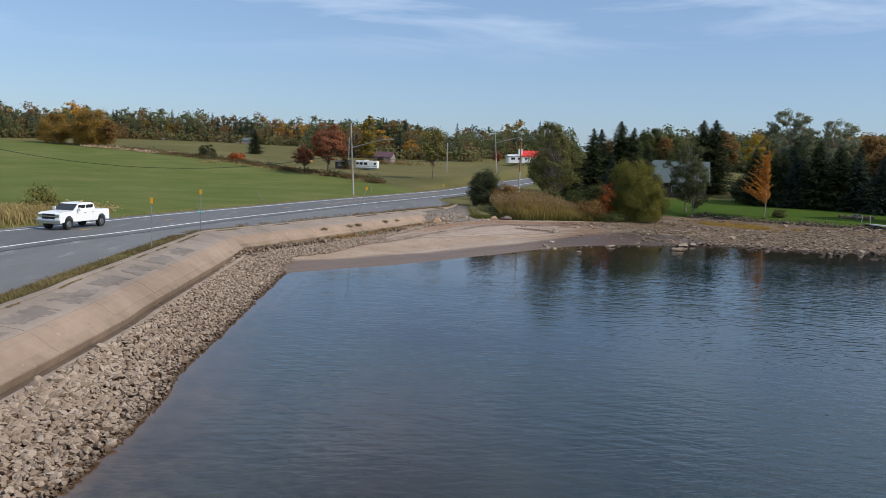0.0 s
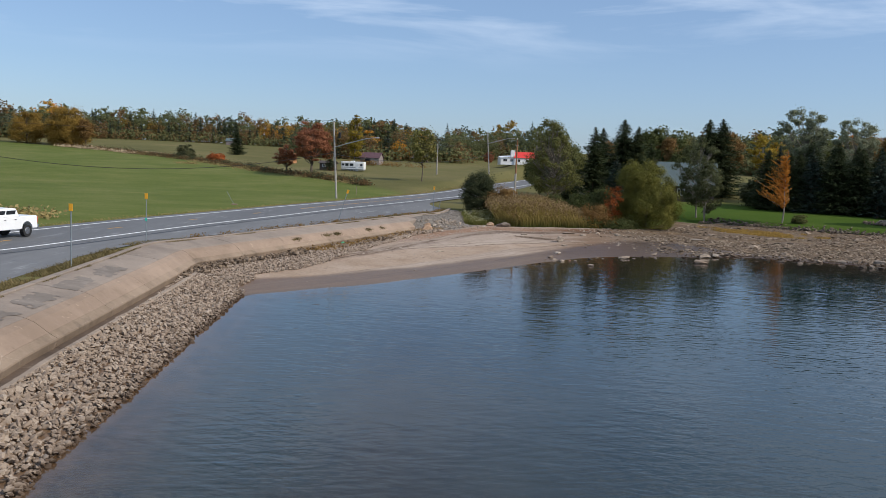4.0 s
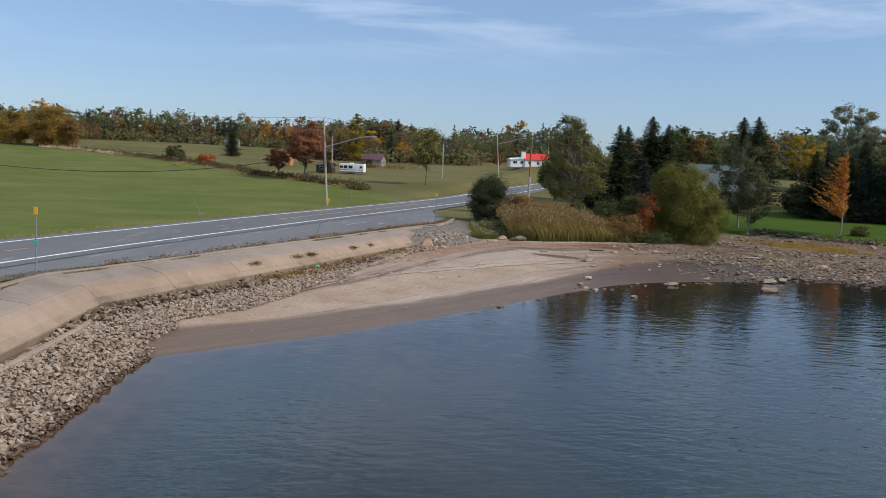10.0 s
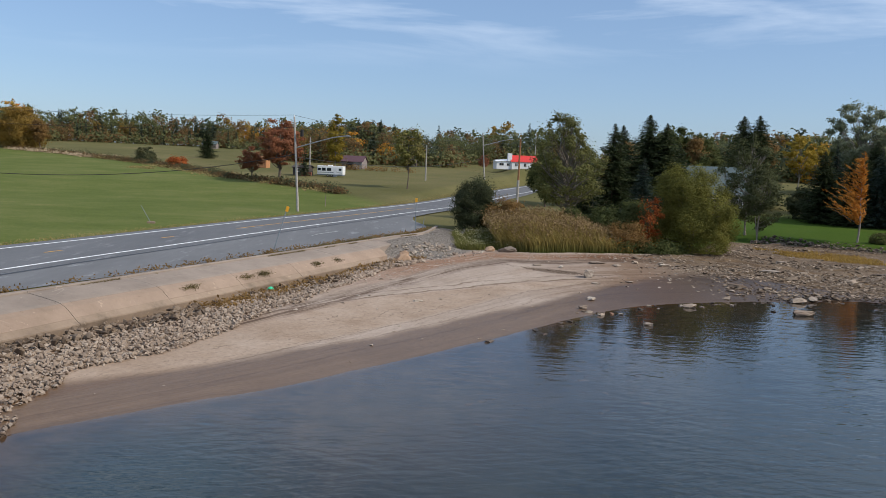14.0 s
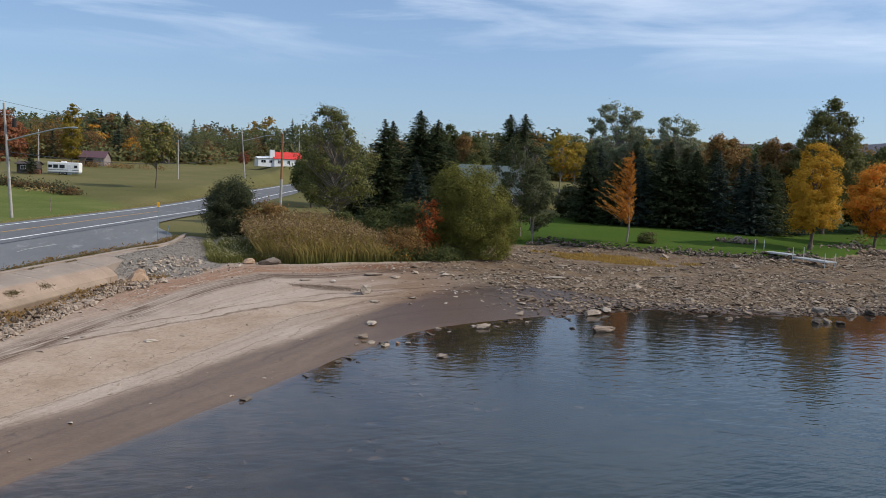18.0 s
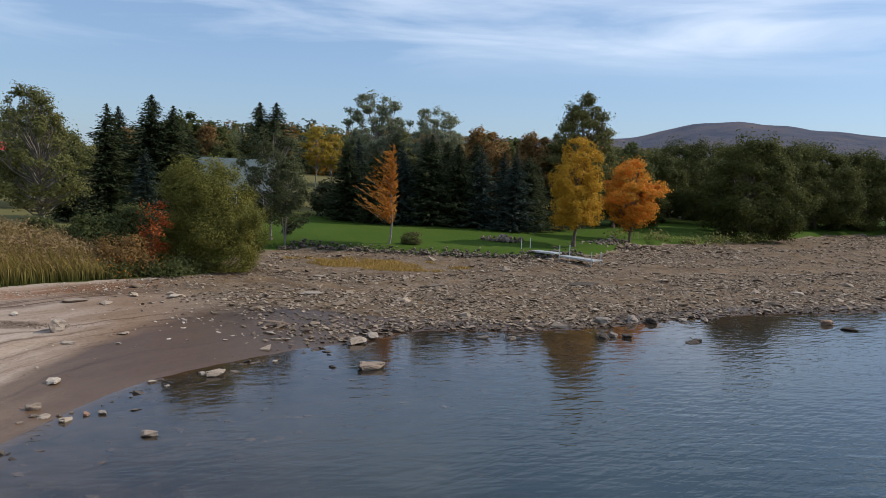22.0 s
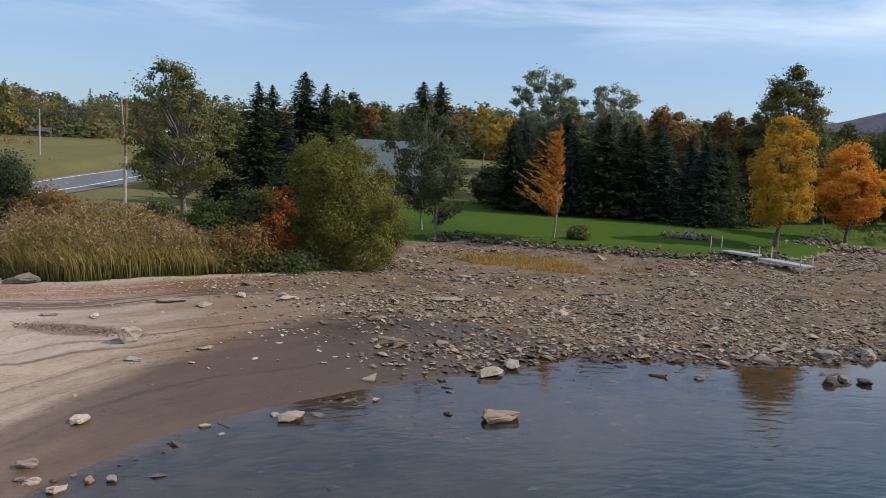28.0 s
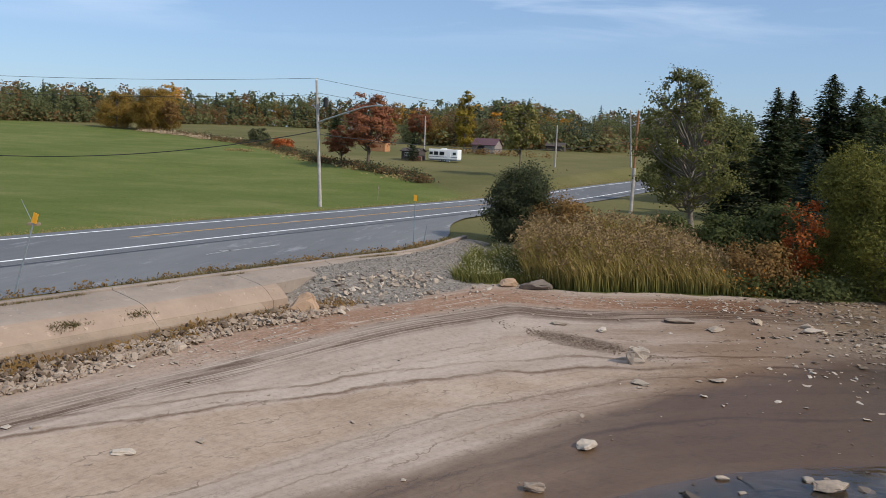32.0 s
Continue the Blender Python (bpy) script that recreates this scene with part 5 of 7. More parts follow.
def broadleaf(seed, h, r, z0, shape="egg", clumps=60, per=110, leaf=0.22, limb=16, trunk=0.18, lean=(0, 0), puff=0.2, hang=0.0, stems=1, aspect=1.7, squash=0.75, inner=0.35, lobes=0):
    """Vertices and faces of the wood and of the leaves of a broad-leaved tree."""
    g = np.random.RandomState(seed)
    t = g.rand(clumps * 3)
    rad = OUTLINE[shape](t)
    t = t[g.rand(len(t)) < rad ** 1.3][:clumps]
    rad = OUTLINE[shape](t)
    a = g.rand(len(t)) * 2 * np.pi
    lump = 0.66 + 0.62 * wob(a * 1.6 + seed, t * 4 + seed, 1.0)
    if lobes:
        la, lt = g.rand(lobes) * 2 * np.pi, g.rand(lobes) ** 0.8
        gap = np.sqrt(((np.angle(np.exp(1j * (a[:, None] - la[None]))) * rad[:, None]) ** 2 + (2.4 * (t[:, None] - lt[None])) ** 2).min(1))
        lump = lump * (1.12 - 0.42 * np.clip(gap / 0.55, 0, 1))
    d = r * rad * np.sqrt(inner + (1 - inner) * g.rand(len(t))) * lump * (1 - puff * 0.6)
    z = z0 + (h - z0) * t * (0.94 + 0.08 * g.rand(len(t)))
    bend = (z / h) ** 1.5
    c = np.stack([d * np.cos(a) + lean[0] * bend, d * np.sin(a) + lean[1] * bend, z], 1)
    rc = r * puff * (0.7 + 0.7 * g.rand(len(t)))
    k = np.repeat(np.arange(len(t)), (per * (0.5 + g.rand(len(t)))).astype(int))
    way = g.normal(size=(len(k), 3))
    way /= np.linalg.norm(way, axis=1, keepdims=True)
    spread = (0.6 + 0.9 * g.rand(len(t), 3)) * np.array([1.0, 1.0, squash])
    p = c[k] + way * spread[k] * (rc[k] * np.minimum(2.0, 0.25 + 0.55 * g.rand(len(k)) ** 0.6 + 0.42 * np.abs(g.normal(size=len(k)))))[:, None]
    p[:, 2] = np.maximum(p[:, 2], 0.12)
    axis = np.stack([lean[0] * (p[:, 2] / h) ** 1.5, lean[1] * (p[:, 2] / h) ** 1.5, np.full(len(p), z0 + 0.42 * (h - z0))], 1)
    outward = p - axis
    outward /= np.linalg.norm(outward, axis=1, keepdims=True) + 1e-9
    face = way * 0.65 + outward * 0.6
    wood = []
    for s in range(stems):
        off = (g.normal(size=2) * 0.25 * (stems > 1) * r * 0.5)
        zt = np.linspace(-0.2, h * (0.86 if stems == 1 else 0.6), 9)
        bb = np.maximum(zt, 0) / h
        pts = np.stack([lean[0] * bb ** 1.5 + off[0] * bb * 2 + 0.05 * h * 0.2 * np.sin(zt * 0.7 + seed), lean[1] * bb ** 1.5 + off[1] * bb * 2 + 0.01 * h * np.cos(zt * 0.9 + s), zt], 1)
        wood.append(tube(pts, trunk * (1 - 0.85 * np.linspace(0, 1, 9)) * (1 + 0.5 * np.exp(-np.maximum(zt, 0) * 3)), 8))
    order = g.permutation(len(t))[:limb]
    for i in order:
        zb = max(z0 * 0.75, min(c[i, 2] * 0.62, h * 0.75))
        b0 = np.array([lean[0] * (zb / h) ** 1.5, lean[1] * (zb / h) ** 1.5, zb])
        u = np.linspace(0, 1, 6)[:, None]
        pts = b0 * (1 - u) + c[i] * u + np.array([0, 0, 1]) * (np.sin(u * np.pi) * 0.06 * h * (0.3 - g.rand())) + g.normal(size=(6, 3)) * 0.03 * r * u
        wood.append(tube(pts, trunk * 0.42 * (1 - 0.85 * u[:, 0]), 5))
        for _ in range(2):
            j = g.randint(len(t))
            near = np.argsort(((c - c[i]) ** 2).sum(1))[1 + g.randint(4)]
            pts2 = pts[3] * (1 - u) + c[near] * u
            wood.append(tube(pts2, trunk * 0.2 * (1 - 0.8 * u[:, 0]), 4))
    return joined(wood), leaves(p, leaf, g, aspect, 0.3, hang, face)


def conifer(seed, h, r, levels=34, branches=9, quads=8, leaf=0.34, z0=0.5, power=0.85, droop=0.25, sweep=None, trunk=0.16, rise=0.0):
    g = np.random.RandomState(seed)
    cs, ts, sz, wood = [], [], [], []
    zt = np.linspace(-0.2, h, 10)
    wood.append(tube(np.stack([0.01 * h * np.sin(zt), 0.01 * h * np.cos(zt * 0.8), zt], 1), trunk * (1 - 0.93 * np.linspace(0, 1, 10)), 7))
    total = levels * branches
    for i in range(total):
        f = (i + g.rand()) / total
        z = z0 + (h - z0) * f
        L = r * (1 - f) ** power * (0.86 + 0.14 * math.sin(f * 40 + seed)) + 0.10
        a = g.rand() * 6.283
        l = L * (0.6 + 0.55 * g.rand())
        if sweep:
            l *= 1 + sweep[1] * math.cos(a - sweep[0]) * (1 - f * 0.6)
        u = np.linspace(0.1, 1, max(3, int(quads * (0.35 + 0.65 * l / r))))
        way = np.array([math.cos(a), math.sin(a)])
        zz = z + l * (rise * u - droop * u + droop * 0.75 * u ** 2.2)
        p = np.stack([way[0] * l * u, way[1] * l * u, zz], 1) + g.normal(size=(len(u), 3)) * leaf * 0.32 * min(1.0, l)
        cs.append(p)
        sz.append((1.15 - 0.5 * u) * min(1.0, 0.22 + 0.78 * l / (0.4 * r)))
        fan = g.choice([-0.75, 0.0, 0.75], len(u)) * (1 - 0.5 * u)
        ts.append(np.stack([way[0] * np.cos(fan) - way[1] * np.sin(fan), way[0] * np.sin(fan) + way[1] * np.cos(fan), np.full(len(u), rise - droop * 0.6)], 1))
        if i % 5 == 0:
            wood.append(tube(np.stack([way[0] * l * u, way[1] * l * u, zz], 1), 0.03 * (1.2 - u), 4))
    c, t = np.concatenate(cs), np.concatenate(ts)
    t = t + g.normal(size=t.shape) * 0.2
    t /= np.linalg.norm(t, axis=1, keepdims=True)
    b = np.cross(t, g.normal(size=t.shape) * 0.7 + np.array([0, 0, 1.3]) + t * np.array([1.0, 1.0, 0]))
    b /= np.linalg.norm(b, axis=1, keepdims=True)
    s = (leaf * (0.6 + 0.8 * g.rand(len(c))) * np.concatenate(sz))[:, None]
    v = np.stack([c - t * s * 0.9, c + b * s * 0.34, c + t * s * 1.2, c - b * s * 0.34], 1).reshape(-1, 3)
    return joined(wood), (v, np.arange(len(v)).reshape(-1, 4))


def tree(name, label, category, shape, leaf_m, bark_m, x, y, turn=0.0, scale=1.0, group="", z=None):
    (wv, wf), (lv, lf) = shape
    ob = thing(name, label, category, pose(x, y, ground_at(x, y) if z is None else z, 0, 0, turn) @ Matrix.Scale(scale, 4), group)
    part("trunk", mesh_of("trunk", wv, wf, bark_m, True), None, ob)
    part("crown", mesh_of("crown", lv, lf, leaf_m), None, ob)
    return ob


def again(ob, x, y, turn, scale=1.0, z=None, label=""):
    c = copy_thing(ob, pose(x, y, ground_at(x, y) if z is None else z, 0, 0, turn))
    c.scale = (scale, scale, scale)
    return tagged(c, label)


# by the water
tree("willow_bush", "large rounded olive-green willow bush at the beach edge", "willow",
     broadleaf(21, 7.7, 4.2, 0.2, "bushy", 170, 560, 0.062, 26, 0.13, lean=(-0.5, 0), puff=0.15, hang=-0.3, stems=5, aspect=2.8, inner=0.72, squash=0.95, lobes=22), M_WILLOW, M_BARK, 26.2, 114.8)
tree("dark_bush", "dark dense rounded bush beside the road", "bush",
     broadleaf(22, 5.0, 3.1, 0.25, "dome", 120, 300, 0.085, 20, 0.09, puff=0.18, stems=4, lobes=9), M_DARK, M_BARK, 5.6, 120.5)
tree("rusty_shrub", "rust-brown shrub beside the dark bush", "shrub",
     broadleaf(23, 3.2, 2.3, 0.15, "dome", 60, 220, 0.10, 10, 0.05, puff=0.24, stems=4), M_RUST, M_BARK, 8.8, 117.8)
tree("red_shrub", "red and orange shrub between reeds and willow", "shrub",
     broadleaf(24, 4.8, 1.25, 0.5, "vase", 26, 75, 0.10, 12, 0.05, puff=0.3, stems=3), M_RED, M_BARK, 21.9, 113.6)
tree("orange_shrub", "low orange and yellow shrub beside the reeds", "shrub",
     broadleaf(25, 2.5, 2.1, 0.1, "dome", 40, 170, 0.10, 8, 0.04, puff=0.28, stems=3), M_RUST, M_BARK, 19.6, 112.9)
g_hedge = tree("hedge_bush", "dark green bush behind the reeds", "bush",
               broadleaf(26, 3.0, 2.2, 0.1, "dome", 60, 220, 0.11, 8, 0.06, puff=0.24, stems=3), M_GREEN, M_BARK, 18.2, 116.3, group="bushes behind the reeds")
again(g_hedge, 21.6, 118.6, 70, 1.1)
again(g_hedge, 15.2, 118.0, 130, 0.8)
tree("cottonwood", "tall open cottonwood with pale trunk and thin yellow-green leaves", "cottonwood",
     broadleaf(27, 13.2, 5.2, 1.8, "egg", 150, 130, 0.15, 95, 0.24, lean=(-1.1, 0.2), puff=0.115, aspect=1.25, inner=0.25, squash=0.7), M_OLIVE, M_BARK_MID, 17.7, 135.0)
tree("poplar", "thin tall grey-green poplar on the lawn", "poplar",
     broadleaf(28, 12.3, 3.7, 1.6, "egg", 130, 90, 0.14, 60, 0.12, puff=0.13, aspect=1.3, inner=0.3), M_GREY_GREEN, M_BARK_PALE, 38.0, 132.0)
tree("young_poplar", "small many-stemmed grey-green poplar at the lawn edge", "poplar",
     broadleaf(29, 8.9, 2.5, 1.2, "egg", 90, 100, 0.135, 30, 0.07, puff=0.16, stems=3, aspect=1.3, inner=0.3), M_GREY_GREEN, M_BARK_PALE, 38.4, 127.6 + 1.6)
tree("larch", "orange windswept larch on the lawn", "larch",
     conifer(30, 9.9, 2.5, 22, 7, 22, 0.24, 2.0, 0.72, 0.05, (radians(150), 0.9), 0.12, 0.55), M_LARCH, M_BARK_PALE, 48.0, 125.6)
tree("yellow_maple", "bright golden-yellow maple on the lawn", "maple",
     broadleaf(31, 11.5, 3.1, 2.4, "bushy", 170, 170, 0.13, 30, 0.2, puff=0.17, inner=0.35, squash=0.8), M_YELLOW, M_BARK, 67.3, 119.8)
tree("orange_maple", "orange and red maple turning colour on the lawn", "maple",
     broadleaf(32, 10.8, 3.9, 2.0, "egg", 170, 130, 0.14, 36, 0.18, puff=0.15, squash=0.6, inner=0.3), M_ORANGE, M_BARK, 81.2, 125.2)
tree("lawn_bush", "round dark bush on the lawn", "bush",
     broadleaf(33, 4.3, 2.5, 0.5, "round", 60, 90, 0.24, 10, 0.1, puff=0.26, stems=2), M_DARK, M_BARK, 55.1, 155)
tree("lawn_shrub", "small dark green shrub on the lawn edge", "shrub",
     broadleaf(34, 1.15, 1.0, 0.05, "dome", 30, 60, 0.12, 5, 0.03, puff=0.3, stems=3), M_GREEN, M_BARK, 50.0, 124.9)

# spruces
sp_a = tree("spruce", "tall dark spruce behind the lawn", "spruce", conifer(41, 14.3, 6.4, 46, 18, 30, 0.33, 0.4, 0.72, 0.3), M_SPRUCE, M_BARK, 31.2, 151.5, group="spruces")
sp_b = tree("spruce", "slender olive-tinged spruce behind the reeds", "spruce", conifer(42, 12.8, 4.7, 44, 15, 25, 0.31, 0.6, 0.74, 0.2), M_SPRUCE, M_BARK, 25.9, 149.2, group="spruces")
again(sp_b, 28.4, 155.0, 80, 1.0)
again(sp_b, 33.3, 150.2, 140, 1.03)
again(sp_a, 55.3, 173.9, 50, 1.06)
again(sp_a, 52.9, 174.6, 170, 1.05)
again(sp_b, 37.5, 158.0, 20, 0.82)
again(sp_b, 22.5, 152.0, 200, 0.75)
sp_c = tree("blue_spruce", "blue-grey spruce at the back of the lawn", "spruce", conifer(43, 10.2, 4.0, 34, 13, 19, 0.31, 0.3, 0.92, 0.25), M_BLUE_SPRUCE, M_BARK, 69.7, 133.4, group="spruces")
again(sp_c, 27.4, 138.5, 30, 0.82)
for k, (x, y, s) in enumerate([(56.5, 144.5, 1.0), (59.3, 142.8, 1.12), (62.4, 141.0, 1.2), (65.2, 139.2, 1.1), (67.3, 137.3, 1.12), (72.6, 134.5, 1.0),
                               (60.8, 147.0, 1.2), (64.6, 145.0, 1.2), (69.5, 141.5, 1.15), (75.4, 136.8, 0.95), (78.6, 136.2, 0.9), (58.0, 144.8, 1.0), (54.6, 148.6, 1.05), (57.2, 150.5, 1.15),
                               (63.2, 143.6, 1.15), (66.6, 141.4, 1.1), (72.3, 139.2, 1.05), (62.5, 149.8, 1.2), (68.0, 146.0, 1.15)]):
    again(sp_c if k % 3 == 1 else sp_a, x, y, 47 * k, s * 0.9 if k % 3 == 1 else s * 0.65)

# taller broad-leaved trees behind the lawn
pop = tree("tall_poplar", "tall windblown grey-green poplar behind the spruces", "poplar",
           broadleaf(51, 17.2, 4.6, 5.0, "vase", 140, 120, 0.18, 60, 0.2, lean=(-2.4, 0.6), puff=0.12, aspect=1.6), M_SILVER, M_BARK_PALE, 67.6, 161.6, group="poplars")
again(pop, 73.6, 155.6, 20, 0.9)
again(pop, 92.0, 150.0, 75, 0.72)
tree("green_poplar", "tall green poplar behind the golden maple", "poplar",
     broadleaf(52, 18.4, 5.2, 3.2, "egg", 230, 150, 0.17, 50, 0.24, puff=0.14, inner=0.4), M_OLIVE, M_BARK, 85.0, 138.4)
rusty = tree("rusty_maple", "green and rust-brown maple behind the spruces", "maple",
             broadleaf(53, 14.0, 4.0, 3.0, "egg", 90, 120, 0.25, 18, 0.22, puff=0.19), M_RUST, M_BARK, 76.2, 148.2, group="trees behind the lawn")
birch = tree("yellow_birch", "yellow birch with white trunk behind the lawn", "birch",
             broadleaf(54, 13.0, 3.0, 4.5, "egg", 60, 110, 0.18, 22, 0.14, puff=0.17, inner=0.2), M_BIRCH, M_BARK_PALE, 70.5, 192, group="birches")
again(birch, 74.8, 195.0, 90, 0.85)
mixed = tree("green_maple", "dark green maple in the grove", "maple",
             broadleaf(55, 13.0, 4.6, 2.0, "egg", 90, 110, 0.28, 16, 0.22, puff=0.21), M_GREEN, M_BARK, 44, 182, group="trees behind the lawn")
gw = tree("far_willow", "broad dark green willow on the far shore", "willow",
          broadleaf(56, 14.2, 7.5, 0.3, "dome", 150, 300, 0.19, 30, 0.3, puff=0.15, hang=0.25, aspect=2.0, inner=0.6, lobes=26), M_WILLOW_DARK, M_BARK, 111.5, 130.5, group="willows on the far shore")
for k, (x, y, s) in enumerate([(100, 143, 0.62), (124, 141, 0.9), (135, 143, 1.0), (147, 143, 1.02), (159, 140.5, 0.98), (172, 138, 0.95), (186, 136, 0.92), (201, 134, 0.9),
                               (129, 158, 0.98), (145, 161, 1.0), (114, 152, 0.8), (216, 138, 0.9), (234, 134, 0.9), (165, 158, 1.05), (182, 156, 1.0)]):
    again(gw, x, y, 61 * k, s)
for k, (x, y, s, src) in enumerate([(81.8, 143.6, 0.98, rusty), (46.5, 180, 0.85, rusty), (50, 187, 0.9, mixed), (83, 158, 0.95, mixed), (90, 160, 0.95, mixed),
                                    (97.5, 142.5, 0.98, mixed), (93.0, 140.0, 0.85, mixed), (104, 150, 0.9, rusty), (58, 190, 0.8, birch), (38, 171, 0.82, mixed), (33, 176, 0.8, rusty),
                                    (26, 176, 0.8, mixed), (20, 172, 0.7, mixed), (78, 176, 0.95, mixed), (86, 172, 0.95, rusty), (95, 168, 0.95, mixed), (89.5, 146.5, 0.62, rusty),
                                    (47.0, 163.5 + 9, 0.7, mixed), (66, 200, 0.9, rusty), (82, 198, 0.9, mixed), (93, 190, 0.95, rusty)]):
    again(src, x, y, 83 * k, s)

# in the fields across the road
red_maple = tree("red_maple", "broad red-brown maple in the hedge row", "maple",
                 broadleaf(61, 12.6, 4.9, 3.4, "egg", 90, 130, 0.22, 30, 0.3, puff=0.15, squash=0.5, inner=0.2), M_MAROON, M_BARK, -27, 193.2)
again(red_maple, -33.5, 199, 100, 0.55, label="small red maple in the hedge row")
tree("yellow_aspen", "tall yellow-green aspen beside the barn", "aspen",
     broadleaf(66, 14.6, 3.1, 2.2, "column", 80, 110, 0.24, 22, 0.16, puff=0.2, inner=0.3), M_BIRCH, M_BARK_PALE, -24.3, 262)
again(red_maple, -44.3, 300, 40, 0.85, label="orange-red maple at the far field edge")
again(red_maple, 18.2, 300, 140, 0.45, label="small red maple beside the far road")
tree("young_spruce", "small dark spruce in front of the hut", "spruce", conifer(44, 5.6, 2.2, 20, 9, 9, 0.3, 0.3, 0.7, 0.2), M_SPRUCE, M_BARK, -26.4, 220.4)
tree("young_ash", "slender yellow-green young tree beside the road", "ash",
     broadleaf(62, 10.8, 3.3, 3.4, "vase", 50, 60, 0.28, 18, 0.12, puff=0.22), M_WEED, M_BARK, -3.0, 193)
again(sp_a, -66, 290, 10, 0.6, label="lone dark spruce in the upper field")
again(rusty, -114, 286, 0, 0.7, label="golden-brown oak at the field edge")
ylw = tree("golden_oak", "golden-brown oak at the field edge", "oak",
           broadleaf(63, 12.0, 7.0, 0.8, "dome", 90, 260, 0.22, 14, 0.3, puff=0.2), M_GOLD, M_BARK, -122, 291, group="oaks at the field edge")
again(ylw, -128, 299, 60, 0.8)
again(ylw, -138, 296, 150, 0.85)
tree("corner_bush", "olive bush at the field corner beside the road", "bush",
     broadleaf(67, 2.1, 1.9, 0.1, "dome", 40, 110, 0.13, 8, 0.05, puff=0.26, stems=3), M_WEED, M_BARK, -37.6, 77.6)
hb = tree("field_bush", "dark round bush in the hedge row", "bush",
          broadleaf(64, 3.8, 2.5, 0.2, "dome", 50, 80, 0.28, 8, 0.08, puff=0.26, stems=2), M_DARK, M_BARK, -71, 250)
tree("field_red_bush", "red bush in the hedge row", "bush",
     broadleaf(65, 2.8, 2.2, 0.1, "dome", 40, 70, 0.26, 6, 0.06, puff=0.28, stems=2), M_RED, M_BARK, -57.5, 232)


# far woods, in one piece for each kind of tree
def woods(name, label, shapes, mat, spots, r):
    pv = []
    for (x, y, s, front) in spots:
        v, f = shapes[r.randint(len(shapes) // 2) + (0 if front else len(shapes) // 2)]
        a = r.rand() * 6.28
        rot = np.array([[math.cos(a), -math.sin(a), 0], [math.sin(a), math.cos(a), 0], [0, 0, 1]])
        pv.append((v @ rot.T * s + np.array([x, y, ground_at(x, y)]), f))
    v, f = joined(pv)
    tagged(new(name, mesh_of(name, v, f, mat)), label, "woodland", kind="stuff")


RW = np.random.RandomState(77)


def far_shape(k, fine, wide=0.5, z0=0.4):
    w, l = broadleaf(700 + k, 14, 14 * wide, z0, "egg", 46, 50 if fine else 16, 0.38 if fine else 0.75, 0, 0.2, puff=0.22, aspect=1.3, inner=0.5)
    return joined([w, l])


def far_conifer(k):
    w, l = conifer(750 + k, 14, 3.0, 18, 7, 4, 0.85)
    return joined([w, l])


broad, firs = [far_shape(k, k < 5) for k in range(10)], [far_conifer(k) for k in range(4)]
EDGE_LINE = smooth_line([(-420, 300), (-300, 290), (-225, 270), (-190, 285), (-165, 330), (-135, 400), (-60, 410), (-52, 330), (-40, 300), (-15, 300), (6, 315), (14, 345), (60, 350), (78, 260), (110, 230), (200, 220), (330, 210)], 5.5)
kinds = {k: [] for k in ("green", "rust", "yellow", "red", "fir", "dark")}
ed = np.gradient(EDGE_LINE, axis=0)
ed /= np.linalg.norm(ed, axis=1, keepdims=True)
for (px, py), (qx, qy) in zip(EDGE_LINE, ed):
    for row in range(5):
        for _ in range(1 if row else 2):
            off = row * 7 + RW.rand() * 6
            x, y = px - qy * off + RW.normal() * 2, py + qx * off + RW.normal() * 2
            if np.min(np.hypot(ROAD[:, 0] - x, ROAD[:, 1] - y)) < 13:
                continue
            left = x < -40
            p = RW.rand()
            if row == 0 and left and -160 < x < -70:
                kind, s = ("fir", 0.5 + 0.15 * RW.rand()) if p < 0.75 else ("rust", 0.6)
            else:
                kind = "green" if p < 0.50 else "rust" if p < 0.66 else "yellow" if p < 0.71 else "red" if p < 0.76 else "fir" if p < 0.9 else "dark"
                s = 0.50 + 0.26 * RW.rand() + 0.075 * row
                if y > 380:
                    s *= 1.15
            kinds[kind].append((x, y, s, row < 2 and -165 < x < 85))
woods("green_woodland", "distant green maple woodland", broad, M_WOODGREEN, kinds["green"], RW)
woods("rusty_woodland", "distant rust-brown autumn woodland", broad, M_WOODRUST, kinds["rust"], RW)
woods("yellow_woodland", "distant yellow birch woodland", broad, M_GOLD, kinds["yellow"], RW)
woods("red_woodland", "distant red maple woodland", broad, M_ORANGE, kinds["red"], RW)
woods("fir_woodland", "distant dark fir woodland", firs, M_FIR, kinds["fir"], RW)
woods("dark_woodland", "distant dark green woodland", broad, M_FIR, kinds["dark"], RW)


# hedge row of low brown shrubs and dry grass between the fields
def low_shrubs(name, label, line, gap, width, hgt, mat, leaf, r, per=70):
    c = []
    ln = smooth_line(line, gap)
    for x, y in ln:
        k = int(per * (0.4 + r.rand()))
        w = r.normal(size=(k, 3)) * np.array([width * 0.5, width * 0.5, hgt * 0.33]) + np.array([x + r.normal() * width * 0.4, y + r.normal() * width * 0.4, hgt * (0.3 + 0.3 * r.rand())])
        w[:, 2] = np.abs(w[:, 2]) + ground_at(x, y)
        c.append(w)
    pts = np.concatenate(c)
    v, f = leaves(pts, leaf, r, out=np.tile([[0.0, -0.5, 0.6]], (len(pts), 1)))
    tagged(new(name, mesh_of(name, v, f, mat)), label, "shrubs", kind="stuff")


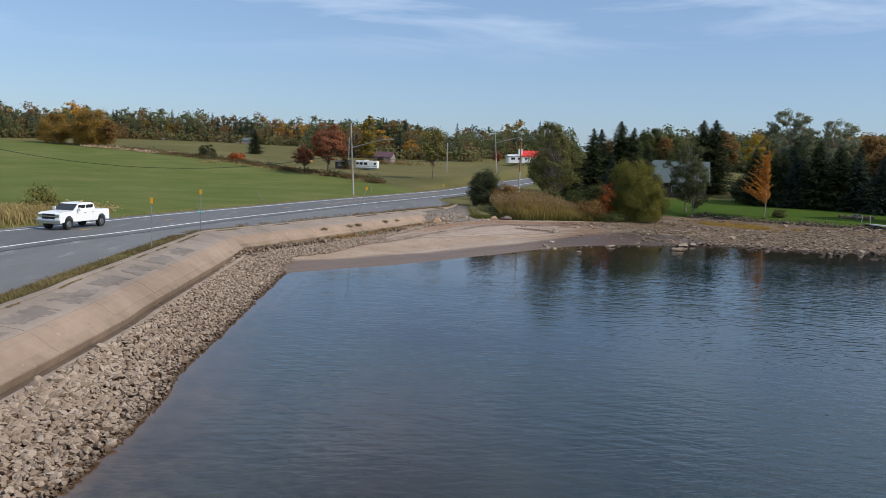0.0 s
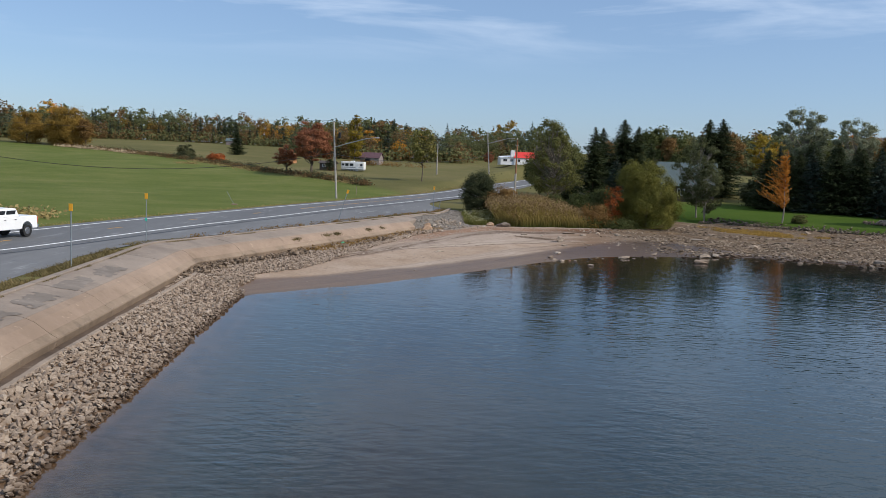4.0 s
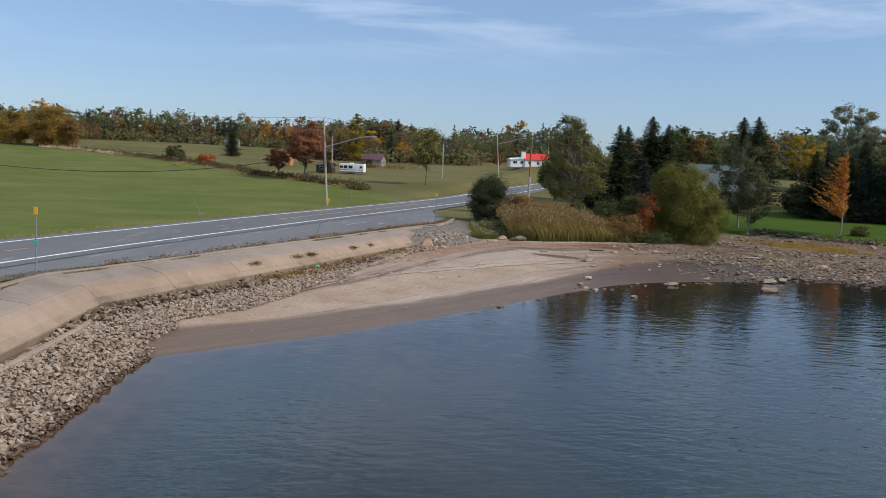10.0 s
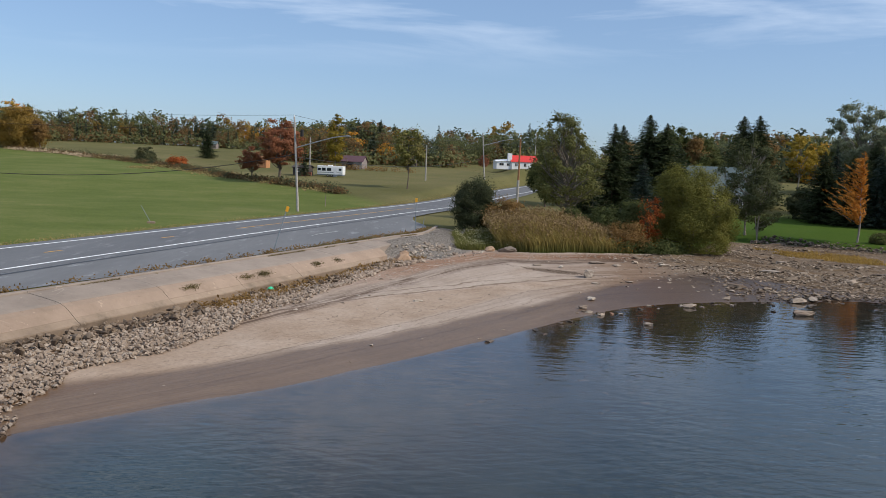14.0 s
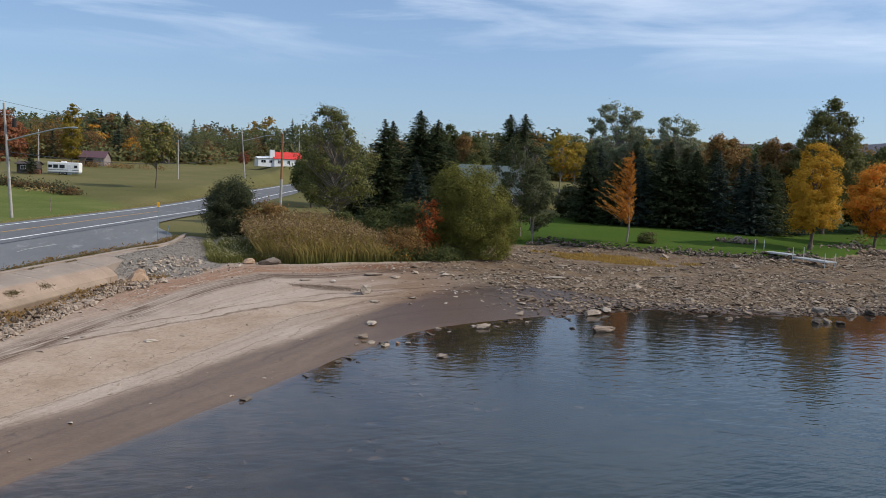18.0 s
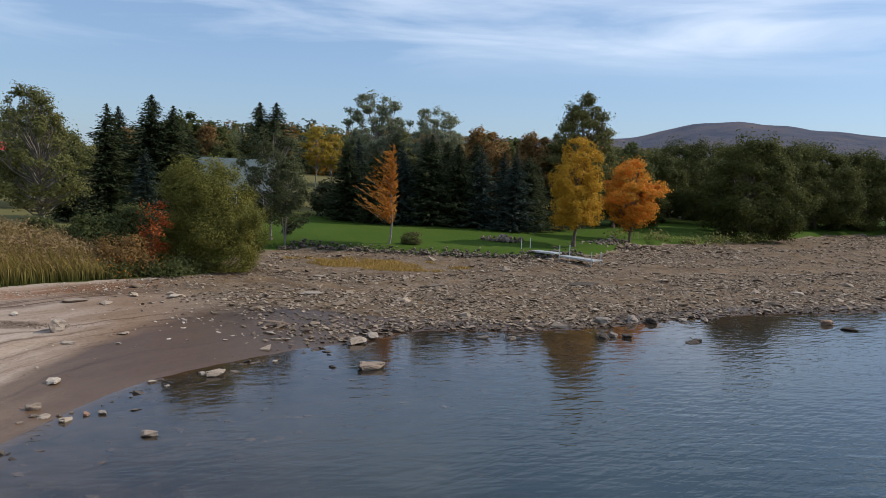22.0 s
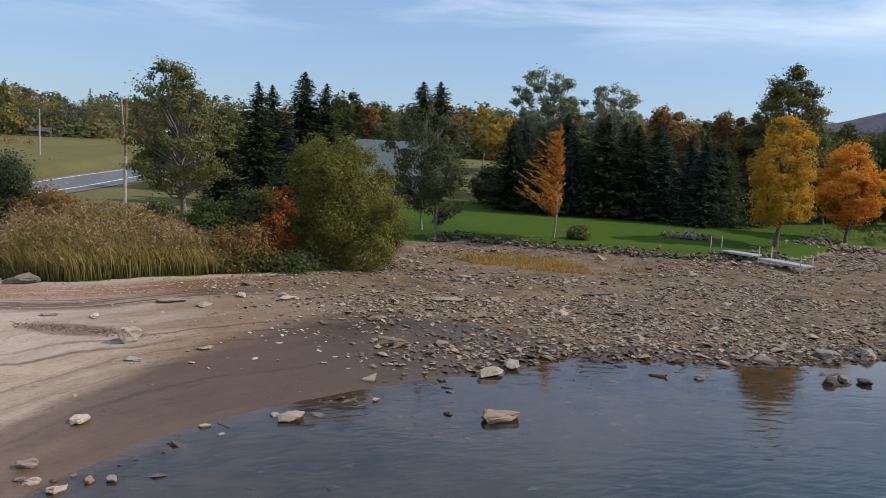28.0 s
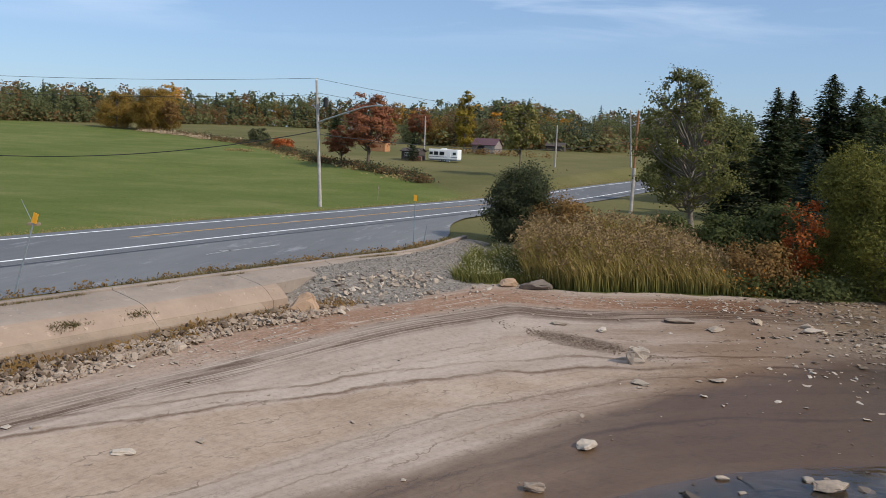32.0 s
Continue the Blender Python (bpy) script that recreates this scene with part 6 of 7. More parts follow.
low_shrubs("hedge_shrubs", "low rust-brown shrubs along the field edge", HEDGE_MID, 0.9, 1.3, 0.9, M_HEDGE, 0.2, RW, 120)
low_shrubs("hedge_grass", "pale dry grass along the field edge", HEDGE_MID + np.array([-1.5, 2.5]), 1.1, 3.0, 0.5, M_DRY, 0.22, RW, 50)
low_shrubs("hedge_thicket", "dark thicket along the field edge", HEDGE_MID[4:], 5.5, 1.5, 1.3, M_DARK, 0.18, RW, 120)
low_shrubs("woodland_understory", "olive undergrowth along the woodland edge", EDGE_LINE, 3.0, 4.5, 4.6, M_WOODGREEN, 0.7, RW, 80)
low_shrubs("woodland_brush", "brown brush along the woodland edge", EDGE_LINE + np.array([0.0, 3.0]), 5.0, 4.0, 3.6, M_WOODRUST, 0.6, RW, 70)
low_shrubs("hedge_straw", "tall pale straw on the bare strip between the fields", [(-120, 285), (-110, 280), (-98, 272), (-88, 264)], 0.8, 3.0, 0.6, M_STRAW, 0.3, RW, 120)
low_shrubs("corner_scrub", "brown dry scrub where the field meets the road", [(-42, 62), (-38.5, 72), (-36.8, 77), (-34.5, 83)], 0.7, 1.5, 0.8, M_DRY, 0.2, RW, 110)
low_shrubs("field_tuft", "pale dry tuft of weeds in the green field", [(-64.5, 222), (-60.5, 221)], 0.8, 1.2, 0.5, M_DRY, 0.22, RW, 40)
low_shrubs("reed_undergrowth", "dark green undergrowth between reeds and willow", [(18.6, 111.6), (20.6, 111.8), (22.4, 111.9), (24.2, 112.4)], 0.4, 0.9, 1.0, M_GREEN, 0.12, RW, 260)
low_shrubs("orange_undergrowth", "orange and yellow leaves among the undergrowth", [(17.6, 111.7), (19.2, 111.8), (21.6, 112.4)], 0.5, 0.8, 1.2, M_LARCH, 0.10, RW, 90)
low_shrubs("barn_weeds", "brown weeds in front of the barn", [(-26, 258), (-14, 256), (-4, 255)], 1.5, 1.8, 1.3, M_RUST, 0.2, RW, 100)
low_shrubs("shore_scrub", "low green and brown scrub under the far willows", [(84, 128.5), (92, 128), (100, 127), (112, 127)], 1.2, 1.4, 1.1, M_WEED, 0.2, RW, 60)


# grass blades: reeds, verges and tufts
def blades(name, label, x, y, z, hgt, wid, mat, r, lean=0.18, category="grass", bend=0.35, way=(-1.0, 0.2)):
    n = len(x)
    a = r.rand(n) * 6.28
    side = np.stack([np.cos(a), np.sin(a), np.zeros(n)], 1) * (wid / 2)[:, None]
    tilt = np.stack([r.normal(size=n) * lean + way[0] * lean * 0.7, r.normal(size=n) * lean + way[1] * lean * 0.7, np.ones(n)], 1)
    b0 = np.stack([x, y, z], 1)
    mid = b0 + tilt * (hgt * 0.55)[:, None]
    tip = mid + (tilt + np.stack([r.normal(size=n) * bend + way[0] * bend, r.normal(size=n) * bend + way[1] * bend, -0.15 * np.ones(n)], 1)) * (hgt * 0.45)[:, None]
    v = np.stack([b0 - side, b0 + side, mid + side * 0.8, mid - side * 0.8, tip], 1).reshape(-1, 3)
    k = np.arange(n)[:, None] * 5
    me = mesh_of(name, v, [k + np.array([[0, 1, 2, 3]]), k + np.array([[3, 2, 4]])], mat)
    me.attributes.new("tip", "FLOAT", "POINT").data.foreach_set("value", np.tile(np.array([0.0, 0.0, 0.75, 0.75, 1.0], dtype=np.float32), n))
    tagged(new(name, me), label, category, kind="stuff")
    return tip


def in_reeds(x, y, h, mk):
    du, us, _ = to_line(x, y, UPPER_L)
    return (us > -0.2) & (du < 7.5 - 3.0 * ss(x, 16, 21)) & (x > 7.2) & (x < 19.0 + 0.8 * wob(x, y, 1.5)) & (y < 119)


RG = np.random.RandomState(8)
x, y, h, mk = lay(42000, 5, 23, 107, 121, in_reeds, RG)
front = np.clip(to_line(x, y, UPPER_L)[0] / 1.5, 0, 1)
hg = (1.5 + 1.1 * RG.rand(len(x))) * (0.75 + 0.35 * front) * (0.85 + 0.3 * wob(x, y, 2.5)) * (1 - 0.3 * ss(x, 14, 19))
tips = blades("reeds", "tall golden-green reeds along the beach", x, y, h - 0.05, hg, 0.035 + 0.03 * RG.rand(len(x)), M_REED, RG, 0.10, "reeds")
sel = RG.rand(len(tips)) < 0.17 * front + 0.02
pl = np.repeat(tips[sel], 6, 0) + RG.normal(size=(sel.sum() * 6, 3)) * np.array([0.06, 0.06, 0.13])
v, f = leaves(pl, 0.09, RG, 2.2, 0, 0.2)
tagged(new("reed_plumes", mesh_of("reed_plumes", v, f, M_PLUME)), "brown feathery reed plumes", "reeds", kind="stuff")
# weeds with pale flowers left of the reeds
x, y, h, mk = lay(9000, 3.5, 9.5, 108.5, 116, lambda x, y, h, mk: (to_line(x, y, UPPER_L)[1] > 0) & (wob(x, y, 1.2) > 0.25), RG)
blades("weeds", "low green weeds with pale flowers beside the reeds", x, y, h - 0.03, 0.3 + 0.6 * RG.rand(len(x)), 0.025 + 0.025 * RG.rand(len(x)), M_WEED, RG, 0.3, "weeds")
fl = RG.rand(len(x)) < 0.25
v, f = leaves(np.stack([x, y, h + 0.45 + 0.4 * RG.rand(len(x))], 1)[fl], 0.06, RG, 1.1)
tagged(new("weed_flowers", mesh_of("weed_flowers", v, f, M_FLOWER)), "small pale yellow weed flowers", "weeds", kind="stuff")
M_VERGE = leaf_mat("verge_blade", [(0.15, (0.05, 0.043, 0.018)), (0.5, (0.115, 0.09, 0.038)), (0.9, (0.28, 0.21, 0.10))], 0.2)
# verge between shoulder and kerb
ku = RG.uniform(run_at(12), run_at(119), 30000)
ko = RG.rand(len(ku)) ** 1.3
vx, vy = np.interp(ku, krun, KERB[:, 0]), np.interp(ku, krun, KERB[:, 1])
vnx, vny = np.interp(ku, krun, kn[:, 0]), np.interp(ku, krun, kn[:, 1])
wv_ = 0.05 + (1.1 - 0.55 * ss(vy, 62, 76)) * ko
ok = wob(vx, vy, 2.2) + 0.4 * ss(62 - vy, 0, 10) + 0.2 * ss(vy, 92, 104) > 0.52
vx, vy = (vx - vnx * wv_)[ok], (vy - vny * wv_)[ok]
blades("verge_grass", "patchy dry grass between shoulder and kerb", vx, vy, np.full(len(vx), 2.05), (0.05 + 0.22 * RG.rand(len(vx)) ** 2) * (1 - 0.5 * ss(vy, 60, 70) * ss(100 - vy, 0, 8)), 0.018 + 0.02 * RG.rand(len(vx)), M_VERGE, RG, 0.5)
near_kerb = (KERB[:, 1] > 70) & (KERB[:, 1] < 117)
low_shrubs("verge_weeds", "brown and yellow weeds along the kerb", (KERB - kn * 0.5)[near_kerb], 0.55, 0.4, 0.26, M_RUST, 0.07, RW, 34)
near_lip = (UPPER[:, 1] > 76) & (UPPER[:, 1] < 98) & (UPPER[:, 0] < 2)
low_shrubs("dead_brush", "reddish-brown dead brush caught on top of the riprap", UPPER[near_lip], 0.5, 0.7, 0.3, M_RUST, 0.10, RW, 60)
# tufts in the joint between kerb and apron
ju = RG.uniform(run_at(14), run_at(111), 9000)
jx, jy = np.interp(ju, krun, KERB[:, 0]), np.interp(ju, krun, KERB[:, 1])
ok = wob(jx * 1.0, jy, 1.6) > 0.66
ju = ju[ok]
jo = 0.36 + np.abs(RG.normal(size=len(ju))) * 0.05
jx, jy = np.interp(ju, krun, KERB[:, 0]) + np.interp(ju, krun, kn[:, 0]) * jo, np.interp(ju, krun, KERB[:, 1]) + np.interp(ju, krun, kn[:, 1]) * jo
blades("joint_grass", "thin brown grass in the joint along the kerb", jx, jy, np.full(len(jx), 2.03), 0.06 + 0.10 * RG.rand(len(jx)) ** 2, 0.015 + 0.015 * RG.rand(len(jx)), M_VERGE, RG, 0.5)
# far verge along the field
rr = RG.uniform(60, 330, 16000)
ctr = np.stack([np.interp(rr, run, offset_line(RDENSE, LANE + 2.3)[:, 0]), np.interp(rr, run, offset_line(RDENSE, LANE + 2.3)[:, 1])], 1)
ctr += RG.normal(size=ctr.shape) * 0.55
gz, _ = land(ctr[:, 0], ctr[:, 1])
blades("roadside_grass", "dry tan grass along the field side of the road", ctr[:, 0], ctr[:, 1], gz, 0.05 + 0.14 * RG.rand(len(rr)) ** 2, 0.03 + 0.03 * RG.rand(len(rr)), M_DRY, RG, 0.5)
# weed clump where the field meets the road, near the bend
cx, cy = RG.normal(-36.5, 1.6, 2600), RG.normal(70.5, 3.4, 2600)
gz, _ = land(cx, cy)
blades("roadside_weeds", "tall dry weeds at the field corner", cx, cy, gz, 0.5 + 1.0 * RG.rand(2600), 0.06 + 0.05 * RG.rand(2600), M_DRY, RG, 0.3, "weeds")
# dead weeds caught under the concrete lip
x, y, h, mk = lay(30000, -11, 4, 76, 101, lambda x, y, h, mk: (to_line(x, y, UPPER_L)[0] < 0.8) & (wob(x, y, 1.4) > 0.36), RG)
blades("dead_weeds", "brown dead weeds at the foot of the concrete", x, y, np.maximum(h, 0.7), 0.12 + 0.36 * RG.rand(len(x)) ** 2, 0.025 + 0.025 * RG.rand(len(x)), M_RUST, RG, 0.55, "weeds")
# golden sedge standing in the shallow pool
x, y, h, mk = lay(26000, 33, 54, 108, 126, lambda x, y, h, mk: (to_line(x, y, UPPER_L)[1] < 0) & (to_line(x, y, UPPER_L)[0] > 1.2) & ((((x - 41.6) * 0.76 - (y - 117.4) * 0.65) / 8.0) ** 2 + (((x - 41.6) * 0.65 + (y - 117.4) * 0.76) / 4.2) ** 2 < 0.15 + 1.1 * wob(x, y, 1.5)), RG)
blades("pool_sedge", "short golden sedge in the shallow pool", x, y, h - 0.02, 0.12 + 0.25 * RG.rand(len(x)), 0.035 + 0.03 * RG.rand(len(x)), M_SEDGE, RG, 0.35, "sedge")

# dead plants rooted on the concrete face
for wy, wn_ in ((79.0, 260), (83.6, 240), (85.2, 420), (91.0, 260), (93.6, 180)):
    k0 = run_at(wy)
    su = k0 + RG.normal(size=wn_) * (0.2 + 0.25 * RG.rand())
    so = 2.95 + RG.normal(size=wn_) * 0.10
    fx = np.interp(su, krun, KERB[:, 0]) + np.interp(su, krun, kn[:, 0]) * so * 0.87
    fy = np.interp(su, krun, KERB[:, 1]) + np.interp(su, krun, kn[:, 1]) * so * 0.87
    blades("face_weeds", "low brown dead weeds on the concrete face", fx, fy, np.interp(so, [2.4, 2.75, 3.2, 3.6], [1.76, 1.63, 1.36, 1.14]), 0.02 + 0.07 * RG.rand(wn_), 0.02 + 0.02 * RG.rand(wn_), M_VERGE, RG, 0.9, "weeds")


# ---- poles, wires and markers ----
def utility_pole(x, y, z, h, mat, label, arm=None, arm_z=0.0, transformer=False, sleeve=False, lean=(0, 0)):
    ob = thing("utility_pole", label, "utility pole", pose(x, y, z), "utility poles")
    part("pole", rod((0, 0, -0.3), (lean[0], lean[1], h), 0.17, 0.11, 12), mat, ob)
    if sleeve:
        part("sleeve", rod((0, 0, 0), (lean[0] * 0.45, lean[1] * 0.45, h * 0.45), 0.185, 0.17, 12), M_POLE, ob, "grey weathered lower half")
    part("insulator", rod((lean[0], lean[1], h), (lean[0], lean[1], h + 0.25), 0.05, 0.03, 8), M_WHITE, ob)
    part("bracket", box((0.5, 0.08, 0.1), (lean[0] * 0.9, lean[1] * 0.9, h * 0.9), bevel=0.01), M_STEEL, ob)
    if arm:
        v, f = tube([(lean[0] * arm_z / h, lean[1] * arm_z / h, arm_z), (0.35 * arm[0], 0.35 * arm[1], arm_z + 0.75), (0.75 * arm[0], 0.75 * arm[1], arm_z + 1.4), (arm[0], arm[1], arm_z + 1.6)], [0.075, 0.07, 0.06, 0.055], 8)
        a = part("lamp_arm", mesh_of("lamp_arm", v, f, M_STEEL, True), None, ob, "long galvanised street lamp arm")
        bm = bmesh.new()
        bmesh.ops.create_uvsphere(bm, u_segments=12, v_segments=8, radius=1, matrix=Matrix.Translation((arm[0] * 1.05, arm[1] * 1.05, arm_z + 1.58)) @ Matrix.Rotation(math.atan2(arm[1], arm[0]), 4, "Z") @ Matrix.Diagonal((0.42, 0.17, 0.11, 1)))
        part("lamp_head", bm, M_STEEL, a)
    if transformer:
        bm = rod((0.32, -0.2, h - 2.4), (0.32, -0.2, h - 1.6), 0.2, None, 14)
        add_rod(bm, (0.32, -0.2, h - 1.6), (0.32, -0.2, h - 1.5), 0.2, 0.06, 14)
        add_box(bm, (0.3, 0.08, 0.08), (0.16, -0.1, h - 1.8))
        part("transformer", bm, M_BLACK, ob, "dark cylindrical transformer can")
    return ob


utility_pole(-15.2, 139.2, 2.1, 11.5, M_POLE, "grey wooden utility pole with street lamp arm and transformer", (5.9, -2.6), 7.7, True, lean=(-0.7, 0.1))
utility_pole(14.3, 236, ground_at(14.3, 236), 11.2, M_POLE, "leaning grey utility pole with long lamp arm", (5.6, -2.4), 8.2, lean=(-0.9, 0.1))
utility_pole(13.3, 152, ground_at(13.3, 152), 10.4, M_POLE_BROWN, "brown utility pole spliced to a grey lower half", sleeve=True, lean=(0.1, 0))
utility_pole(-26.8, 231, ground_at(-26.8, 231), 8.2, M_POLE, "short grey utility pole beside the caravan")
utility_pole(0.2, 223, ground_at(0.2, 223), 7.6, M_POLE, "thin grey pole on the roadside meadow")
utility_pole(-75, 128, ground_at(-75, 128), 11.4, M_POLE, "grey wooden utility pole in the field")
utility_pole(38, 330, ground_at(38, 330), 11, M_POLE, "distant grey utility pole beside the road")


def wire(a, b, sag, r=0.018, label="thin overhead power wire"):
    u = np.linspace(0, 1, 24)[:, None]
    p = np.array(a) * (1 - u) + np.array(b) * u - np.array([0, 0, 1]) * sag * 4 * u * (1 - u)
    v, f = tube(p, np.full(24, r), 5)
    tagged(new("overhead_wire", mesh_of("overhead_wire", v, f, M_WIRE, True)), label, "wire", "overhead wires")


wire((-75, 128, 13.6), (-15.9, 139.3, 13.8), 0.9)
wire((-75, 128, 12.1), (-15.8, 139.3, 12.3), 1.0)
wire((-75, 128, 8.8), (-15.7, 139.3, 9.0), 3.45, 0.04, "thick black sagging telephone cable")
wire((-16.05, 139.3, 13.8), (13.4, 236.1, 14.9), 1.2)
wire((-15.95, 139.3, 12.5), (13.5, 236.1, 13.6), 1.3)
wire((-15.7, 139.3, 8.7), (13.7, 236, 10.6), 1.6, 0.035, "black sagging telephone cable")
wire((13.4, 236.1, 14.9), (38, 330, 19), 1.2)
wire((-15.85, 139.3, 10.8), (-26.8, 231, 12.6), 1.5)
wire((13.4, 236.1, 12.8), (0.2, 223, 12.3), 0.3)
wire((13.5, 236, 13.4), (13.4, 152, 12.4), 0.8)


def delineator(x, y, z, h, lean=(0, 0), teal=False, label="grey snow marker post with amber plate"):
    ob = thing("marker_post", label, "marker post", pose(x, y, z), "marker posts")
    part("post", rod((0, 0, -0.2), (lean[0], lean[1], h - 0.05), 0.04, 0.03, 8), M_POST, ob)
    m = Matrix.Translation((lean[0], lean[1], h)) @ Matrix.Rotation(math.atan2(lean[0], h), 4, "Y")
    part("plate", add_box(bmesh.new(), (0.2, 0.03, 0.38), (lean[0], lean[1] - 0.03, h - 0.18), Matrix.Rotation(math.atan2(lean[0], h), 4, "Y"), 0.008), M_AMBER, ob, "amber reflector plate")
    if teal:
        part("tag", box((0.16, 0.03, 0.22), (0, -0.05, h * 0.47), bevel=0.005), M_TEAL, ob, "small teal tag")
    return ob


delineator(-18.75, 53.5, 2.0, 3.3)
delineator(-19.5, 66.9, 2.0, 3.3, teal=True, label="grey snow marker post with amber plate and teal tag")
delineator(-9.5, 91.3, 2.0, 3.15, (0.95, 0.1), label="leaning grey snow marker post with amber plate")
delineator(-0.25, 114.9, 2.05, 3.05)
ob = thing("short_stake", "short leaning grey steel stake", "stake", pose(0.35, 114.8, 2.0))
part("post", rod((0, 0, -0.2), (0.22, 0, 1.3), 0.035, 0.03, 8), M_POST, ob)
ob = thing("leaning_sign_post", "thin leaning steel post with concrete foot at the field", "post", pose(-24.2, 111.5, ground_at(-24.2, 111.5)))
part("post", rod((0, 0, 0), (-0.95, 0.1, 1.6), 0.025, 0.02, 8), M_POST, ob)
part("foot", box((0.7, 0.5, 0.24), (0, 0, 0.05), Matrix.Rotation(0.2, 4, "Z"), 0.06), M_FOOT, ob, "half-buried concrete foot")
ob = thing("field_stake", "short dark wooden stake in the field", "stake", pose(-13.4, 152, ground_at(-13.4, 152)))
part("post", rod((0, 0, -0.2), (0.05, 0, 1.5), 0.06, 0.05, 8), M_WOOD, ob)


# ---- buildings ----
def gable_house(name, label, category, x, y, turn, w, d, wall_h, rise, m_wall, m_roof, over=0.35, ribs=0, z=None, wall_extra=0.6):
    """A house with its ridge along x: walls, two roof slabs, and the empty to hang windows on."""
    ob = thing(name, label, category, pose(x, y, ground_at(x, y) if z is None else z, 0, 0, turn))
    bm = bmesh.new()
    p = [(-d / 2, -wall_extra), (d / 2, -wall_extra), (d / 2, wall_h), (0, wall_h + rise), (-d / 2, wall_h)]
    ends = [[bm.verts.new((s * w / 2, a, b)) for a, b in p] for s in (-1, 1)]
    bm.faces.new(ends[0][::-1]), bm.faces.new(ends[1])
    for i in range(5):
        j = (i + 1) % 5
        bm.faces.new((ends[0][i], ends[0][j], ends[1][j], ends[1][i]))
    bmesh.ops.recalc_face_normals(bm, faces=bm.faces)
    part("wall", bm, m_wall, ob)
    ang, run_l = math.atan2(rise, d / 2), math.hypot(rise, d / 2) + over
    for s in (-1, 1):
        mid = (0, s * math.cos(ang) * run_l / 2, wall_h + rise - math.sin(ang) * run_l / 2 + 0.08)
        rf = part("roof", box((w + 2 * over, run_l, 0.1), mid, Matrix.Rotation(-s * ang, 4, "X"), 0.015), m_roof, ob)
        for k in range(ribs):
            rx = -w / 2 - over + (k + 0.5) * (w + 2 * over) / ribs
            part("rib", box((0.05, run_l, 0.05), (rx, mid[1], mid[2] + 0.07), Matrix.Rotation(-s * ang, 4, "X")), m_roof, rf)
    return ob


def window(ob, cx, face_y, cz, w, h, name="window"):
    """A window on the wall that faces -y."""
    f = part(name, box((w + 0.16, 0.08, h + 0.16), (cx, face_y, cz), bevel=0.01), M_WHITE, ob)
    part("pane", box((w, 0.05, h), (cx, face_y - 0.03, cz)), M_DARKPANE, f, "dark window pane")
    part("mullion", box((0.05, 0.04, h), (cx, face_y - 0.07, cz)), M_WHITE, f)


red = gable_house("red_roofed_house", "white house with bright red metal roof across the road", "house", 31.2, 309, 8, 10, 8, 2.7, 2.3, M_SIDING, M_REDROOF, 0.4, 12)
red.scale = (0.85, 0.85, 0.85)
for cx in (-3.2, 0.2, 3.2):
    window(red, cx, -4.02, 1.5, 0.9, 1.1)
part("door", box((0.95, 0.08, 2.05), (1.7, -4.02, 1.0), bevel=0.01), M_WHITE, red)
wing = part("wing", box((6.2, 6.0, 2.9), (-7.6, -0.4, 1.1), bevel=0.02), M_SIDING, red, "low white side wing")
bm = bmesh.new()
vs = [bm.verts.new(p) for p in ((-11, -3.8, 2.5), (-4.4, -3.8, 2.9), (-4.4, 3, 2.9), (-11, 3, 2.5), (-11, -0.4, 3.1), (-4.4, -0.4, 3.7))]
for f in ((0, 1, 5, 4), (4, 5, 2, 3), (0, 4, 3), (1, 2, 5), (0, 3, 2, 1)):
    bm.faces.new([vs[i] for i in f])
part("wing_roof", bm, M_SIDING, red, "pale low roof over the side wing")
window(red, -8.8, -3.42, 1.5, 1.6, 0.9)
window(red, -6.2, -3.42, 1.5, 0.9, 0.9)
part("chimney", box((1.6, 1.2, 4.6), (-5.6, -2.8, 3.4), bevel=0.04), M_SIDING, red, "broad white painted chimney")

grey = gable_house("grey_roofed_house", "house with ribbed grey metal roof behind the willow", "house", 45.2, 165.5, -14, 11.5, 9.5, 2.9, 3.9, M_DARKWALL, M_GREYROOF, 0.6, 26)
for cx in (-3.5, 0, 3.5):
    window(grey, cx, -4.78, 1.5, 1.1, 1.1)
part("door", box((1.0, 0.08, 2.05), (1.9, -4.78, 1.0), bevel=0.01), M_WOOD, grey)

barn = gable_house("old_barn", "half-collapsed grey barn with maroon roof", "barn", -19.6, 267, -12, 5.8, 5.0, 1.9, 1.5, M_GREYBOARD, M_PURPLEROOF, 0.3)
for k in range(7):
    part("board", box((0.22, 0.06, 1.8), (0.7 + k * 0.32, -2.56 - 0.02 * (k % 2), 0.9), Matrix.Rotation((k - 3) * 0.035, 4, "Y")), M_POLE, barn)
# a black panel on the solid wall imitates the unlit inside of a doorway
part("doorway_shade", box((1.8, 0.05, 1.6), (-0.7, -2.53, 0.8)), M_BLACK, barn, "dark open doorway")
part("beam", box((0.2, 0.2, 2.6), (-1.6, -2.9, 1.1), Matrix.Rotation(0.5, 4, "Y")), M_WOOD, barn, "fallen leaning beam")

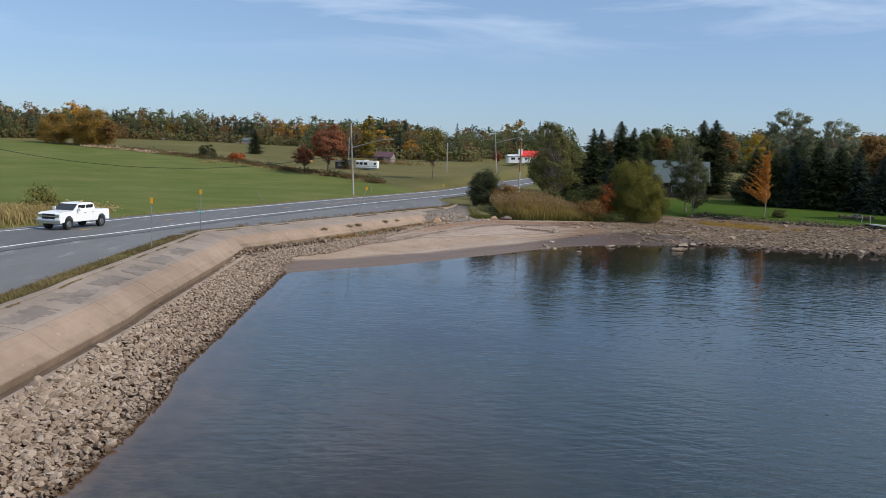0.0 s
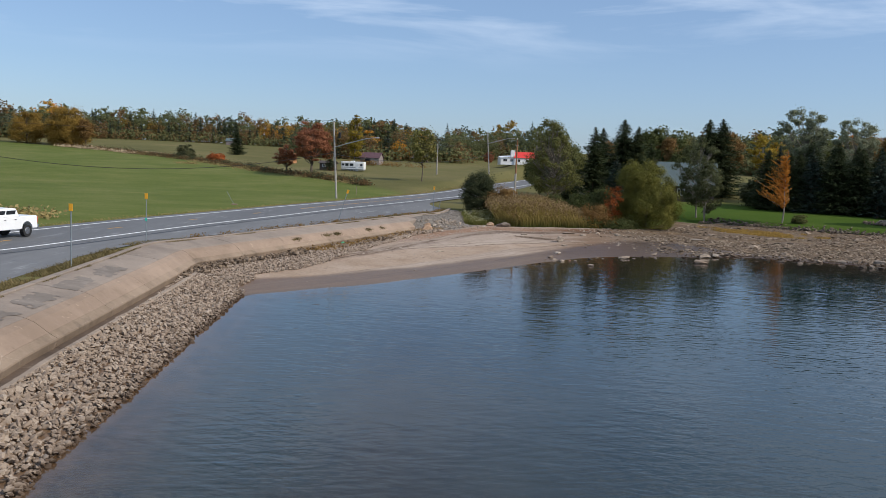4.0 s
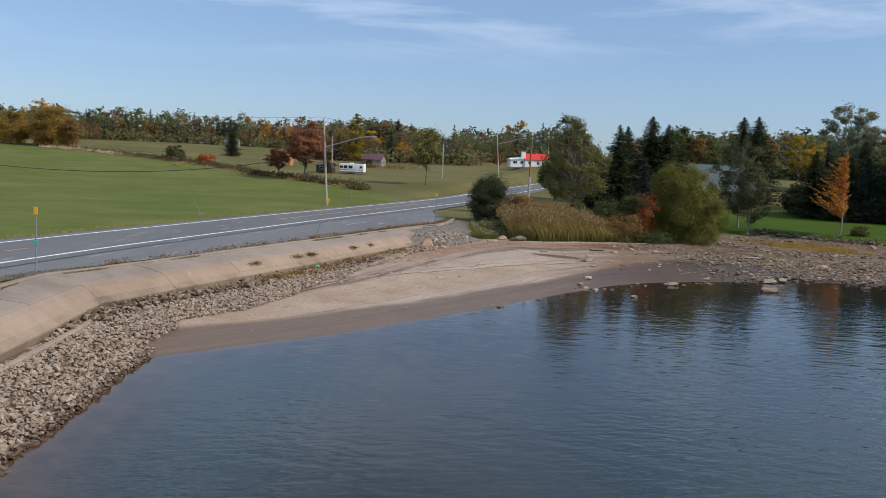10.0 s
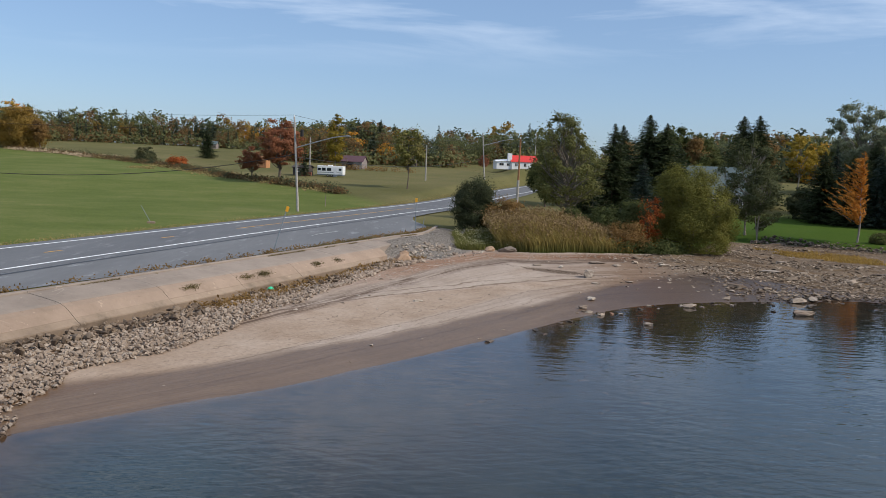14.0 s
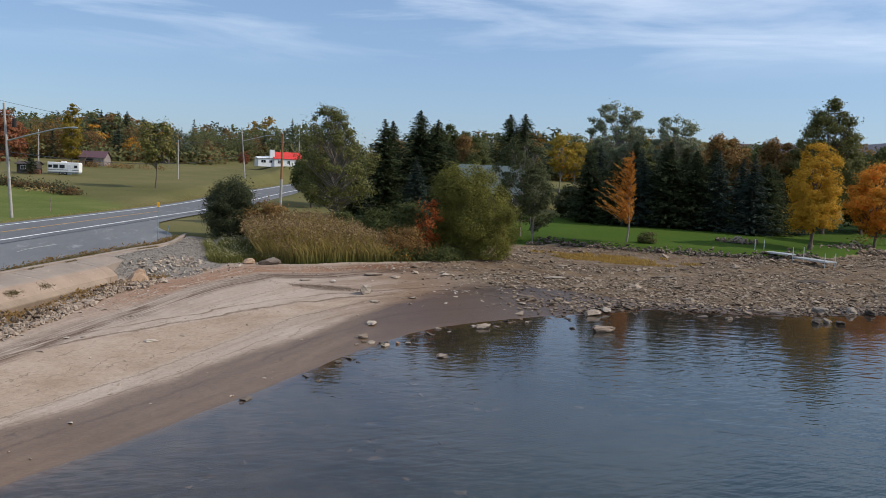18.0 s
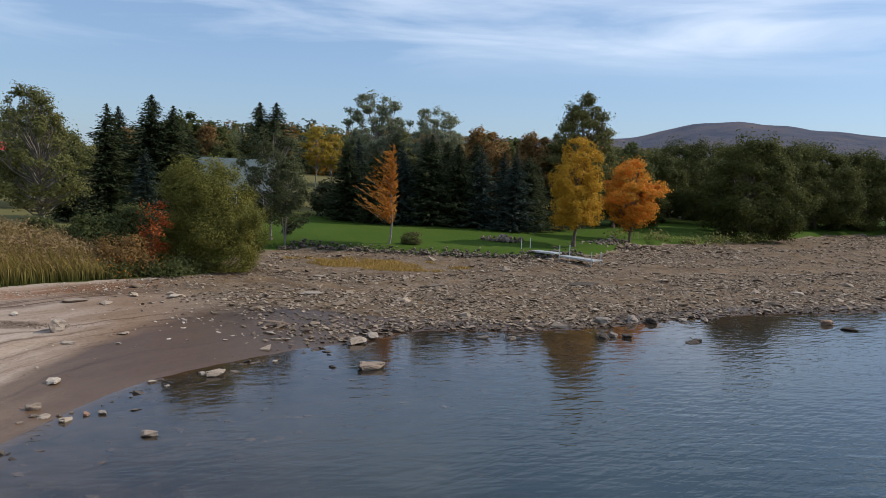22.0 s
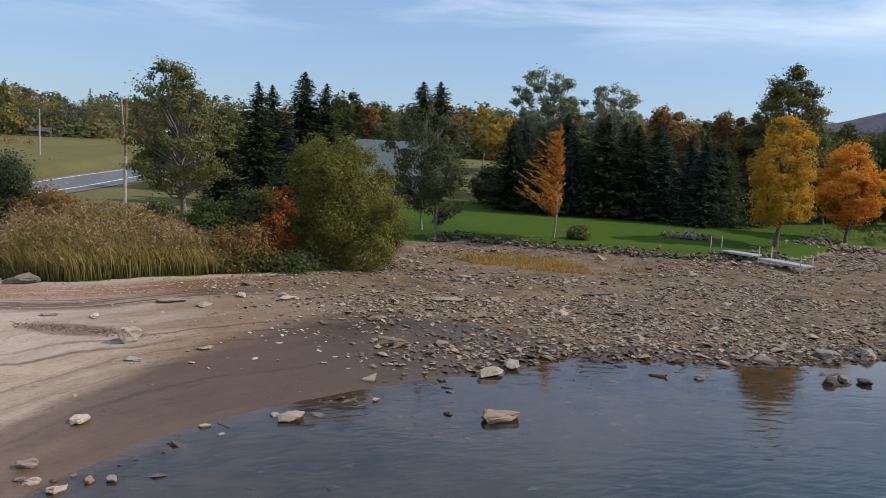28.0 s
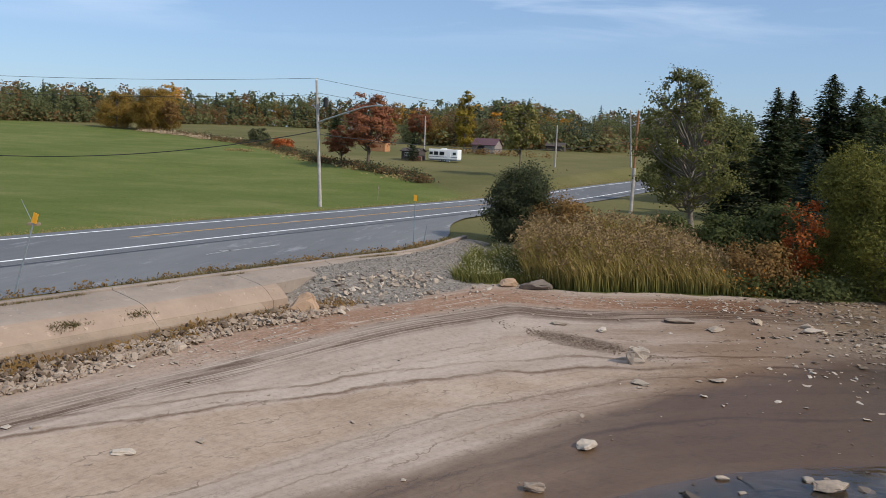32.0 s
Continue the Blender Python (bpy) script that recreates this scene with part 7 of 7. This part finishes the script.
shed = gable_house("cedar_shed", "small orange cedar garden shed", "shed", -42.3, 253, -10, 3.6, 2.8, 2.0, 0.8, M_ORANGEWOOD, M_ORANGEWOOD, 0.2)
for k in range(9):
    part("board", box((0.34, 0.05, 1.95), (-1.6 + k * 0.4, -1.43, 1.0)), M_ORANGEWOOD, shed)
part("door", box((1.3, 0.05, 1.7), (0.4, -1.47, 0.9), bevel=0.01), M_ORANGEWOOD, shed)
hut = gable_house("dark_hut", "small dark hut with brick base beside the caravan", "hut", -27.3, 224.0, -10, 3.6, 3.2, 1.7, 0.5, M_DARKWALL, M_DARKWALL, 0.3)
part("base", box((2.4, 0.5, 0.9), (1.4, -1.9, 0.3), bevel=0.02), M_BRICK, hut, "low brick wall")
window(hut, -0.6, -1.63, 1.1, 0.8, 0.6)
gable_house("far_shed", "dark distant shed among the trees", "shed", -5.5, 301, -6, 5, 3.4, 1.3, 0.9, M_DARKWALL, M_DARKWALL, 0.3)
gable_house("field_house", "distant grey shed at the wood edge", "shed", -93, 398, 0, 6, 4, 1.8, 1.2, M_GREYBOARD, M_GREYROOF, 0.3)

# ---- caravan ----
van = thing("caravan", "white travel trailer parked on the meadow", "caravan", pose(-20.9, 223.4, ground_at(-20.9, 223.4), 0, 0, -8))
van.scale = (1.0, 1.0, 0.82)
part("body", box((5.9, 2.4, 2.35), (0, 0, 1.75), bevel=0.16), M_WHITE, van)
part("skirt", box((5.6, 2.2, 0.35), (0, 0, 0.5), bevel=0.03), M_POST, van)
part("stripe", box((5.7, 0.03, 0.14), (0, -1.21, 1.15)), M_POST, van, "grey side stripe")
for cx, w, h in ((-2.4, 0.65, 0.6), (-1.4, 0.8, 0.75), (-0.2, 0.9, 0.75), (2.3, 0.55, 0.55)):
    p = part("window", box((w, 0.05, h), (cx, -1.215, 1.95), bevel=0.01), M_DARKPANE, van)
    part("window_rim", box((w + 0.1, 0.03, h + 0.1), (cx, -1.205, 1.95), bevel=0.01), M_STEEL, p)
d = part("door", box((0.7, 0.04, 1.8), (1.2, -1.215, 1.55), bevel=0.01), M_SIDING, van)
part("door_handle", box((0.05, 0.05, 0.12), (1.48, -1.25, 1.5)), M_STEEL, d)
for cx in (-0.5, 0.35):
    w = part("wheel", rod((cx, -1.12, 0.34), (cx, -0.9, 0.34), 0.34, None, 18), M_BLACK, van)
    part("rim", rod((cx, -1.14, 0.34), (cx, -1.1, 0.34), 0.18, None, 14), M_STEEL, w)
part("roof_unit", box((0.9, 0.8, 0.28), (-0.2, 0, 3.03), bevel=0.06), M_WHITE, van, "roof air conditioner")
part("hitch", rod((-2.9, 0, 0.5), (-3.8, 0, 0.42), 0.06), M_STEEL, van)
part("steps", box((0.7, 0.5, 0.3), (1.2, -1.5, 0.2), bevel=0.02), M_POST, van)


# ---- pickup truck on the road ----
def extruded(profile, y0, y1, taper=0.0):
    """A side profile (x, z) pulled across from y0 to y1, drawn in at the top by taper."""
    bm = bmesh.new()
    zmax, zmin = max(p[1] for p in profile), min(p[1] for p in profile)
    rings = []
    for s, yy in ((1, y0), (-1, y1)):
        rings.append([bm.verts.new((a, yy + s * taper * (b - zmin) / (zmax - zmin), b)) for a, b in profile])
    n_ = len(profile)
    bm.faces.new(rings[0][::-1]), bm.faces.new(rings[1])
    for i in range(n_):
        j = (i + 1) % n_
        bm.faces.new((rings[0][i], rings[0][j], rings[1][j], rings[1][i]))
    bmesh.ops.recalc_face_normals(bm, faces=bm.faces)
    bmesh.ops.bevel(bm, geom=[e for e in bm.edges if e.calc_length() > 0.3], offset=0.035, segments=2, affect="EDGES")
    return bm


M_TRUCK = plain("white_car_paint", (0.80, 0.81, 0.82), 0.25, var=0.03, spec=0.6)
rp = np.array([float(np.interp(65.1, RDENSE[:, 1], offset_line(RDENSE, LANE / 2)[:, 0])), 65.1])
truck = thing("pickup_truck", "white crew-cab pickup truck driving on the road", "pickup truck", pose(rp[0], rp[1], road_z(65.1) + 0.03, 0, 0, -103.5))


def arch(cx, r, zb):
    return [(cx + r * math.cos(a), zb + r * math.sin(a)) for a in [math.pi * k / 7 for k in range(8)]]


lower = [(-2.95, 0.55)] + arch(-1.95, 0.5, 0.55)[::-1] + arch(1.95, 0.5, 0.55)[::-1] + [(2.95, 0.5), (3.02, 0.75), (2.95, 1.22), (2.7, 1.32), (1.25, 1.38), (-2.95, 1.38)]
part("body", extruded(lower, -0.98, 0.98, 0.04), M_TRUCK, truck)
cab = [(1.3, 1.36), (0.65, 1.90), (0.45, 1.95), (-0.95, 1.95), (-1.15, 1.88), (-1.3, 1.36)]
part("cab", extruded(cab, -0.92, 0.92, 0.14), M_TRUCK, truck)
part("bed_floor", box((1.5, 1.6, 0.08), (-2.1, 0, 1.30)), M_BLACK, truck, "dark open load bed")
for s in (-1, 1):
    tip = Matrix.Rotation(-s * 0.22, 4, "X")
    for cx, w in ((0.38, 0.78), (-0.55, 0.8)):
        part("side_window", box((w, 0.03, 0.40), (cx, s * 0.875, 1.62), tip, 0.01), M_DARKPANE, truck)
        part("door_handle", box((0.16, 0.04, 0.04), (cx - 0.3, s * 0.985, 1.22), bevel=0.008), M_CHROME, truck)
    part("mirror", box((0.12, 0.24, 0.26), (0.95, s * 1.12, 1.5), bevel=0.03), M_TRUCK, truck)
    part("headlight", box((0.08, 0.34, 0.24), (2.96, s * 0.72, 1.05), bevel=0.02), M_CHROME, truck)
    part("tail_light", box((0.06, 0.16, 0.4), (-2.95, s * 0.86, 1.1), bevel=0.01), M_REDROOF, truck)
    for cx in (-1.95, 1.95):
        w = part("wheel", rod((cx, s * 0.70, 0.41), (cx, s * 0.99, 0.41), 0.41, None, 22), M_BLACK, truck)
        part("rim", rod((cx, s * 0.98, 0.41), (cx, s * 1.0, 0.41), 0.25, 0.22, 16), M_CHROME, w)
part("windscreen", box((0.03, 1.55, 0.68), (1.0, 0, 1.65), Matrix.Rotation(-0.87, 4, "Y"), 0.01), M_DARKPANE, truck)
part("rear_window", box((0.03, 1.4, 0.40), (-1.25, 0, 1.64), Matrix.Rotation(0.3, 4, "Y"), 0.01), M_DARKPANE, truck)
part("grille", box((0.06, 1.1, 0.38), (3.0, 0, 1.02), bevel=0.02), M_BLACK, truck)
part("grille_bar", box((0.06, 1.12, 0.07), (3.03, 0, 1.04), bevel=0.01), M_CHROME, truck)
part("bumper", box((0.25, 1.95, 0.28), (3.03, 0, 0.62), bevel=0.05), M_CHROME, truck)
part("bumper", box((0.2, 1.9, 0.22), (-3.03, 0, 0.65), bevel=0.04), M_CHROME, truck)

# ---- on and by the lawn ----
dock = thing("dock", "grey aluminium sectional dock standing dry above the shale", "dock", pose(0, 0, 0))
DK = [((59.7, 119.2), (60.8, 114.9)), ((61.3, 114.7), (61.4, 110.0))]
for (ax, ay), (bx, by) in DK:
    ln = math.hypot(bx - ax, by - ay)
    tn = math.atan2(by - ay, bx - ax)
    base = Matrix.Translation(((ax + bx) / 2, (ay + by) / 2, 1.62 if ay > 118 else 1.38)) @ Matrix.Rotation(tn, 4, "Z")
    sec = part("deck_section", box((ln, 1.2, 0.05), (0, 0, -0.05)), M_ALU, dock)
    sec.matrix_basis = base
    for s in (-1, 1):
        part("side_rail", box((ln, 0.06, 0.16), (0, s * 0.6, -0.06), bevel=0.01), M_ALU, sec)
    k = int(ln / 0.2)
    for i in range(k):
        part("plank", box((0.18, 1.12, 0.03), (-ln / 2 + (i + 0.5) * ln / k, 0, 0)), M_ALU, sec)
for x, y, up in ((59.3, 118.8, 2.75), (60.6, 119.0, 2.75), (60.6, 114.5, 2.4), (62.0, 114.6, 2.4), (60.75, 110.2, 2.15), (62.05, 110.3, 2.15)):
    part("leg", rod((x, y, ground_at(x, y) - 0.1), (x, y, up), 0.04, None, 8), M_ALU, dock, "pale pipe leg")

pit = thing("fire_pit", "fire pit ringed with stones on the lawn", "fire pit", pose(61.2, 124.4, ground_at(61.2, 124.4)))
RP = np.random.RandomState(3)
ring_shapes = [mesh_of("ring_stone", v, f, M_BROWN_STONE) for v, f in SHAPES]
for k in range(46):
    a = k * 6.283 / 23
    rr_ = 2.1 + 0.25 * RP.rand()
    s = part("ring_stone", ring_shapes[k % 9], None, pit)
    s.location = (rr_ * math.cos(a), rr_ * math.sin(a) * 0.9, 0.08 + 0.13 * (k >= 23))
    s.scale = [0.34 + 0.2 * RP.rand()] * 3
    s.rotation_euler = RP.rand(3) * 3
for k in range(6):
    part("log", rod((RP.uniform(-1.0, 1.0), RP.uniform(-0.7, 0.7), 0.1), (RP.uniform(-0.3, 0.5), RP.uniform(-0.3, 0.3), 0.62), 0.12, 0.09, 8), M_WOOD, pit)
part("ash", rod((0, 0, 0.0), (0, 0, 0.05), 1.7, None, 20), M_DARK_STONE, pit, "grey ash bed")

PALE, GREY, DARK, REDDISH = M_PALE_STONE, M_STONE, M_DARK_STONE, M_RED_STONE
for x, y, s, mat_, fl in ((10.3, 84.4, 0.75, PALE, 0.8), (10.5, 83.4, 0.7, PALE, 0.5), (11.1, 82.9, 0.8, PALE, 0.6), (11.8, 83.3, 0.55, REDDISH, 0.6), (12.3, 83.2, 0.55, GREY, 0.6), (10.2, 83.6, 0.4, GREY, 0.6),
                          (11.0, 83.5, 0.35, DARK, 0.6), (11.4, 83.7, 0.3, GREY, 0.6), (9.7, 83.0, 0.35, PALE, 0.5), (14.9, 86.8, 0.5, PALE, 0.5), (17.1, 87.4, 0.6, GREY, 0.5), (17.6, 87.6, 0.4, PALE, 0.5),
                          (11.4, 87.6, 1.0, PALE, 0.6), (0.5, 82.7, 0.8, PALE, 0.4), (14.9, 103.4, 1.9, PALE, 0.22), (16.4, 102.5, 1.4, PALE, 0.25), (9.7, 101.3, 1.1, PALE, 0.35), (11.6, 100.8, 0.9, PALE, 0.4),
                          (22.6, 93.6, 0.7, PALE, 0.5), (15.8, 95.2, 1.2, PALE, 0.22), (13.0, 94.0, 1.2, PALE, 0.22), (20.7, 88.3, 0.55, GREY, 0.5), (15.3, 86.0, 0.35, GREY, 0.5), (13.1, 80.1, 0.95, PALE, 0.5),
                          (29.1, 103.1, 2.2, GREY, 0.22), (20.6, 103.8, 1.6, PALE, 0.25), (33.2, 110.4, 1.3, PALE, 0.35), (67.7, 93.4, 1.6, PALE, 0.4), (22.6, 86.3, 0.45, DARK, 0.6),
                          (42.8, 90.2, 1.6, GREY, 0.6), (45.0, 89.8, 1.7, GREY, 0.6), (46.0, 89.2, 1.3, DARK, 0.7), (39.4, 86.6, 1.3, DARK, 0.6), (40.4, 86.9, 1.2, GREY, 0.6), (40.9, 86.3, 1.0, DARK, 0.6),
                          (43.4, 83.7, 1.1, DARK, 0.4), (44.3, 84.0, 1.2, DARK, 0.4), (57.3, 84.4, 1.1, REDDISH, 0.8), (56.9, 82.6, 1.4, DARK, 0.3), (32.9, 89.2, 1.1, GREY, 0.5), (34.4, 88.4, 0.8, GREY, 0.6),
                          (48.8, 89.0, 1.0, GREY, 0.5), (50.5, 88.6, 1.2, PALE, 0.4)):
    boulder(x, y, s * 0.68, s * 0.5, s * 0.55 * fl, mat_, "weathered rock lying at the water's edge" if y < 92 else "flat pale rock lying on the beach", 330 + int(x * 7) % 40, max(-0.02, ground_at(x, y)), x * 37 % 180)
bm = bmesh.new()
bmesh.ops.create_icosphere(bm, subdivisions=3, radius=0.2)
single("green_ball", bm, M_GREENBALL, "bright green plastic ball lying among the riprap", "ball", pose(-8.0, 82.9, ground_at(-8.0, 82.9) + 0.2))
# ---- far hills ----
n = Nodes("hazed_wooded_hill")
# blue and purple greys put the distance haze into the hill's colour
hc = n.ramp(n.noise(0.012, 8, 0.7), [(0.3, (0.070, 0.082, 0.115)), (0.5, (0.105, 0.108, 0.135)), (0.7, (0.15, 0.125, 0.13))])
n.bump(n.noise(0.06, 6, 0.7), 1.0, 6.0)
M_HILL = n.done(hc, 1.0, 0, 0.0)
az = np.radians(np.linspace(8, 120, 160))
deg = np.degrees(az)
crest = np.interp(deg, [8, 20, 27, 31.8, 40, 45.5, 47, 49.2, 51.2, 52.8, 54.5, 56.3, 59.7, 63, 68, 80, 120],
                  [0.4, 1.6, 2.3, 2.62, 2.6, 2.75, 3.15, 3.8, 4.08, 4.14, 4.02, 3.75, 3.38, 3.0, 2.4, 1.6, 1.2])
crest = np.convolve(np.pad(crest, 2, mode="edge"), np.ones(5) / 5, mode="valid") + 0.03 * np.sin(deg * 2.3) + 0.02 * np.sin(deg * 7.1)
dist = np.linspace(1100, 2500, 16)
prof = np.sin(np.clip((dist - 1100) / 1400, 0, 1) * np.pi) ** 1.0
A, D = np.meshgrid(np.arange(len(az)), np.arange(len(dist)), indexing="ij")
hz = 8 + 1800 * np.tan(np.radians(crest))[:, None] * prof[None] * (1 + 0.05 * (wob(A * 0.2, D * 1.0, 1.7) - 0.5))
v = np.stack([np.sin(az)[:, None] * dist[None], np.cos(az)[:, None] * dist[None] + 40, hz], -1).reshape(-1, 3)
kk = len(dist)
f = np.stack([A[:-1, :-1] * kk + D[:-1, :-1], A[1:, :-1] * kk + D[1:, :-1], A[1:, 1:] * kk + D[1:, 1:], A[:-1, 1:] * kk + D[:-1, 1:]], -1).reshape(-1, 4)
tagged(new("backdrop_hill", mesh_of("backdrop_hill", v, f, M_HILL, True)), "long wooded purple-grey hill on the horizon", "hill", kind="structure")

# ---- single stones that can be told apart ----
M_EDGE = island_mat("edge_stone", [(0.1, (0.05, 0.038, 0.028)), (0.5, (0.115, 0.088, 0.066)), (0.95, (0.24, 0.192, 0.15))])
edge = thing("lawn_stone_edge", "low dry wall of grey stones along the lawn", "stone edge", kind="structure")
us = UPPER[(UPPER[:, 0] > 36) & (UPPER[:, 0] < 69)]
ul = np.concatenate([[0], np.cumsum(np.linalg.norm(np.diff(us, axis=0), axis=1))])
ps = RS.uniform(0, ul[-1], 900)
ex = np.interp(ps, ul, us[:, 0]) + RS.normal(size=900) * 0.35
ey = np.interp(ps, ul, us[:, 1]) + RS.normal(size=900) * 0.35
ez = np.array([ground_at(a, b) for a, b in zip(ex, ey)]) + 0.05 + 0.22 * RS.rand(900)
es = 0.2 + 0.3 * RS.rand(900) ** 2
tagged(part("edge_rubble", stones_mesh("edge_rubble", np.stack([ex, ey, ez], 1)[300:], es[300:], SHAPES, M_EDGE, RS, 0.4), None, edge), kind="stuff")
stone_parts("edge_stone", np.stack([ex, ey, ez], 1)[:300], es[:300] * 1.1, SHAPES, M_EDGE, RS, edge, 0.3)
# a heap where the lawn ends
px, py = RS.normal(79.5, 3.2, 260), RS.normal(123.4, 1.1, 260)
heap = thing("stone_heap", "heap of grey stones under the orange maple", "stone heap", kind="stuff")
hz_ = np.array([ground_at(a, b) for a, b in zip(px, py)])
part("heap_stones", stones_mesh("heap_stones", np.stack([px, py, hz_ + 0.5 * RS.rand(260) * np.exp(-((px - 79.5) / 3) ** 2)], 1), 0.35 + 0.5 * RS.rand(260) ** 2, SHAPES, M_SHALE, RS, 0.5), None, heap)["kind"] = "stuff"
stone_parts("stone", RIPRAP_NEAR[0], RIPRAP_NEAR[1], SHAPES, M_RIPRAP, RS, riprap, 0.5)
stone_parts("shale_slab", SHORE_NEAR[0], SHORE_NEAR[1] * 1.15, SLABS, M_SHALE, RS, shore, 0.13)
